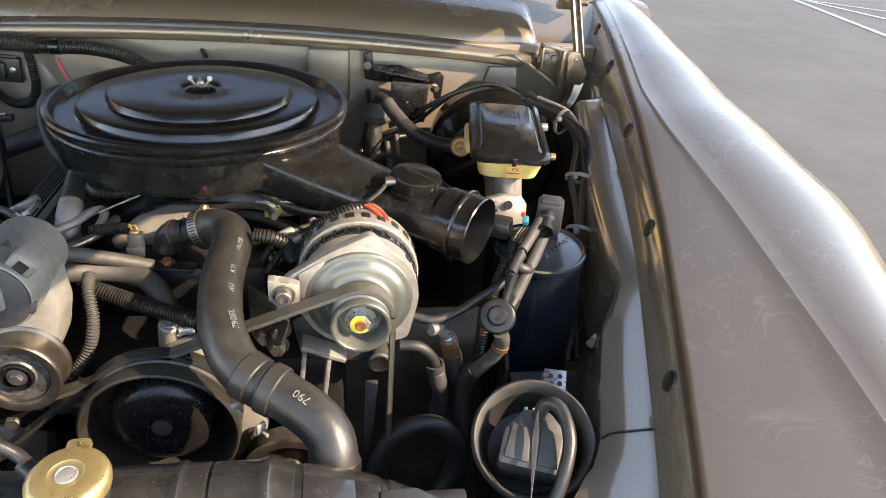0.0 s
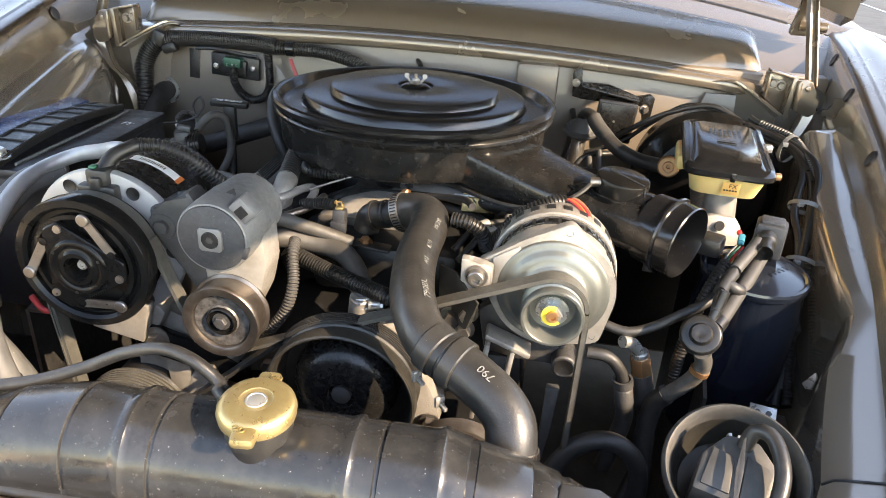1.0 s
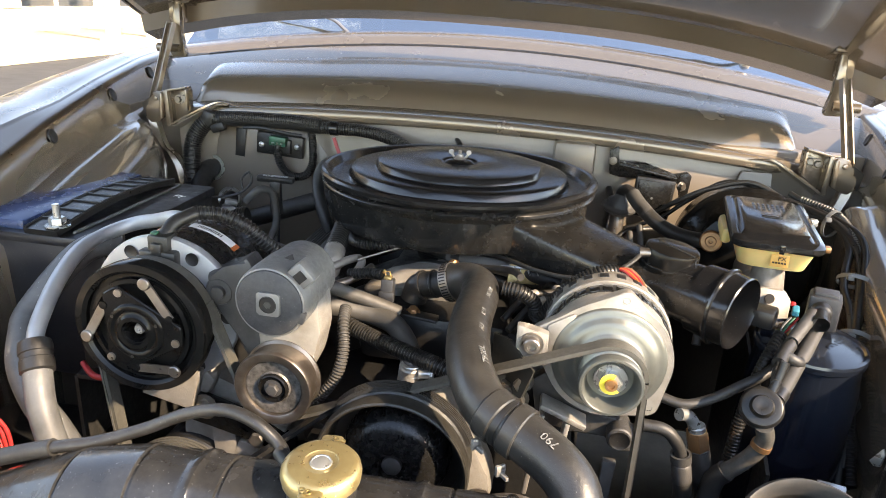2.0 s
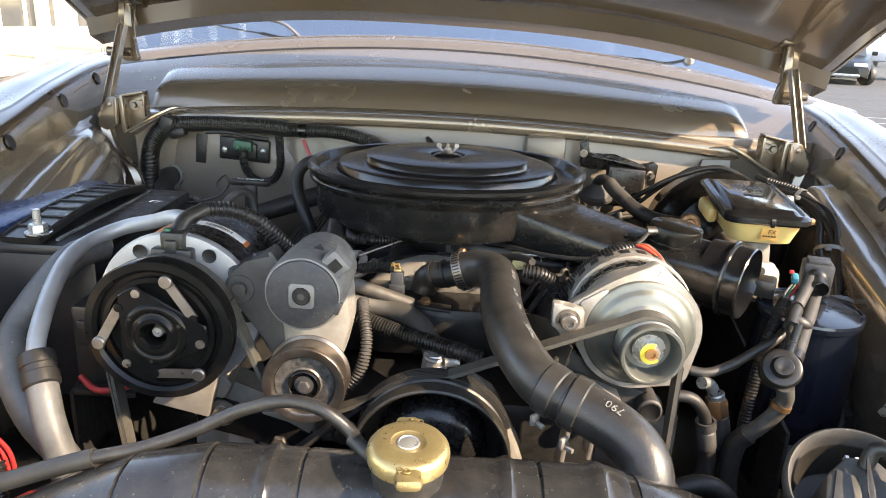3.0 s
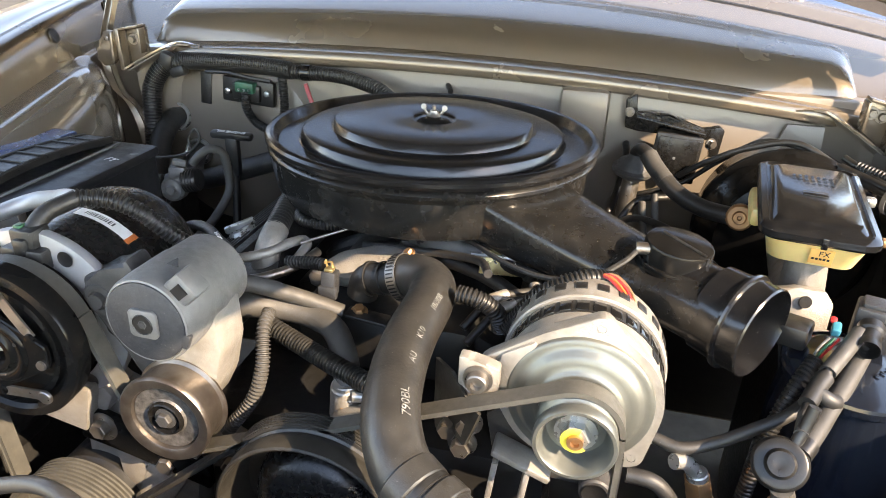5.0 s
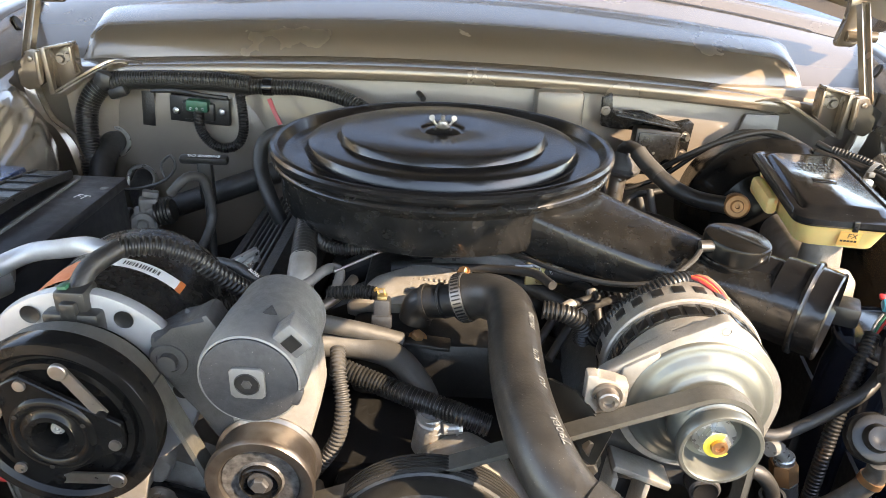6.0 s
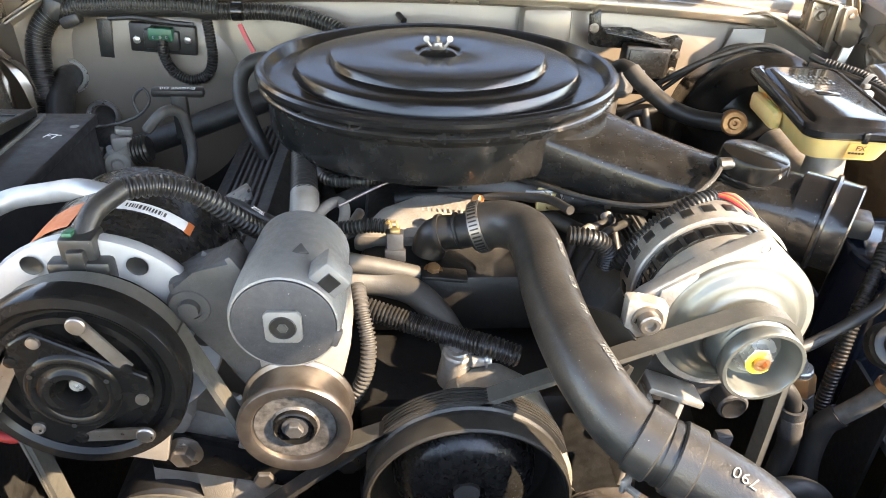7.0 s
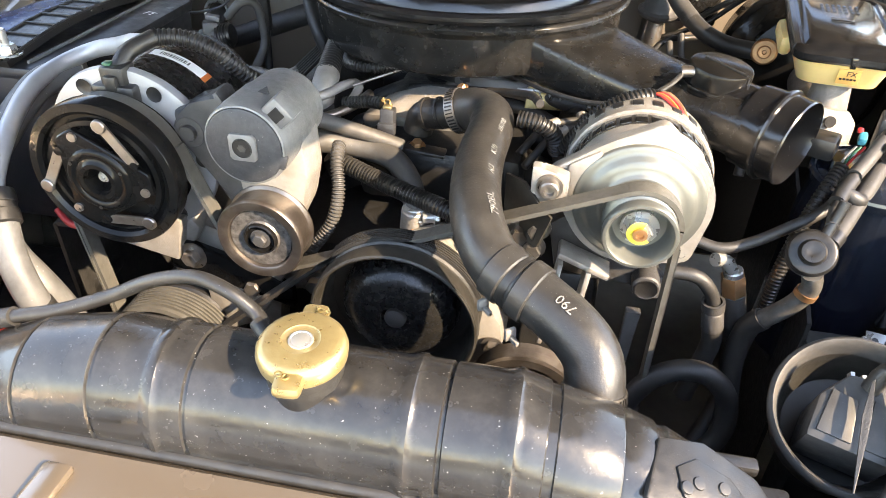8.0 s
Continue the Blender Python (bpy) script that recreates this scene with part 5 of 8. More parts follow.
def accessory_bracket():
    t = thing("accessory_bracket", (-0.19, 0.66, 0.72), "pale cast alloy accessory bracket", "bracket")
    bm = B()
    slab(bm, [(-0.016, 0.022), (0.006, 0.026), (0.030, 0.045), (0.045, 0.02), (0.040, -0.03), (0.052, -0.085), (0.040, -0.092), (0.020, -0.06), (0.004, -0.02), (-0.014, -0.012)], F, (-0.192, 0.650, 0.878), 0.03, 0.005)
    part("upper_arm", bm, M_CASTGREY, t)
    part("pivot_boss", lathe(B(), (-0.194, 0.650, 0.880), F, [(-0.02, 0.0165), (0.012, 0.0165), (0.016, 0.014), (0.016, 0.0095), (0.012, 0.009), (0.012, 0.0075), (0.020, 0.0068), (0.020, 0)], 32), M_CASTGREY, t)
    bm = B()
    slab(bm, [(-0.11, 0.03), (-0.03, 0.022), (0.005, -0.005), (0.04, 0.0), (0.10, -0.03), (0.095, -0.06), (0.05, -0.052), (0.045, -0.15), (0.02, -0.15), (0.0, -0.05), (-0.03, -0.045), (-0.05, -0.15), (-0.08, -0.15), (-0.06, -0.03), (-0.11, 0.0)], F, (-0.19, 0.672, 0.75), 0.03, 0.006)
    part("lower_arm", bm, M_CAST, t)
    for p in ((-0.222, 0.64, 0.733), (-0.16, 0.645, 0.70), (-0.09, 0.645, 0.715)):
        bm = B()
        hexbolt(bm, p, F, 0.0095, 0.010, 0.2)
        part("bolt", bm, M_STEEL, t)
    bm = B()
    slab(bm, [(-0.05, 0.02), (0.05, -0.01), (0.085, -0.03), (0.085, -0.055), (0.04, -0.04), (-0.05, -0.02)], F, (-0.20, 0.645, 0.735), 0.012, 0.003)
    part("black_link", bm, M_CLUTCH, t)
    bm = B()
    slab(bm, [(-0.045, 0.035), (0.03, 0.05), (0.055, 0.02), (0.045, 0.0), (-0.03, -0.005)], F, (-0.265, 0.665, 0.745), 0.04, 0.006)
    part("foot_casting", bm, M_CAST, t)
    part("gusset", slab(B(), [(-0.038, -0.012), (-0.016, 0.020), (0.034, 0.024), (0.022, -0.026)], F, (-0.255, 0.640, 0.758), 0.02, 0.002), M_CAST, t, "sunlit pale alloy gusset")
    part("strut", slab(B(), [(-0.016, 0.030), (0.014, 0.034), (0.018, -0.050), (-0.010, -0.055)], F, (-0.205, 0.652, 0.700), 0.012, 0.002), M_CAST, t, "pale alloy strut")
    part("strut", slab(B(), [(-0.030, 0.020), (0.026, 0.026), (0.030, 0.012), (0.004, -0.040), (-0.012, -0.040)], F, (-0.150, 0.648, 0.715), 0.012, 0.002), M_CAST, t, "pale alloy strut")
    part("leg", slab(B(), [(-0.02, 0.024), (0.026, 0.018), (0.002, -0.018), (-0.046, -0.042)], F, (-0.166, 0.655, 0.666), 0.02, 0.003), M_CAST, t)


accessory_bracket()


def drive_belt():
    """The ribbed belt, run by run, round its pulleys."""
    y, w = 0.6205, 0.0165
    t = thing("serpentine_belt", (0.0, y, 0.70), "dusty grey-brown ribbed serpentine belt", "belt")
    alt, ten, com, wp = Vector((0.215, 0.848)), Vector((-0.124, 0.792)), Vector((-0.263, 0.847)), Vector((0.006, 0.722))

    def arc(c, r, a0, a1, n=18):
        return [((c.x + r * math.cos(radians(lerp(a0, a1, k / n))), y, c.y + r * math.sin(radians(lerp(a0, a1, k / n)))),
                 (math.cos(radians(lerp(a0, a1, k / n))), 0, math.sin(radians(lerp(a0, a1, k / n))))) for k in range(n + 1)]

    def line(a, b):
        d = Vector((b[0] - a[0], 0, b[1] - a[1])).normalized()
        n = (-d.z, 0, d.x)
        return [((lerp(a[0], b[0], k / 6), y, lerp(a[1], b[1], k / 6)), n) for k in range(7)]

    run = line((0.247, 0.42), (0.2485, 0.848)) + arc(alt, 0.0335, 4, 112.4) + line((0.2022, 0.8790), (-0.1074, 0.7518)) + arc(ten, 0.0435, -67.6, -165, 14)
    run += line((-0.1665, 0.781), (-0.200, 0.872)) + arc(com, 0.0662, 22, 186, 22) + line((-0.330, 0.838), (-0.305, 0.60))
    bm = B()
    ribbon(bm, [p for p, n in run], [n for p, n in run], w, 0.0042, (0, 1, 0))
    part("belt", bm, M_BELT, t, smooth=50)
    bm = B()
    low = arc(wp, 0.0826, 20, 140, 20) + line((-0.0573, 0.7751), (-0.20, 0.652))
    ribbon(bm, [p for p, n in low], [n for p, n in low], w, 0.0030, (0, 1, 0))
    part("lower_run", bm, M_RUBBER, t, "clean black ribbed face turned outwards", smooth=50)
    for k in range(5):
        bm = B()
        sh = [(Vector(p) + Vector((0, -0.0066 + 0.0033 * k, 0)) + Vector(n) * 0.0022, n) for p, n in low]
        ribbon(bm, [p for p, n in sh], [n for p, n in sh], 0.0020, 0.0016, (0, 1, 0))
        part("rib", bm, M_RUBBER, t)
    for k in range(5):
        bm = B()
        sh = [(Vector(p) + Vector((0, -0.0066 + 0.0033 * k, 0)) - Vector(n) * 0.0026, n) for p, n in line((0.247, 0.42), (0.2485, 0.83))]
        ribbon(bm, [p for p, n in sh], [n for p, n in sh], 0.0020, 0.0016, (0, 1, 0))
        part("rib", bm, M_RUBBER, t)
    for k in range(5):
        bm = B()
        sh = [(Vector(p) + Vector((0, -0.0085 + 0.0042 * k, 0)) - Vector(n) * 0.0025, n) for p, n in line((-0.330, 0.838), (-0.305, 0.60))]
        ribbon(bm, [p for p, n in sh], [n for p, n in sh], 0.0026, 0.002, (0, 1, 0))
        part("rib", bm, M_BELT, t)


drive_belt()


def water_pump():
    t = thing("water_pump", (0.006, 0.66, 0.64), "black water-pump pulley before a cast alloy pump body", "water pump")
    c = (0.006, 0.634, 0.722)
    prof = [(0, 0.03), (0, 0.078), (0.001, 0.0805), (0.004, 0.0805)]
    for k in range(5):
        prof += [(0.0055 + 0.004 * k, 0.0805), (0.0072 + 0.004 * k, 0.0785)]
    prof += [(0.028, 0.0805), (0.032, 0.082), (0.046, 0.0815), (0.047, 0.0795), (0.046, 0.0775), (0.018, 0.0755), (0.006, 0.071), (0.004, 0.060), (0.004, 0.045)]
    pl = part("pulley", lathe(B(), c, F, prof, 80), M_DISH, t, "deep black pressed pulley")
    part("dome", lathe(B(), c, F, [(0.002, 0.060), (0.012, 0.0585), (0.022, 0.055), (0.030, 0.049), (0.0355, 0.040), (0.038, 0.030), (0.0385, 0.017), (0.0375, 0.015), (0.032, 0.0145), (0.031, 0)], 64), M_DRUM, pl, "glossy black domed hub plate")
    part("hub", lathe(B(), c, F, [(0.030, 0.011), (0.036, 0.0105), (0.0375, 0.008), (0.0375, 0)], 24), M_CASTGREY, pl)
    bm = B()
    slab(bm, [(-0.03, -0.10), (-0.02, 0.02), (-0.012, 0.055), (0.03, 0.072), (0.065, 0.05), (0.10, -0.02), (0.105, -0.05), (0.07, -0.06), (0.05, -0.12), (-0.02, -0.13)], F, (0.006, 0.668, 0.712), 0.05, 0.010)
    cyl(bm, (0.002, 0.70, 0.752), (0.004, 0.694, 0.79), 0.016, 0.0135, seg=24)
    bd = part("body", bm, M_CAST, t)
    for p in ((0.098, 0.640, 0.668), (-0.05, 0.64, 0.76), (0.075, 0.64, 0.73)):
        bm = B()
        hexbolt(bm, p, F, 0.008, 0.010)
        part("bolt", bm, M_STEEL, bd)
    # crank pulley low down, and the alternator-side idler
    part("crank_pulley", lathe(B(), (0.03, 0.634, 0.50), F, [(0, 0), (0, 0.095), (0.03, 0.095), (0.03, 0.085), (0.015, 0.07), (0.02, 0.02), (0.025, 0)], 64), M_CLUTCH, t)
    part("idler", lathe(B(), (0.135, 0.634, 0.632), F, [(0, 0.02), (0, 0.052)] + [(0.002 + 0.0017 * k, 0.0555 if k % 2 else 0.0525) for k in range(14)] + [(0.028, 0.056), (0.030, 0.056), (0.030, 0.047), (0.016, 0.044), (0.014, 0.016), (0.020, 0.014), (0.020, 0)], 56), M_PULLEY, t, "ribbed steel pulley low down")


water_pump()


def power_steering():
    t = thing("power_steering_pump", (-0.255, 0.63, 0.58), "ribbed grey power-steering pulley low beside the engine", "steering pump")
    c = (-0.250, 0.634, 0.628)
    prof = [(0, 0.03), (0, 0.060)]
    for k in range(7):
        prof += [(0.0025 + 0.0045 * k, 0.0655), (0.0045 + 0.0045 * k, 0.0655), (0.0050 + 0.0045 * k, 0.0622), (0.0066 + 0.0045 * k, 0.0622)]
    prof += [(0.036, 0.066), (0.040, 0.066), (0.041, 0.061), (0.022, 0.056), (0.018, 0.045), (0.022, 0.02), (0.022, 0)]
    part("pulley", lathe(B(), c, F, prof, 72), M_BELT, t)
    part("body", cyl(B(), (-0.250, 0.64, 0.628), (-0.250, 0.78, 0.628), 0.055, seg=32), M_DARK, t)
    bm = B()
    hexbolt(bm, (c[0], c[1] - 0.022, c[2]), F, 0.010, 0.008)
    part("bolt", bm, M_DARK, t)


power_steering()


def upper_hose():
    pts = [(0.000, 0.802, 0.842), (0.024, 0.797, 0.853), (0.048, 0.789, 0.862), (0.0665, 0.768, 0.8658), (0.0722, 0.7343, 0.8666), (0.0712, 0.6754, 0.8660), (0.0741, 0.6269, 0.8618), (0.0836, 0.5795, 0.8556),
           (0.1047, 0.5443, 0.8412), (0.1427, 0.5211, 0.8301), (0.1702, 0.5024, 0.8204), (0.1843, 0.4890, 0.8086), (0.1880, 0.4765, 0.7926), (0.1880, 0.4690, 0.7700), (0.1880, 0.4660, 0.7480)]
    t = thing("radiator_hose", (0.1, 0.6, 0.80), "black moulded upper radiator hose with white printing", "hose")
    R = 0.0222
    hz = part("hose", tube(B(), pts[1:], R, 28, 0.005), M_HOSE, t)
    path = smooth_path(pts[1:], 0.004)

    def frame_at(target):
        i = min(range(1, len(path) - 1), key=lambda k: (path[k] - Vector(target)).length)
        return path[i], (path[i + 1] - path[i - 1]).normalized()
    # worn printing along the side that looks up and towards the brake side
    for text, at, size in (("790BL", (0.0835, 0.582, 0.856), 0.0105), ("AU", (0.0742, 0.630, 0.862), 0.0085), ("K10", (0.0722, 0.660, 0.864), 0.0085), ("10790B", (0.0720, 0.708, 0.866), 0.0085), ("790", (0.158, 0.511, 0.825), 0.0112)):
        p, d = frame_at(at)
        n = Vector((0.75, -0.35, 1.0)) if at[0] < 0.1 else Vector((0.15, -0.5, 1.0))
        n = (n - d * n.dot(d)).normalized()
        words("printing", text, size, p + n * (R + 0.0003), n, n.cross(-d), M_WHITE, hz, 0.0002)
    # coupling: two raised cuffs with slots and a groove between
    def cuff(at, r, w, edge=0.0012):
        p, d = frame_at(at)
        part("sleeve", lathe(B(), p, d, [(-w / 2, R - 0.001), (-w / 2, r - edge), (-w / 2 + edge, r), (w / 2 - edge, r), (w / 2, r - edge), (w / 2, R - 0.001)], 48), M_HOSE, t, "black moulded coupling cuff")
        for da in (-0.25, 0.25):
            part("slot", lathe(B(), p + d * w * da, d, [(-0.0010, r + 0.0003), (0.0010, r + 0.0003), (0.0010, R), (-0.0010, R)], 20, start=205 + 60 * (da > 0), turn=75), M_DARK, t)

    cuff((0.1135, 0.5365, 0.8380), R + 0.0020, 0.017)
    cuff((0.1335, 0.5262, 0.8325), R + 0.0026, 0.015)
    p, d = frame_at((0.1235, 0.5312, 0.8352))
    part("groove", lathe(B(), p, d, [(-0.0022, R + 0.0008), (0.0022, R + 0.0008), (0.0022, R - 0.001), (-0.0022, R - 0.001)], 48), M_DARK, t)
    for p in ((0.098, 0.525, 0.816), (0.122, 0.506, 0.806)):
        part("latch", bx(bx(B(), p, (0.010, 0.004, 0.011), rz=40, bev=0.0015), (p[0] + 0.004, p[1] - 0.004, p[2] - 0.003), (0.004, 0.010, 0.004), rz=40, bev=0.001), M_CAST, t)
    # worm-drive clamps
    def clamp(at, r, axis, tail):
        p, d = Vector(at), Vector(axis).normalized()
        cl = part("clamp", lathe(B(), p, d, [(-0.0055, r), (-0.0055, r + 0.0012), (0.0055, r + 0.0012), (0.0055, r)], 48), M_STEEL, t, "slotted worm-drive hose clamp")
        for k in range(26):
            a = radians(tail + 9 * k)
            x, y, _ = basis(d)
            q = p + (x * math.cos(a) + y * math.sin(a)) * (r + 0.0016)
            n = (x * math.cos(a) + y * math.sin(a))
            bm = B()
            ribbon(bm, [q - d * 0.004, q + d * 0.004], [n, n], 0.0014, 0.0008, d.cross(n))
            part("notch", bm, M_DARK, cl)
        x, y, _ = basis(d)
        a = radians(tail - 20)
        q = p + (x * math.cos(a) + y * math.sin(a)) * (r + 0.005)
        tan = d.cross(x * math.cos(a) + y * math.sin(a))
        bm = cyl(B(), q - tan * 0.007, q + tan * 0.007, 0.0055, seg=14)
        hexbolt(bm, q + tan * 0.007, tan, 0.0048, 0.005)
        part("screw", bm, M_COPPER, cl)

    clamp((0.030, 0.795, 0.8555), R + 0.0006, (0.9, -0.20, 0.40), 40)
    clamp((0.1882, 0.4745, 0.787), R + 0.0004, (0.05, -0.40, -1), -60)
    bm = tube(B(), [(-0.018, 0.806, 0.822), (-0.014, 0.806, 0.838), (-0.004, 0.803, 0.845), (0.010, 0.799, 0.848), (0.036, 0.793, 0.857)], 0.0165, 22, 0.004)
    lathe(bm, (-0.006, 0.8035, 0.844), (0.9, -0.25, 0.35), [(-0.002, 0.0165), (-0.002, 0.0185), (0.002, 0.0185), (0.002, 0.0165)], 28)
    lathe(bm, (0.010, 0.799, 0.849), (0.9, -0.2, 0.35), [(-0.002, 0.0165), (-0.001, 0.0180), (0.001, 0.0180), (0.002, 0.0165)], 28)
    part("outlet_elbow", bm, M_DARK, t, "black thermostat outlet elbow")
    bm = lathe(B(), (0.188, 0.4675, 0.766), (0.02, -0.15, -1), [(-0.01, 0.0228), (-0.009, 0.0245), (0.01, 0.0245), (0.02, 0.026)], 32)
    part("tank_spout", bm, M_COPPER, t)


upper_hose()


def radiator():
    t = thing("radiator", (0.03, 0.42, 0.45), "black plastic radiator tank with moulded bands", "radiator")
    steps = [(-0.335, 0.78, 0.0), (-0.30, 0.92, 0.0), (-0.262, 0.97, 0.0)]
    for x0, kind in ((-0.215, "groove"), (-0.152, "groove"), (-0.108, "rib"), (-0.082, "groove"), (0.066, "rib"), (0.091, "groove"), (0.134, "rib"), (0.160, "wide")):
        if kind == "rib":
            steps += [(x0 - 0.0070, 0.982, 0), (x0 - 0.0035, 1.0, 0), (x0 + 0.0005, 1.032, 0), (x0 + 0.0030, 1.030, 0), (x0 + 0.0055, 0.995, 0), (x0 + 0.009, 0.985, 0)]
        else:
            w = 0.0022 if kind == "groove" else 0.004
            steps += [(x0 - w - 0.001, 0.985, -0.004 * (w > 0.003)), (x0 - w, 0.95, -0.005 * (w > 0.003)), (x0 + w, 0.95, -0.006 * (w > 0.003)), (x0 + w + 0.001, 0.985, -0.007 * (w > 0.003))]
    steps += [(0.176, 1.0, -0.011), (0.204, 0.985, -0.018), (0.2055, 0.97, -0.0185), (0.2075, 0.985, -0.019), (0.226, 0.94, -0.024), (0.228, 0.90, -0.025), (0.233, 0.90, -0.027), (0.236, 0.93, -0.028), (0.27, 0.80, -0.040), (0.31, 0.55, -0.06), (0.325, 0.38, -0.07)]
    rows = []
    cy, cz = 0.422, 0.782
    for x, k, dz in steps:
        # the end towards the battery falls away
        dz -= 0.40 * max(0.0, -0.180 - x)
        row = []
        for a in (-30, -12, 0, 12, 24, 36, 48, 60, 72, 84, 96, 108, 120, 132, 144, 156, 168, 180, 195):
            r = 0.050 * k
            ry = r * 0.92
            row.append((x, cy - ry * math.cos(radians(a)), cz + dz + (0.052 * k * math.sin(radians(a)) if a >= 0 and a <= 180 else 0.09 * math.sin(radians(a)))))
        rows.append(row)
    tank = part("tank", sheet(B(), rows, 0.002), M_TANK, t, smooth=30)
    part("tank_flange", bx(bx(B(), (0.0, 0.3815, 0.771), (0.56, 0.012, 0.010), bev=0.003), (0.0, 0.462, 0.752), (0.62, 0.012, 0.010), bev=0.003), M_PLASTIC, t)
    part("core", bx(B(), (0.0, 0.42, 0.55), (0.66, 0.06, 0.40), bev=0.004), M_DARK, t)
    part("filler_neck", lathe(B(), (-0.005, 0.413, 0.826), (0, -0.06, 1), [(-0.01, 0.026), (0.006, 0.024), (0.010, 0.025), (0.018, 0.025)], 40), M_PLASTIC, t)
    # end bracket with rivets
    bm = B()
    slab(bm, [(-0.055, -0.022), (-0.052, 0.020), (-0.02, 0.030), (0.02, 0.022), (0.058, -0.010), (0.05, -0.028)], (0.42, -0.35, 1), (0.272, 0.404, 0.784), 0.006, 0.002, up=(0, 1, 0))
    br = part("end_bracket", bm, M_PLASTIC, t)
    n = Vector((0.42, -0.35, 1)).normalized()
    x, y, _ = basis(n, (0, 1, 0))
    part("raised_pad", slab(B(), [(-0.035 + 0.004, -0.012), (-0.038, 0.005), (-0.025, 0.016), (0.0, 0.013), (0.026, -0.006), (0.02, -0.017), (-0.01, -0.018)], n, Vector((0.272, 0.404, 0.784)) + n * 0.0035, 0.003, 0.001, up=(0, 1, 0)), M_PLASTIC, br)
    for u, v in ((-0.022, 0.0), (-0.004, 0.004), (0.015, -0.006), (-0.008, -0.012), (-0.03, -0.006)):
        part("rivet", lathe(B(), Vector((0.272, 0.404, 0.784)) + n * 0.005 + x * u + y * v, n, [(0, 0.0045), (0.0012, 0.004), (0.0016, 0)], 14), M_PLASTIC, br)
    for k in range(3):
        a = 120 * k
        part("recycle_mark", bx(B(), (0.075 + 0.006 * math.cos(radians(a + 90)), 0.3735, 0.772 + 0.006 * math.sin(radians(a + 90))), (0.010, 0.0012, 0.0018), ry=-a, bev=0.0004), M_PLASTIC, tank)
    return t


RADIATOR = radiator()


def radiator_cap(rad):
    c = (-0.005, 0.412, 0.8480)
    ax = Vector((0.0, -0.06, 1))
    cap = lathe(B(), c, ax, [(-0.002, 0.0292), (0.004, 0.0300), (0.008, 0.0292), (0.0112, 0.0268), (0.0124, 0.0232), (0.0126, 0.013), (0.0118, 0.012), (0.0116, 0.007)], 64)
    for a in (95, 275):
        d = Vector((math.cos(radians(a)), math.sin(radians(a)), 0))
        p = Vector(c) + d * 0.0325 + Vector((0, 0, 0.0035))
        bx(cap, p - d * 0.004, (0.019, 0.026, 0.010), rz=a - 90, bev=0.0045)
    sk = part("cap", cap, M_BRASS, rad, "mottled yellow zinc radiator cap with two ears")
    part("relief_disc", lathe(B(), c, ax, [(0.0112, 0.0086), (0.0126, 0.0080), (0.0128, 0.0070), (0.0122, 0.0064), (0.0126, 0.0055), (0.0128, 0)], 32), M_ZINC, sk, "small bright centre disc")
    part("gasket", lathe(B(), c, ax, [(-0.001, 0.0270), (-0.008, 0.0270), (-0.010, 0.0262), (-0.018, 0.0262)], 40), M_RUBBER, sk)
    words("stamped_mark", "OD", 0.007, Vector(c) + Vector((0.004, 0.031, 0.0098)), (0, 0, 1), (0.3, 1, 0), M_BRASS, sk, 0.0006)
    words("stamped_mark", "OD", 0.007, Vector(c) + Vector((-0.001, -0.032, 0.0102)), (0, 0, 1), (0.3, 1, 0), M_BRASS, sk, 0.0006)


radiator_cap(RADIATOR)


def overflow_hose():
    pts = [(-0.045, 0.440, 0.838), (-0.053, 0.447, 0.844), (-0.075, 0.450, 0.859), (-0.104, 0.457, 0.860), (-0.140, 0.460, 0.848), (-0.176, 0.457, 0.830), (-0.215, 0.448, 0.817), (-0.25, 0.440, 0.811), (-0.29, 0.438, 0.798), (-0.34, 0.435, 0.780)]
    t = thing("overflow_hose", pts[0], "thin black overflow hose arched over the radiator tank", "hose")
    part("hose", tube(B(), pts, 0.0054, 14), M_HOSE, t)
    part("end_sleeve", tube(B(), pts[-3:], 0.0076, 14), M_RUBBER, t)
    part("spigot", tube(B(), [(-0.030, 0.425, 0.834), (-0.042, 0.435, 0.838), (-0.050, 0.441, 0.841)], 0.0058, 12), M_RUBBER, t)


overflow_hose()


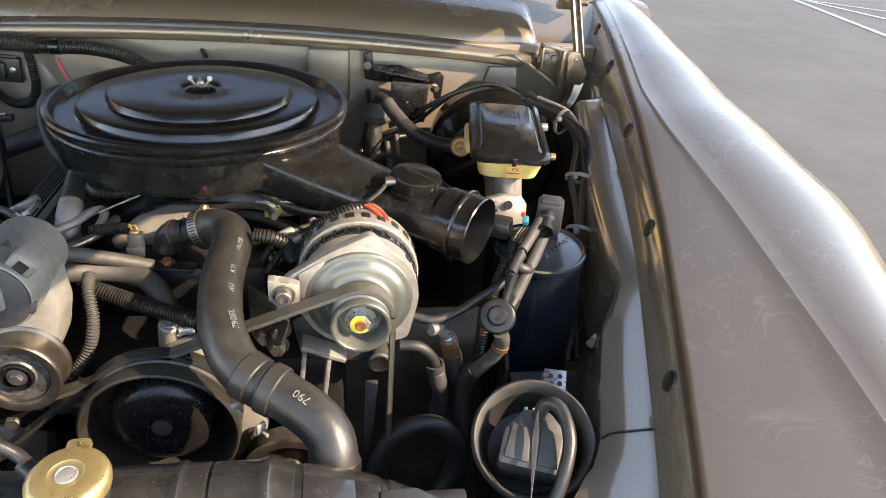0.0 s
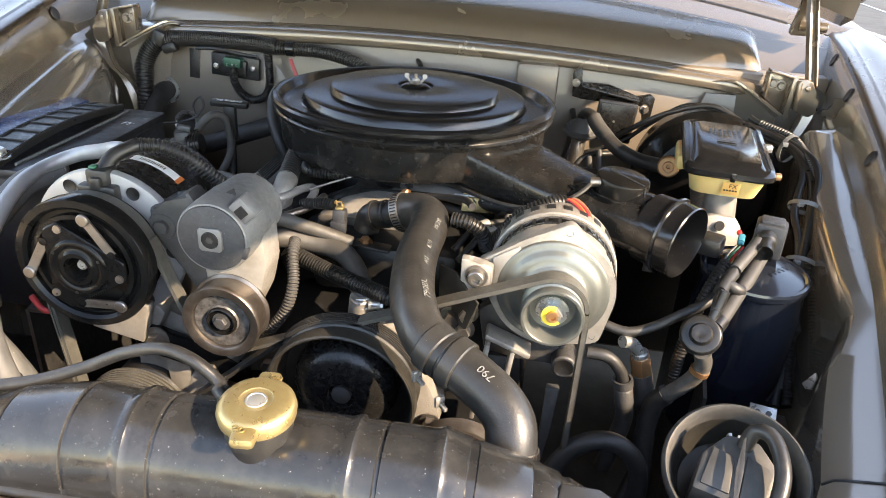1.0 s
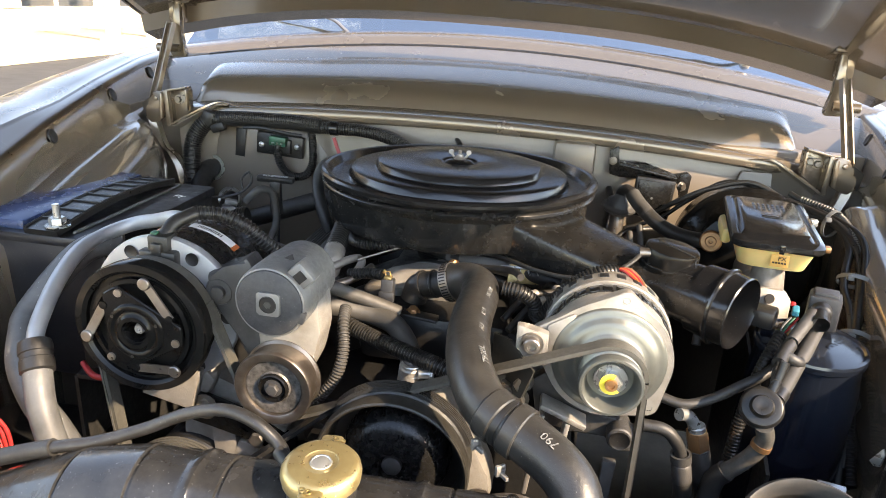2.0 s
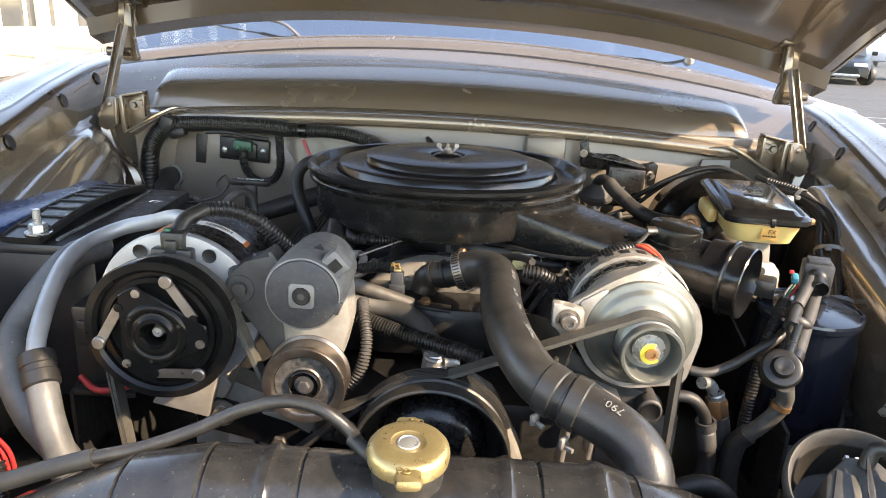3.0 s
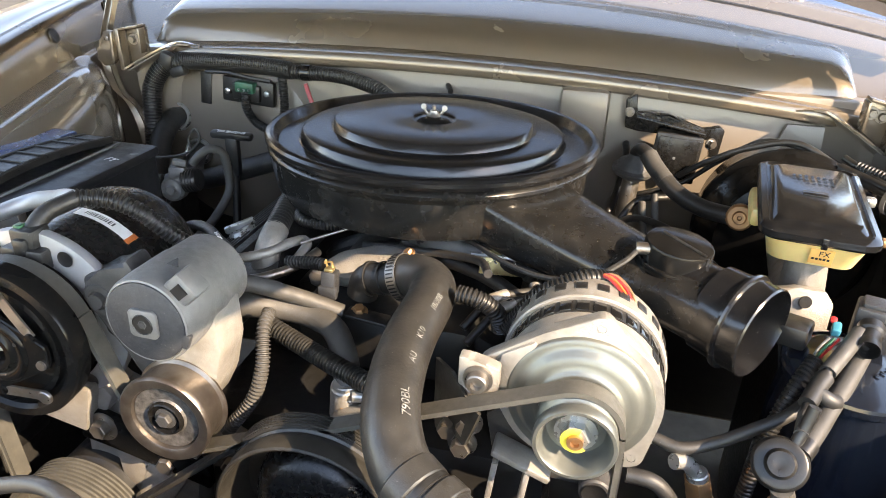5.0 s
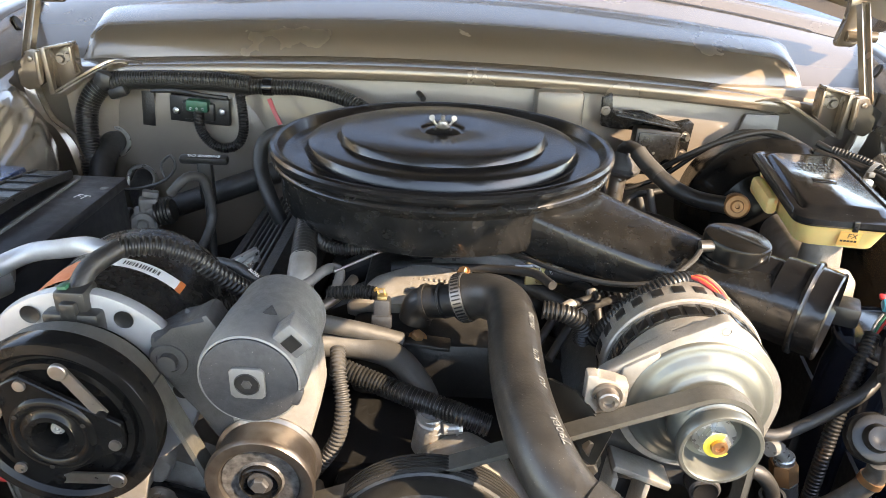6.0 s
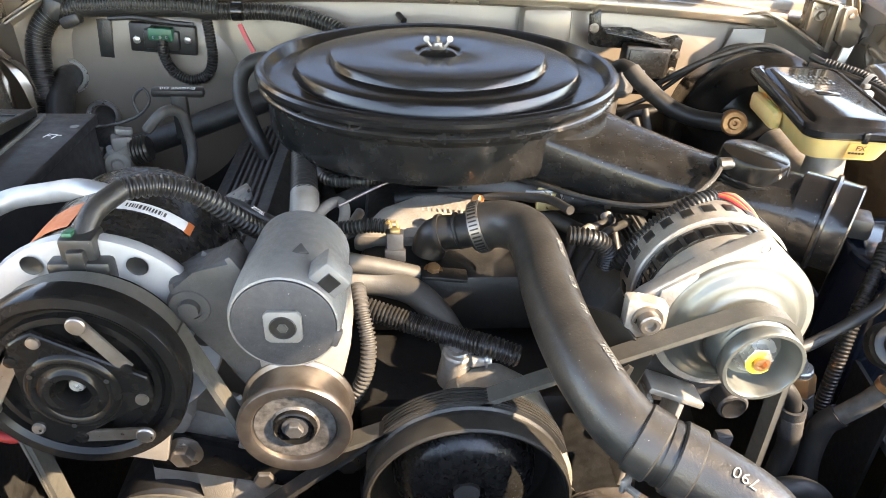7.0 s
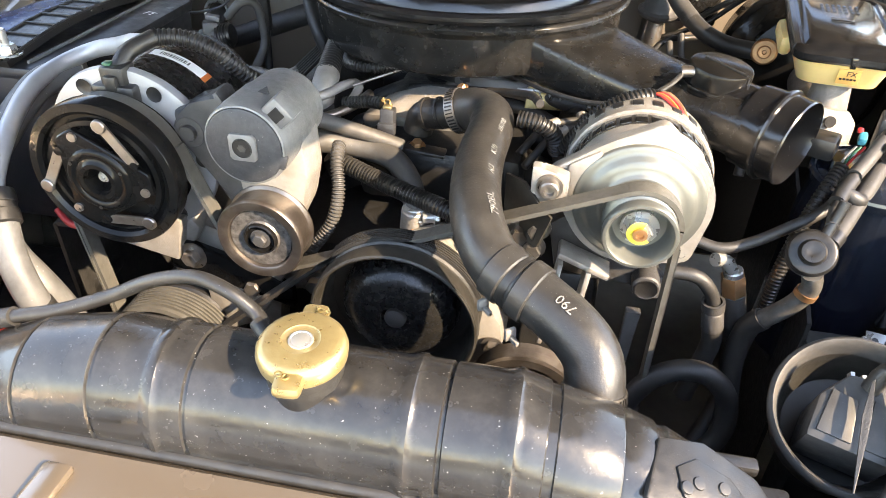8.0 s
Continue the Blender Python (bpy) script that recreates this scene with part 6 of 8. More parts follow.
# ---- brake side ----
def brake_cylinder():
    rz = -8.0
    c = Vector((0.437, 0.988, 0.0))
    t = thing("brake_master_cylinder", (0.437, 0.95, 0.80), "yellowed brake fluid reservoir with a black lid on an alloy cylinder", "brake cylinder")
    m = Matrix.Translation((c.x, c.y, 0.016)) @ pose(0, 0, 0, 1.5, 0, rz)

    def rr(hw, hl, r, z, n=5):
        out = []
        for sx, sy, a0 in ((1, 1, 0), (-1, 1, 90), (-1, -1, 180), (1, -1, 270)):
            for k in range(n + 1):
                a = radians(a0 + 90 * k / n)
                out.append(m @ Vector((sx * (hw - r) + r * math.cos(a), sy * (hl - r) + r * math.sin(a), z)))
        return out

    def stack(levels):
        bm = B()
        rings = [[bm.verts.new(p) for p in rr(*lv)] for lv in levels]
        for p, q in zip(rings, rings[1:]):
            for i in range(len(p)):
                j = (i + 1) % len(p)
                bm.faces.new((p[i], p[j], q[j], q[i]))
        bm.faces.new(rings[0][::-1])
        bm.faces.new(rings[-1])
        return bm

    part("reservoir", stack([(0.034, 0.075, 0.014, 0.870), (0.040, 0.085, 0.016, 0.874), (0.046, 0.096, 0.016, 0.899), (0.048, 0.099, 0.016, 0.905)]), M_RESERVOIR, t, "yellowed translucent plastic tank")
    lid = part("lid", stack([(0.052, 0.103, 0.017, 0.902), (0.0545, 0.106, 0.018, 0.905), (0.0545, 0.106, 0.018, 0.911), (0.052, 0.103, 0.017, 0.9145), (0.047, 0.098, 0.014, 0.9155), (0.045, 0.096, 0.013, 0.9135),
                             (0.0425, 0.092, 0.012, 0.9135), (0.0395, 0.087, 0.012, 0.9175), (0.0375, 0.084, 0.012, 0.9185)]), M_LID, t, "glossy black moulded lid")
    for r in range(3):
        for k in range(7):
            p = m @ Vector((-0.018 + 0.0062 * k, 0.050 - 0.011 * r, 0.9187))
            part("moulded_mark", bx(B(), p, (0.0034, 0.005, 0.0003), rz=rz), M_LID, lid)
    part("moulded_frame", bx(B(), m @ Vector((0.0, -0.005, 0.9188)), (0.024, 0.014, 0.001), rz=rz, bev=0.0003), M_LID, lid)
    part("tab", bx(B(), m @ Vector((0.004, -0.1065, 0.907)), (0.006, 0.004, 0.012), rz=rz, bev=0.0012), M_LID, lid)
    part("side_clip", bx(B(), m @ Vector((0.057, -0.075, 0.905)), (0.012, 0.010, 0.008), rz=rz, bev=0.002), M_COPPER, lid)
    part("side_clip", bx(B(), m @ Vector((0.057, 0.02, 0.910)), (0.010, 0.010, 0.010), rz=rz, bev=0.002), M_ZINC, lid)
    lb = part("label", bx(B(), m @ Vector((0.006, -0.0945, 0.888)), (0.021, 0.0012, 0.017), rz=rz, rx=13, bev=0.0003), M_YELLOWLBL, t, "yellow paper label with printed marks")
    face = m.to_3x3() @ Vector((0, -0.97, -0.22))
    up = m.to_3x3() @ Vector((0, -0.22, 0.97))
    words("label_print", "FX", 0.0085, m @ Vector((0.008, -0.0964, 0.8915)), face, up, M_DARK, lb, 0.0001)
    for r in range(2):
        for k in range(5):
            part("label_bar", bx(B(), m @ Vector((-0.001 + 0.0034 * k, -0.0946 + 0.0011 * r, 0.8855 - 0.0036 * r)), (0.0024, 0.0006, 0.0022), rz=rz, rx=13), M_DARK, lb)
    part("frame_arm", bx(B(), m @ Vector((-0.052, 0.02, 0.886)), (0.014, 0.08, 0.022), rz=rz, bev=0.006), M_RESERVOIR, t)
    bm = B()
    cyl(bm, (0.432, 0.925, 0.888), (0.434, 0.925, 0.828), 0.019, 0.024, seg=28)
    cyl(bm, (0.428, 0.885, 0.826), (0.452, 1.07, 0.826), 0.026, seg=28)
    slab(bm, [(-0.034, 0.012), (-0.010, 0.015), (0.016, 0.014), (0.026, 0.0), (0.022, -0.034), (0.0, -0.042), (-0.024, -0.026)], (0.1, -1, 0.3), (0.428, 0.884, 0.845), 0.018, 0.004)
    bd = part("cylinder", bm, M_CAST, t, "pale alloy cylinder casting")
    part("port", lathe(B(), (0.425, 0.872, 0.850), (0.1, -1, 0.3), [(0, 0.0065), (0.001, 0.0062), (0.001, 0)], 16), M_DARK, bd)
    part("port_nut", lathe(B(), (0.402, 0.872, 0.846), (-0.4, -1, 0.3), [(0, 0.011), (0.012, 0.011), (0.013, 0.008), (0.014, 0)], 6), M_STEEL, bd)


brake_cylinder()


def brake_booster():
    c = (0.450, 1.062, 0.820)
    ax = (-0.08, -1, 0.05)
    t = thing("brake_booster", (0.455, 1.2, 0.72), "round black brake servo against the firewall", "brake servo")
    part("shell", lathe(B(), c, ax, [(-0.20, 0.05), (-0.165, 0.095), (-0.14, 0.108), (-0.075, 0.110), (-0.072, 0.115), (-0.062, 0.115), (-0.058, 0.110), (-0.045, 0.106), (-0.015, 0.088), (-0.006, 0.06), (0.0, 0.04), (0.002, 0)], 64), M_CLUTCH, t)
    part("check_valve", lathe(B(), (0.385, 1.058, 0.861), (-0.2, -1, 0.2), [(-0.012, 0.016), (0.002, 0.0165), (0.004, 0.014), (0.004, 0.0085), (0.007, 0.007), (0.007, 0.003), (0.004, 0.002), (0.004, 0)], 28), M_COPPER, t, "amber-brown check valve")
    pts = [(0.272, 1.152, 0.900), (0.281, 1.138, 0.890), (0.297, 1.118, 0.877), (0.318, 1.103, 0.864), (0.345, 1.086, 0.857), (0.378, 1.066, 0.858)]
    h = part("vacuum_hose", tube(B(), pts, 0.0115, 18), M_HOSE, t)
    part("dusty_end", tube(B(), pts[:3], 0.0119, 18), M_DUSTYHOSE, h)


brake_booster()


def relay_bracket():
    t = thing("pressure_sensor", (0.31, 1.26, 0.87), "black sensor box on a stepped black bracket at the firewall", "sensor")
    bm = B()
    slab(bm, [(-0.075, 0.030), (-0.060, 0.038), (-0.058, 0.010), (-0.01, 0.012), (0.04, -0.006), (0.062, 0.002), (0.070, -0.004), (0.066, -0.058), (0.056, -0.060), (0.052, -0.018), (-0.055, -0.016), (-0.072, -0.012)], F, (0.311, 1.268, 0.918), 0.012, 0.0015)
    bx(bm, (0.302, 1.248, 0.922), (0.10, 0.036, 0.004), ry=10, bev=0.0012)
    br = part("bracket", bm, M_DRUM, t, "stepped black steel bracket")
    for k, x in enumerate((0.262, 0.285, 0.293, 0.301, 0.33)):
        part("hole", lathe(B(), (x, 1.2475, 0.9335 - 0.0018 * k * 2 - 0.002), (0.15, -0.3, 1), [(0, 0.0026), (0.0006, 0.0026), (0.0006, 0)], 10), M_ZINC, br)
    box = part("box", bx(bx(B(), (0.314, 1.238, 0.879), (0.060, 0.040, 0.064), ry=4, bev=0.005), (0.314, 1.220, 0.879), (0.066, 0.006, 0.070), ry=4, bev=0.003), M_LOOM, t)
    part("rim", bx(B(), (0.314, 1.2165, 0.879), (0.057, 0.003, 0.061), ry=4, bev=0.0014), M_DRUM, box)
    part("mark", lathe(B(), (0.312, 1.2150, 0.880), F, [(0, 0.0022), (0.0008, 0.002), (0.001, 0)], 12), M_ZINC, box)
    for z in (0.900, 0.872):
        bm = B()
        hexbolt(bm, (0.361, 1.238, z), (0.5, -1, 0), 0.006, 0.008)
        part("bolt", bm, M_STEEL, br)
    bm = B()
    hexbolt(bm, (0.243, 1.261, 0.930), F, 0.005, 0.004)
    part("bolt", bm, M_STEEL, br)


relay_bracket()


def egr_valve():
    t = thing("egr_valve", (0.255, 1.18, 0.82), "grey round vacuum valve behind the snorkel", "valve")
    part("diaphragm", lathe(B(), (0.256, 1.178, 0.868), (0.05, -0.15, 1), [(-0.012, 0.012), (-0.004, 0.026), (0.0, 0.0295), (0.004, 0.0295), (0.007, 0.024), (0.013, 0.022), (0.020, 0.012), (0.028, 0.008), (0.028, 0)], 36), M_CASTGREY, t)
    part("stem", cyl(B(), (0.256, 1.178, 0.86), (0.252, 1.17, 0.80), 0.012, seg=16), M_STEEL, t)
    part("elbow", tube(B(), [(0.256, 1.176, 0.894), (0.262, 1.164, 0.904), (0.275, 1.150, 0.900)], 0.009, 12), M_PLASTIC, t)
    for k, pts in enumerate(([(0.285, 1.11, 0.86), (0.29, 1.09, 0.83), (0.30, 1.05, 0.79)], [(0.27, 1.10, 0.85), (0.275, 1.06, 0.82), (0.28, 1.0, 0.79)])):
        part("lead", tube(B(), pts, 0.005, 10), M_DUSTYHOSE, t)


egr_valve()


def charcoal_canister():
    t = thing("charcoal_canister", (0.46, 0.775, 0.62), "dark navy plastic charcoal canister", "canister")
    c = (0.448, 0.776, 0.842)
    up = (0, -0.04, 1)
    part("body", lathe(B(), c, up, [(-0.22, 0), (-0.22, 0.062), (-0.05, 0.060), (-0.018, 0.056), (-0.014, 0.0565), (-0.011, 0.0595), (-0.005, 0.0600), (-0.002, 0.0590), (-0.0012, 0.0560), (-0.0030, 0.0535), (-0.0022, 0.050), (0.001, 0)], 64), M_BLUEBLACK, t, smooth=18)
    for k in range(5):
        part("moulded_mark", bx(B(), (0.462 + 0.0062 * k, 0.765 + 0.006 * k, 0.8430), (0.0034, 0.005, 0.0006), rz=45, bev=0.0003), M_BLUEBLACK, t)
    part("foot", bx(B(), (0.45, 0.79, 0.635), (0.10, 0.10, 0.06), bev=0.01), M_DARK, t)


charcoal_canister()


def purge_solenoid():
    t = thing("purge_solenoid", (0.462, 0.808, 0.85), "grey-black solenoid box with a teal and red plug", "solenoid")
    part("box", bx(bx(B(), (0.466, 0.812, 0.866), (0.034, 0.030, 0.040), rz=-18, bev=0.003), (0.466, 0.812, 0.887), (0.026, 0.022, 0.006), rz=-18, bev=0.002), M_SLATE, t)
    part("nozzle", lathe(B(), (0.456, 0.790, 0.872), (-0.3, -1, -0.15), [(-0.004, 0.011), (0.006, 0.0112), (0.008, 0.009), (0.02, 0.0085), (0.022, 0.0095), (0.030, 0.009)], 24), M_PLASTIC, t)
    pg = part("plug", bx(B(), (0.426, 0.782, 0.873), (0.0075, 0.012, 0.009), rz=-15, rx=20, bev=0.002), M_TEAL, t, "teal plastic plug")
    part("red_lock", bx(B(), (0.424, 0.788, 0.8785), (0.006, 0.007, 0.004), rz=-15, rx=20, bev=0.002), M_RED, pg)
    for dx, m in ((-0.004, M_WHITE), (0.0, M_GREEN), (0.004, M_RED)):
        part("wire", tube(B(), [(0.424 + dx, 0.774, 0.868), (0.415 + dx, 0.768, 0.858), (0.409 + dx * 0.4, 0.762, 0.848)], 0.0013, 6), m, pg)
    part("black_plug", bx(B(), (0.400, 0.80, 0.855), (0.026, 0.030, 0.022), rz=-25, bev=0.004), M_PLASTIC, t)
    pts = [(0.411, 0.765, 0.850), (0.397, 0.748, 0.832), (0.386, 0.737, 0.806), (0.377, 0.727, 0.773), (0.371, 0.719, 0.735), (0.368, 0.715, 0.690)]
    part("conduit", loom(B(), pts, 0.0072, 0.004, 0.0011), M_LOOM, t, "black corrugated conduit")


purge_solenoid()


def vent_valve():
    c = Vector((0.373, 0.664, 0.812))
    ax = Vector((-0.22, -0.78, 0.62)).normalized()
    t = thing("vapour_valve", c, "round black vapour valve between two hoses", "valve")
    part("body", lathe(B(), c, ax, [(-0.022, 0), (-0.022, 0.016), (-0.018, 0.0212), (-0.004, 0.0216), (-0.002, 0.0200), (0.001, 0.0196), (0.002, 0.0180), (0.0016, 0.0120), (0.007, 0.0108), (0.009, 0.0096), (0.0094, 0.005), (0.009, 0.004), (0.009, 0)], 48), M_LOOM, t)
    part("spout", tube(B(), [c + Vector((0.010, 0.012, 0.010)), c + Vector((0.016, 0.018, 0.026)), c + Vector((0.020, 0.022, 0.042))], 0.0050, 12), M_PLASTIC, t)
    thin = [(0.386, 0.678, 0.832), (0.392, 0.698, 0.838), (0.401, 0.721, 0.845), (0.415, 0.742, 0.853), (0.432, 0.764, 0.864), (0.446, 0.784, 0.872)]
    th = part("thin_hose", tube(B(), thin, 0.0046, 12), M_RUBBER, t)
    part("grey_sleeve", tube(B(), thin[0:2], 0.0056, 12), M_DUSTYHOSE, th, "dusty grey sleeve")
    part("grey_sleeve", tube(B(), thin[3:6], 0.0070, 14), M_DUSTYHOSE, th, "dusty grey sleeve")
    part("rubber_tee", tube(tube(B(), [(0.394, 0.706, 0.842), (0.404, 0.724, 0.847), (0.412, 0.736, 0.851)], 0.0074, 12), [(0.402, 0.722, 0.846), (0.412, 0.716, 0.842), (0.420, 0.722, 0.838)], 0.0068, 12), M_RUBBER, th)
    thick = [(0.394, 0.682, 0.820), (0.404, 0.698, 0.825), (0.418, 0.722, 0.833), (0.434, 0.748, 0.843), (0.452, 0.780, 0.855)]
    tk = part("thick_hose", tube(B(), thick, 0.0080, 16), M_DUSTYHOSE, t)
    part("collar", tube(B(), [(0.388, 0.674, 0.816), (0.395, 0.684, 0.820)], 0.0092, 16), M_PLASTIC, tk)
    lo = [c + Vector((0.004, -0.006, -0.018)), (0.383, 0.664, 0.774), (0.376, 0.668, 0.752), (0.363, 0.672, 0.732), (0.350, 0.676, 0.716)]
    h = part("lower_hose", tube(B(), lo, 0.0090, 16), M_SPECKLE, t, "stained pale hose end")
    part("spring_band", lathe(B(), (0.3815, 0.6655, 0.766), (-0.2, 0.1, -1), [(-0.003, 0.0092), (-0.003, 0.0104), (0.003, 0.0104), (0.003, 0.0092)], 24), M_COPPER, h)
    part("black_hose", tube(B(), [(0.356, 0.674, 0.724), (0.346, 0.678, 0.705), (0.342, 0.672, 0.66), (0.345, 0.65, 0.60), (0.33, 0.62, 0.54)], 0.0112, 16), M_RUBBER, t)


vent_valve()


def cable_run(name, pts, r, material, label, category="cable", corr=False, group=""):
    t = thing(name, pts[0], label, category, group)
    part("sheath", loom(B(), pts, r, 0.0037, 0.0016) if corr else tube(B(), pts, r, 12), material, t)
    return t


cable_run("cable", [(0.275, 0.70, 0.79), (0.305, 0.694, 0.786), (0.335, 0.702, 0.793), (0.362, 0.704, 0.812), (0.385, 0.712, 0.824), (0.408, 0.730, 0.838)], 0.0056, M_RUBBER, "black cable looping from the alternator to the solenoid")


def oil_lines():
    t = thing("cooler_line", (0.33, 0.70, 0.66), "steel and rubber cooler lines with a copper-coloured hex fitting", "pipe")
    bm = lathe(B(), (0.325, 0.701, 0.752), (0.25, 0.0, -1), [(0, 0), (0, 0.0115), (0.002, 0.0125), (0.022, 0.0125), (0.024, 0.0115), (0.024, 0)], 6)
    part("hex_fitting", bm, M_COPPER, t, "copper-coloured hex fitting")
    part("neck", tube(B(), [(0.300, 0.685, 0.778), (0.313, 0.694, 0.772), (0.325, 0.701, 0.752)], 0.0068, 14), M_ZINC, t)
    part("collar", cyl(B(), (0.3235, 0.70, 0.759), (0.326, 0.701, 0.750), 0.0095, seg=20), M_ZINC, t)
    part("crimp", cyl(B(), (0.3305, 0.7015, 0.731), (0.3415, 0.702, 0.690), 0.0120, seg=20), M_CASTGREY, t)
    part("hose", tube(B(), [(0.340, 0.702, 0.694), (0.348, 0.70, 0.66), (0.345, 0.68, 0.60), (0.30, 0.62, 0.52)], 0.0112, 14), M_RUBBER, t)
    b = thing("cooler_line", (0.30, 0.68, 0.66), "dark steel cooler line with a crimped collar", "pipe")
    part("pipe", tube(B(), [(0.262, 0.668, 0.770), (0.285, 0.667, 0.768), (0.300, 0.668, 0.752), (0.307, 0.671, 0.735)], 0.0068, 14), M_RUBBER, b)
    part("collar", lathe(B(), (0.3055, 0.670, 0.740), (0.2, 0.05, -1), [(0, 0.0085), (0.0, 0.0112), (0.010, 0.0112), (0.012, 0.009), (0.014, 0.0105), (0.034, 0.0108), (0.036, 0.009)], 20), M_CASTGREY, b)
    part("hose", tube(B(), [(0.312, 0.672, 0.708), (0.315, 0.672, 0.68), (0.30, 0.66, 0.62)], 0.0100, 14), M_RUBBER, b)


oil_lines()

cable_run("coolant_hose", [(0.225, 0.60, 0.575), (0.236, 0.612, 0.640), (0.262, 0.618, 0.682), (0.298, 0.618, 0.694), (0.326, 0.614, 0.672), (0.330, 0.606, 0.630), (0.305, 0.596, 0.595), (0.262, 0.59, 0.578)], 0.0105, M_RUBBER, "black rubber hose curled low beside the engine", "hose")


def headlamp_bucket():
    c = Vector((0.384, 0.512, 0.769))
    ax = Vector((-0.149, -0.583, 1.0)).normalized()
    t = thing("vacuum_canister", (0.40, 0.56, 0.60), "round grey metal bucket with a grey plug inside", "canister")
    part("shell", lathe(B(), c, ax, [(-0.085, 0), (-0.085, 0.034), (-0.06, 0.050), (-0.02, 0.056), (-0.004, 0.0575), (0.0, 0.0565), (-0.003, 0.0550), (-0.02, 0.053), (-0.055, 0.045), (-0.060, 0.0)], 64), M_DISH, t)
    part("rim", lathe(B(), c, ax, [(-0.010, 0.0585), (-0.006, 0.0615), (0.001, 0.0622), (0.0045, 0.0605), (0.0058, 0.0588), (0.0045, 0.0572), (-0.004, 0.0540), (-0.012, 0.0520)], 72), M_BUCKET, t, "dull grey metal rim")
    part("inner_wall", lathe(B(), c, ax, [(-0.011, 0.0522), (-0.02, 0.0515), (-0.035, 0.048), (-0.05, 0.0430)], 56), M_DISH, t, "dull black inner wall")
    part("foot", bx(B(), (0.43, 0.62, 0.58), (0.06, 0.05, 0.22), bev=0.006), M_DARK, t)
    x, y, a = basis(ax)
    p = c - ax * 0.014
    k = part("plug", slab(B(), [(-0.034, -0.030), (0.026, -0.036), (0.032, 0.006), (0.014, 0.026), (-0.012, 0.026), (-0.030, 0.004)], ax, p, 0.060, 0.004), M_BUCKET, t, "grey plastic plug body")
    part("face", slab(B(), [(-0.028, -0.024), (-0.004, -0.027), (-0.004, 0.006), (-0.022, 0.010)], ax, p + ax * 0.0305, 0.003, 0.001), M_BUCKET, k)
    part("face", slab(B(), [(0.004, -0.028), (0.024, -0.030), (0.028, 0.002), (0.006, 0.010)], ax, p + ax * 0.0305, 0.003, 0.001), M_BUCKET, k)
    for s in (-0.004, 0.004):
        part("terminal", bx(B(), p + x * (s - 0.006) + y * 0.028 + ax * 0.020, (0.003, 0.003, 0.007), rx=30), M_ZINC, k)
    part("hose", tube(B(), [p + x * 0.002 + y * 0.018 + ax * 0.028, p + x * 0.008 + y * 0.030 + ax * 0.042, p + x * 0.022 + y * 0.024 + ax * 0.048, p + x * 0.032 - y * 0.005 + ax * 0.048, p + x * 0.028 - y * 0.04 + ax * 0.042, p + x * 0.018 - y * 0.075 + ax * 0.028], 0.0068, 14), M_HOSE, t)
    part("strap", slab(B(), [(0.001, 0.0), (-0.001, -0.003), (-0.0030, -0.030), (-0.0006, -0.085), (0.0006, -0.085), (0.0030, -0.030)], ax, p + y * 0.022 + ax * 0.042, 0.002, 0.0004), M_CASTGREY, t, "grey pointed plastic strap")
    tab = part("mounting_tab", bx(B(), (0.441, 0.626, 0.747), (0.026, 0.024, 0.0016), rx=28, rz=-14, bev=0.0006), M_ZINC, t, "small bright tab with two holes")
    part("tab_arm", bx(B(), (0.437, 0.632, 0.70), (0.02, 0.008, 0.10), bev=0.002), M_ZINC, t)
    for dx, dy in ((-0.005, 0.003), (0.006, 0.002), (0.004, -0.006), (-0.006, -0.006)):
        part("hole", lathe(B(), (0.441 + dx, 0.626 + dy, 0.748 + dy * 0.5), (0.05, -0.45, 0.88), [(0, 0.003), (0.0014, 0.003), (0.0014, 0)], 12), M_DARK, tab)


headlamp_bucket()


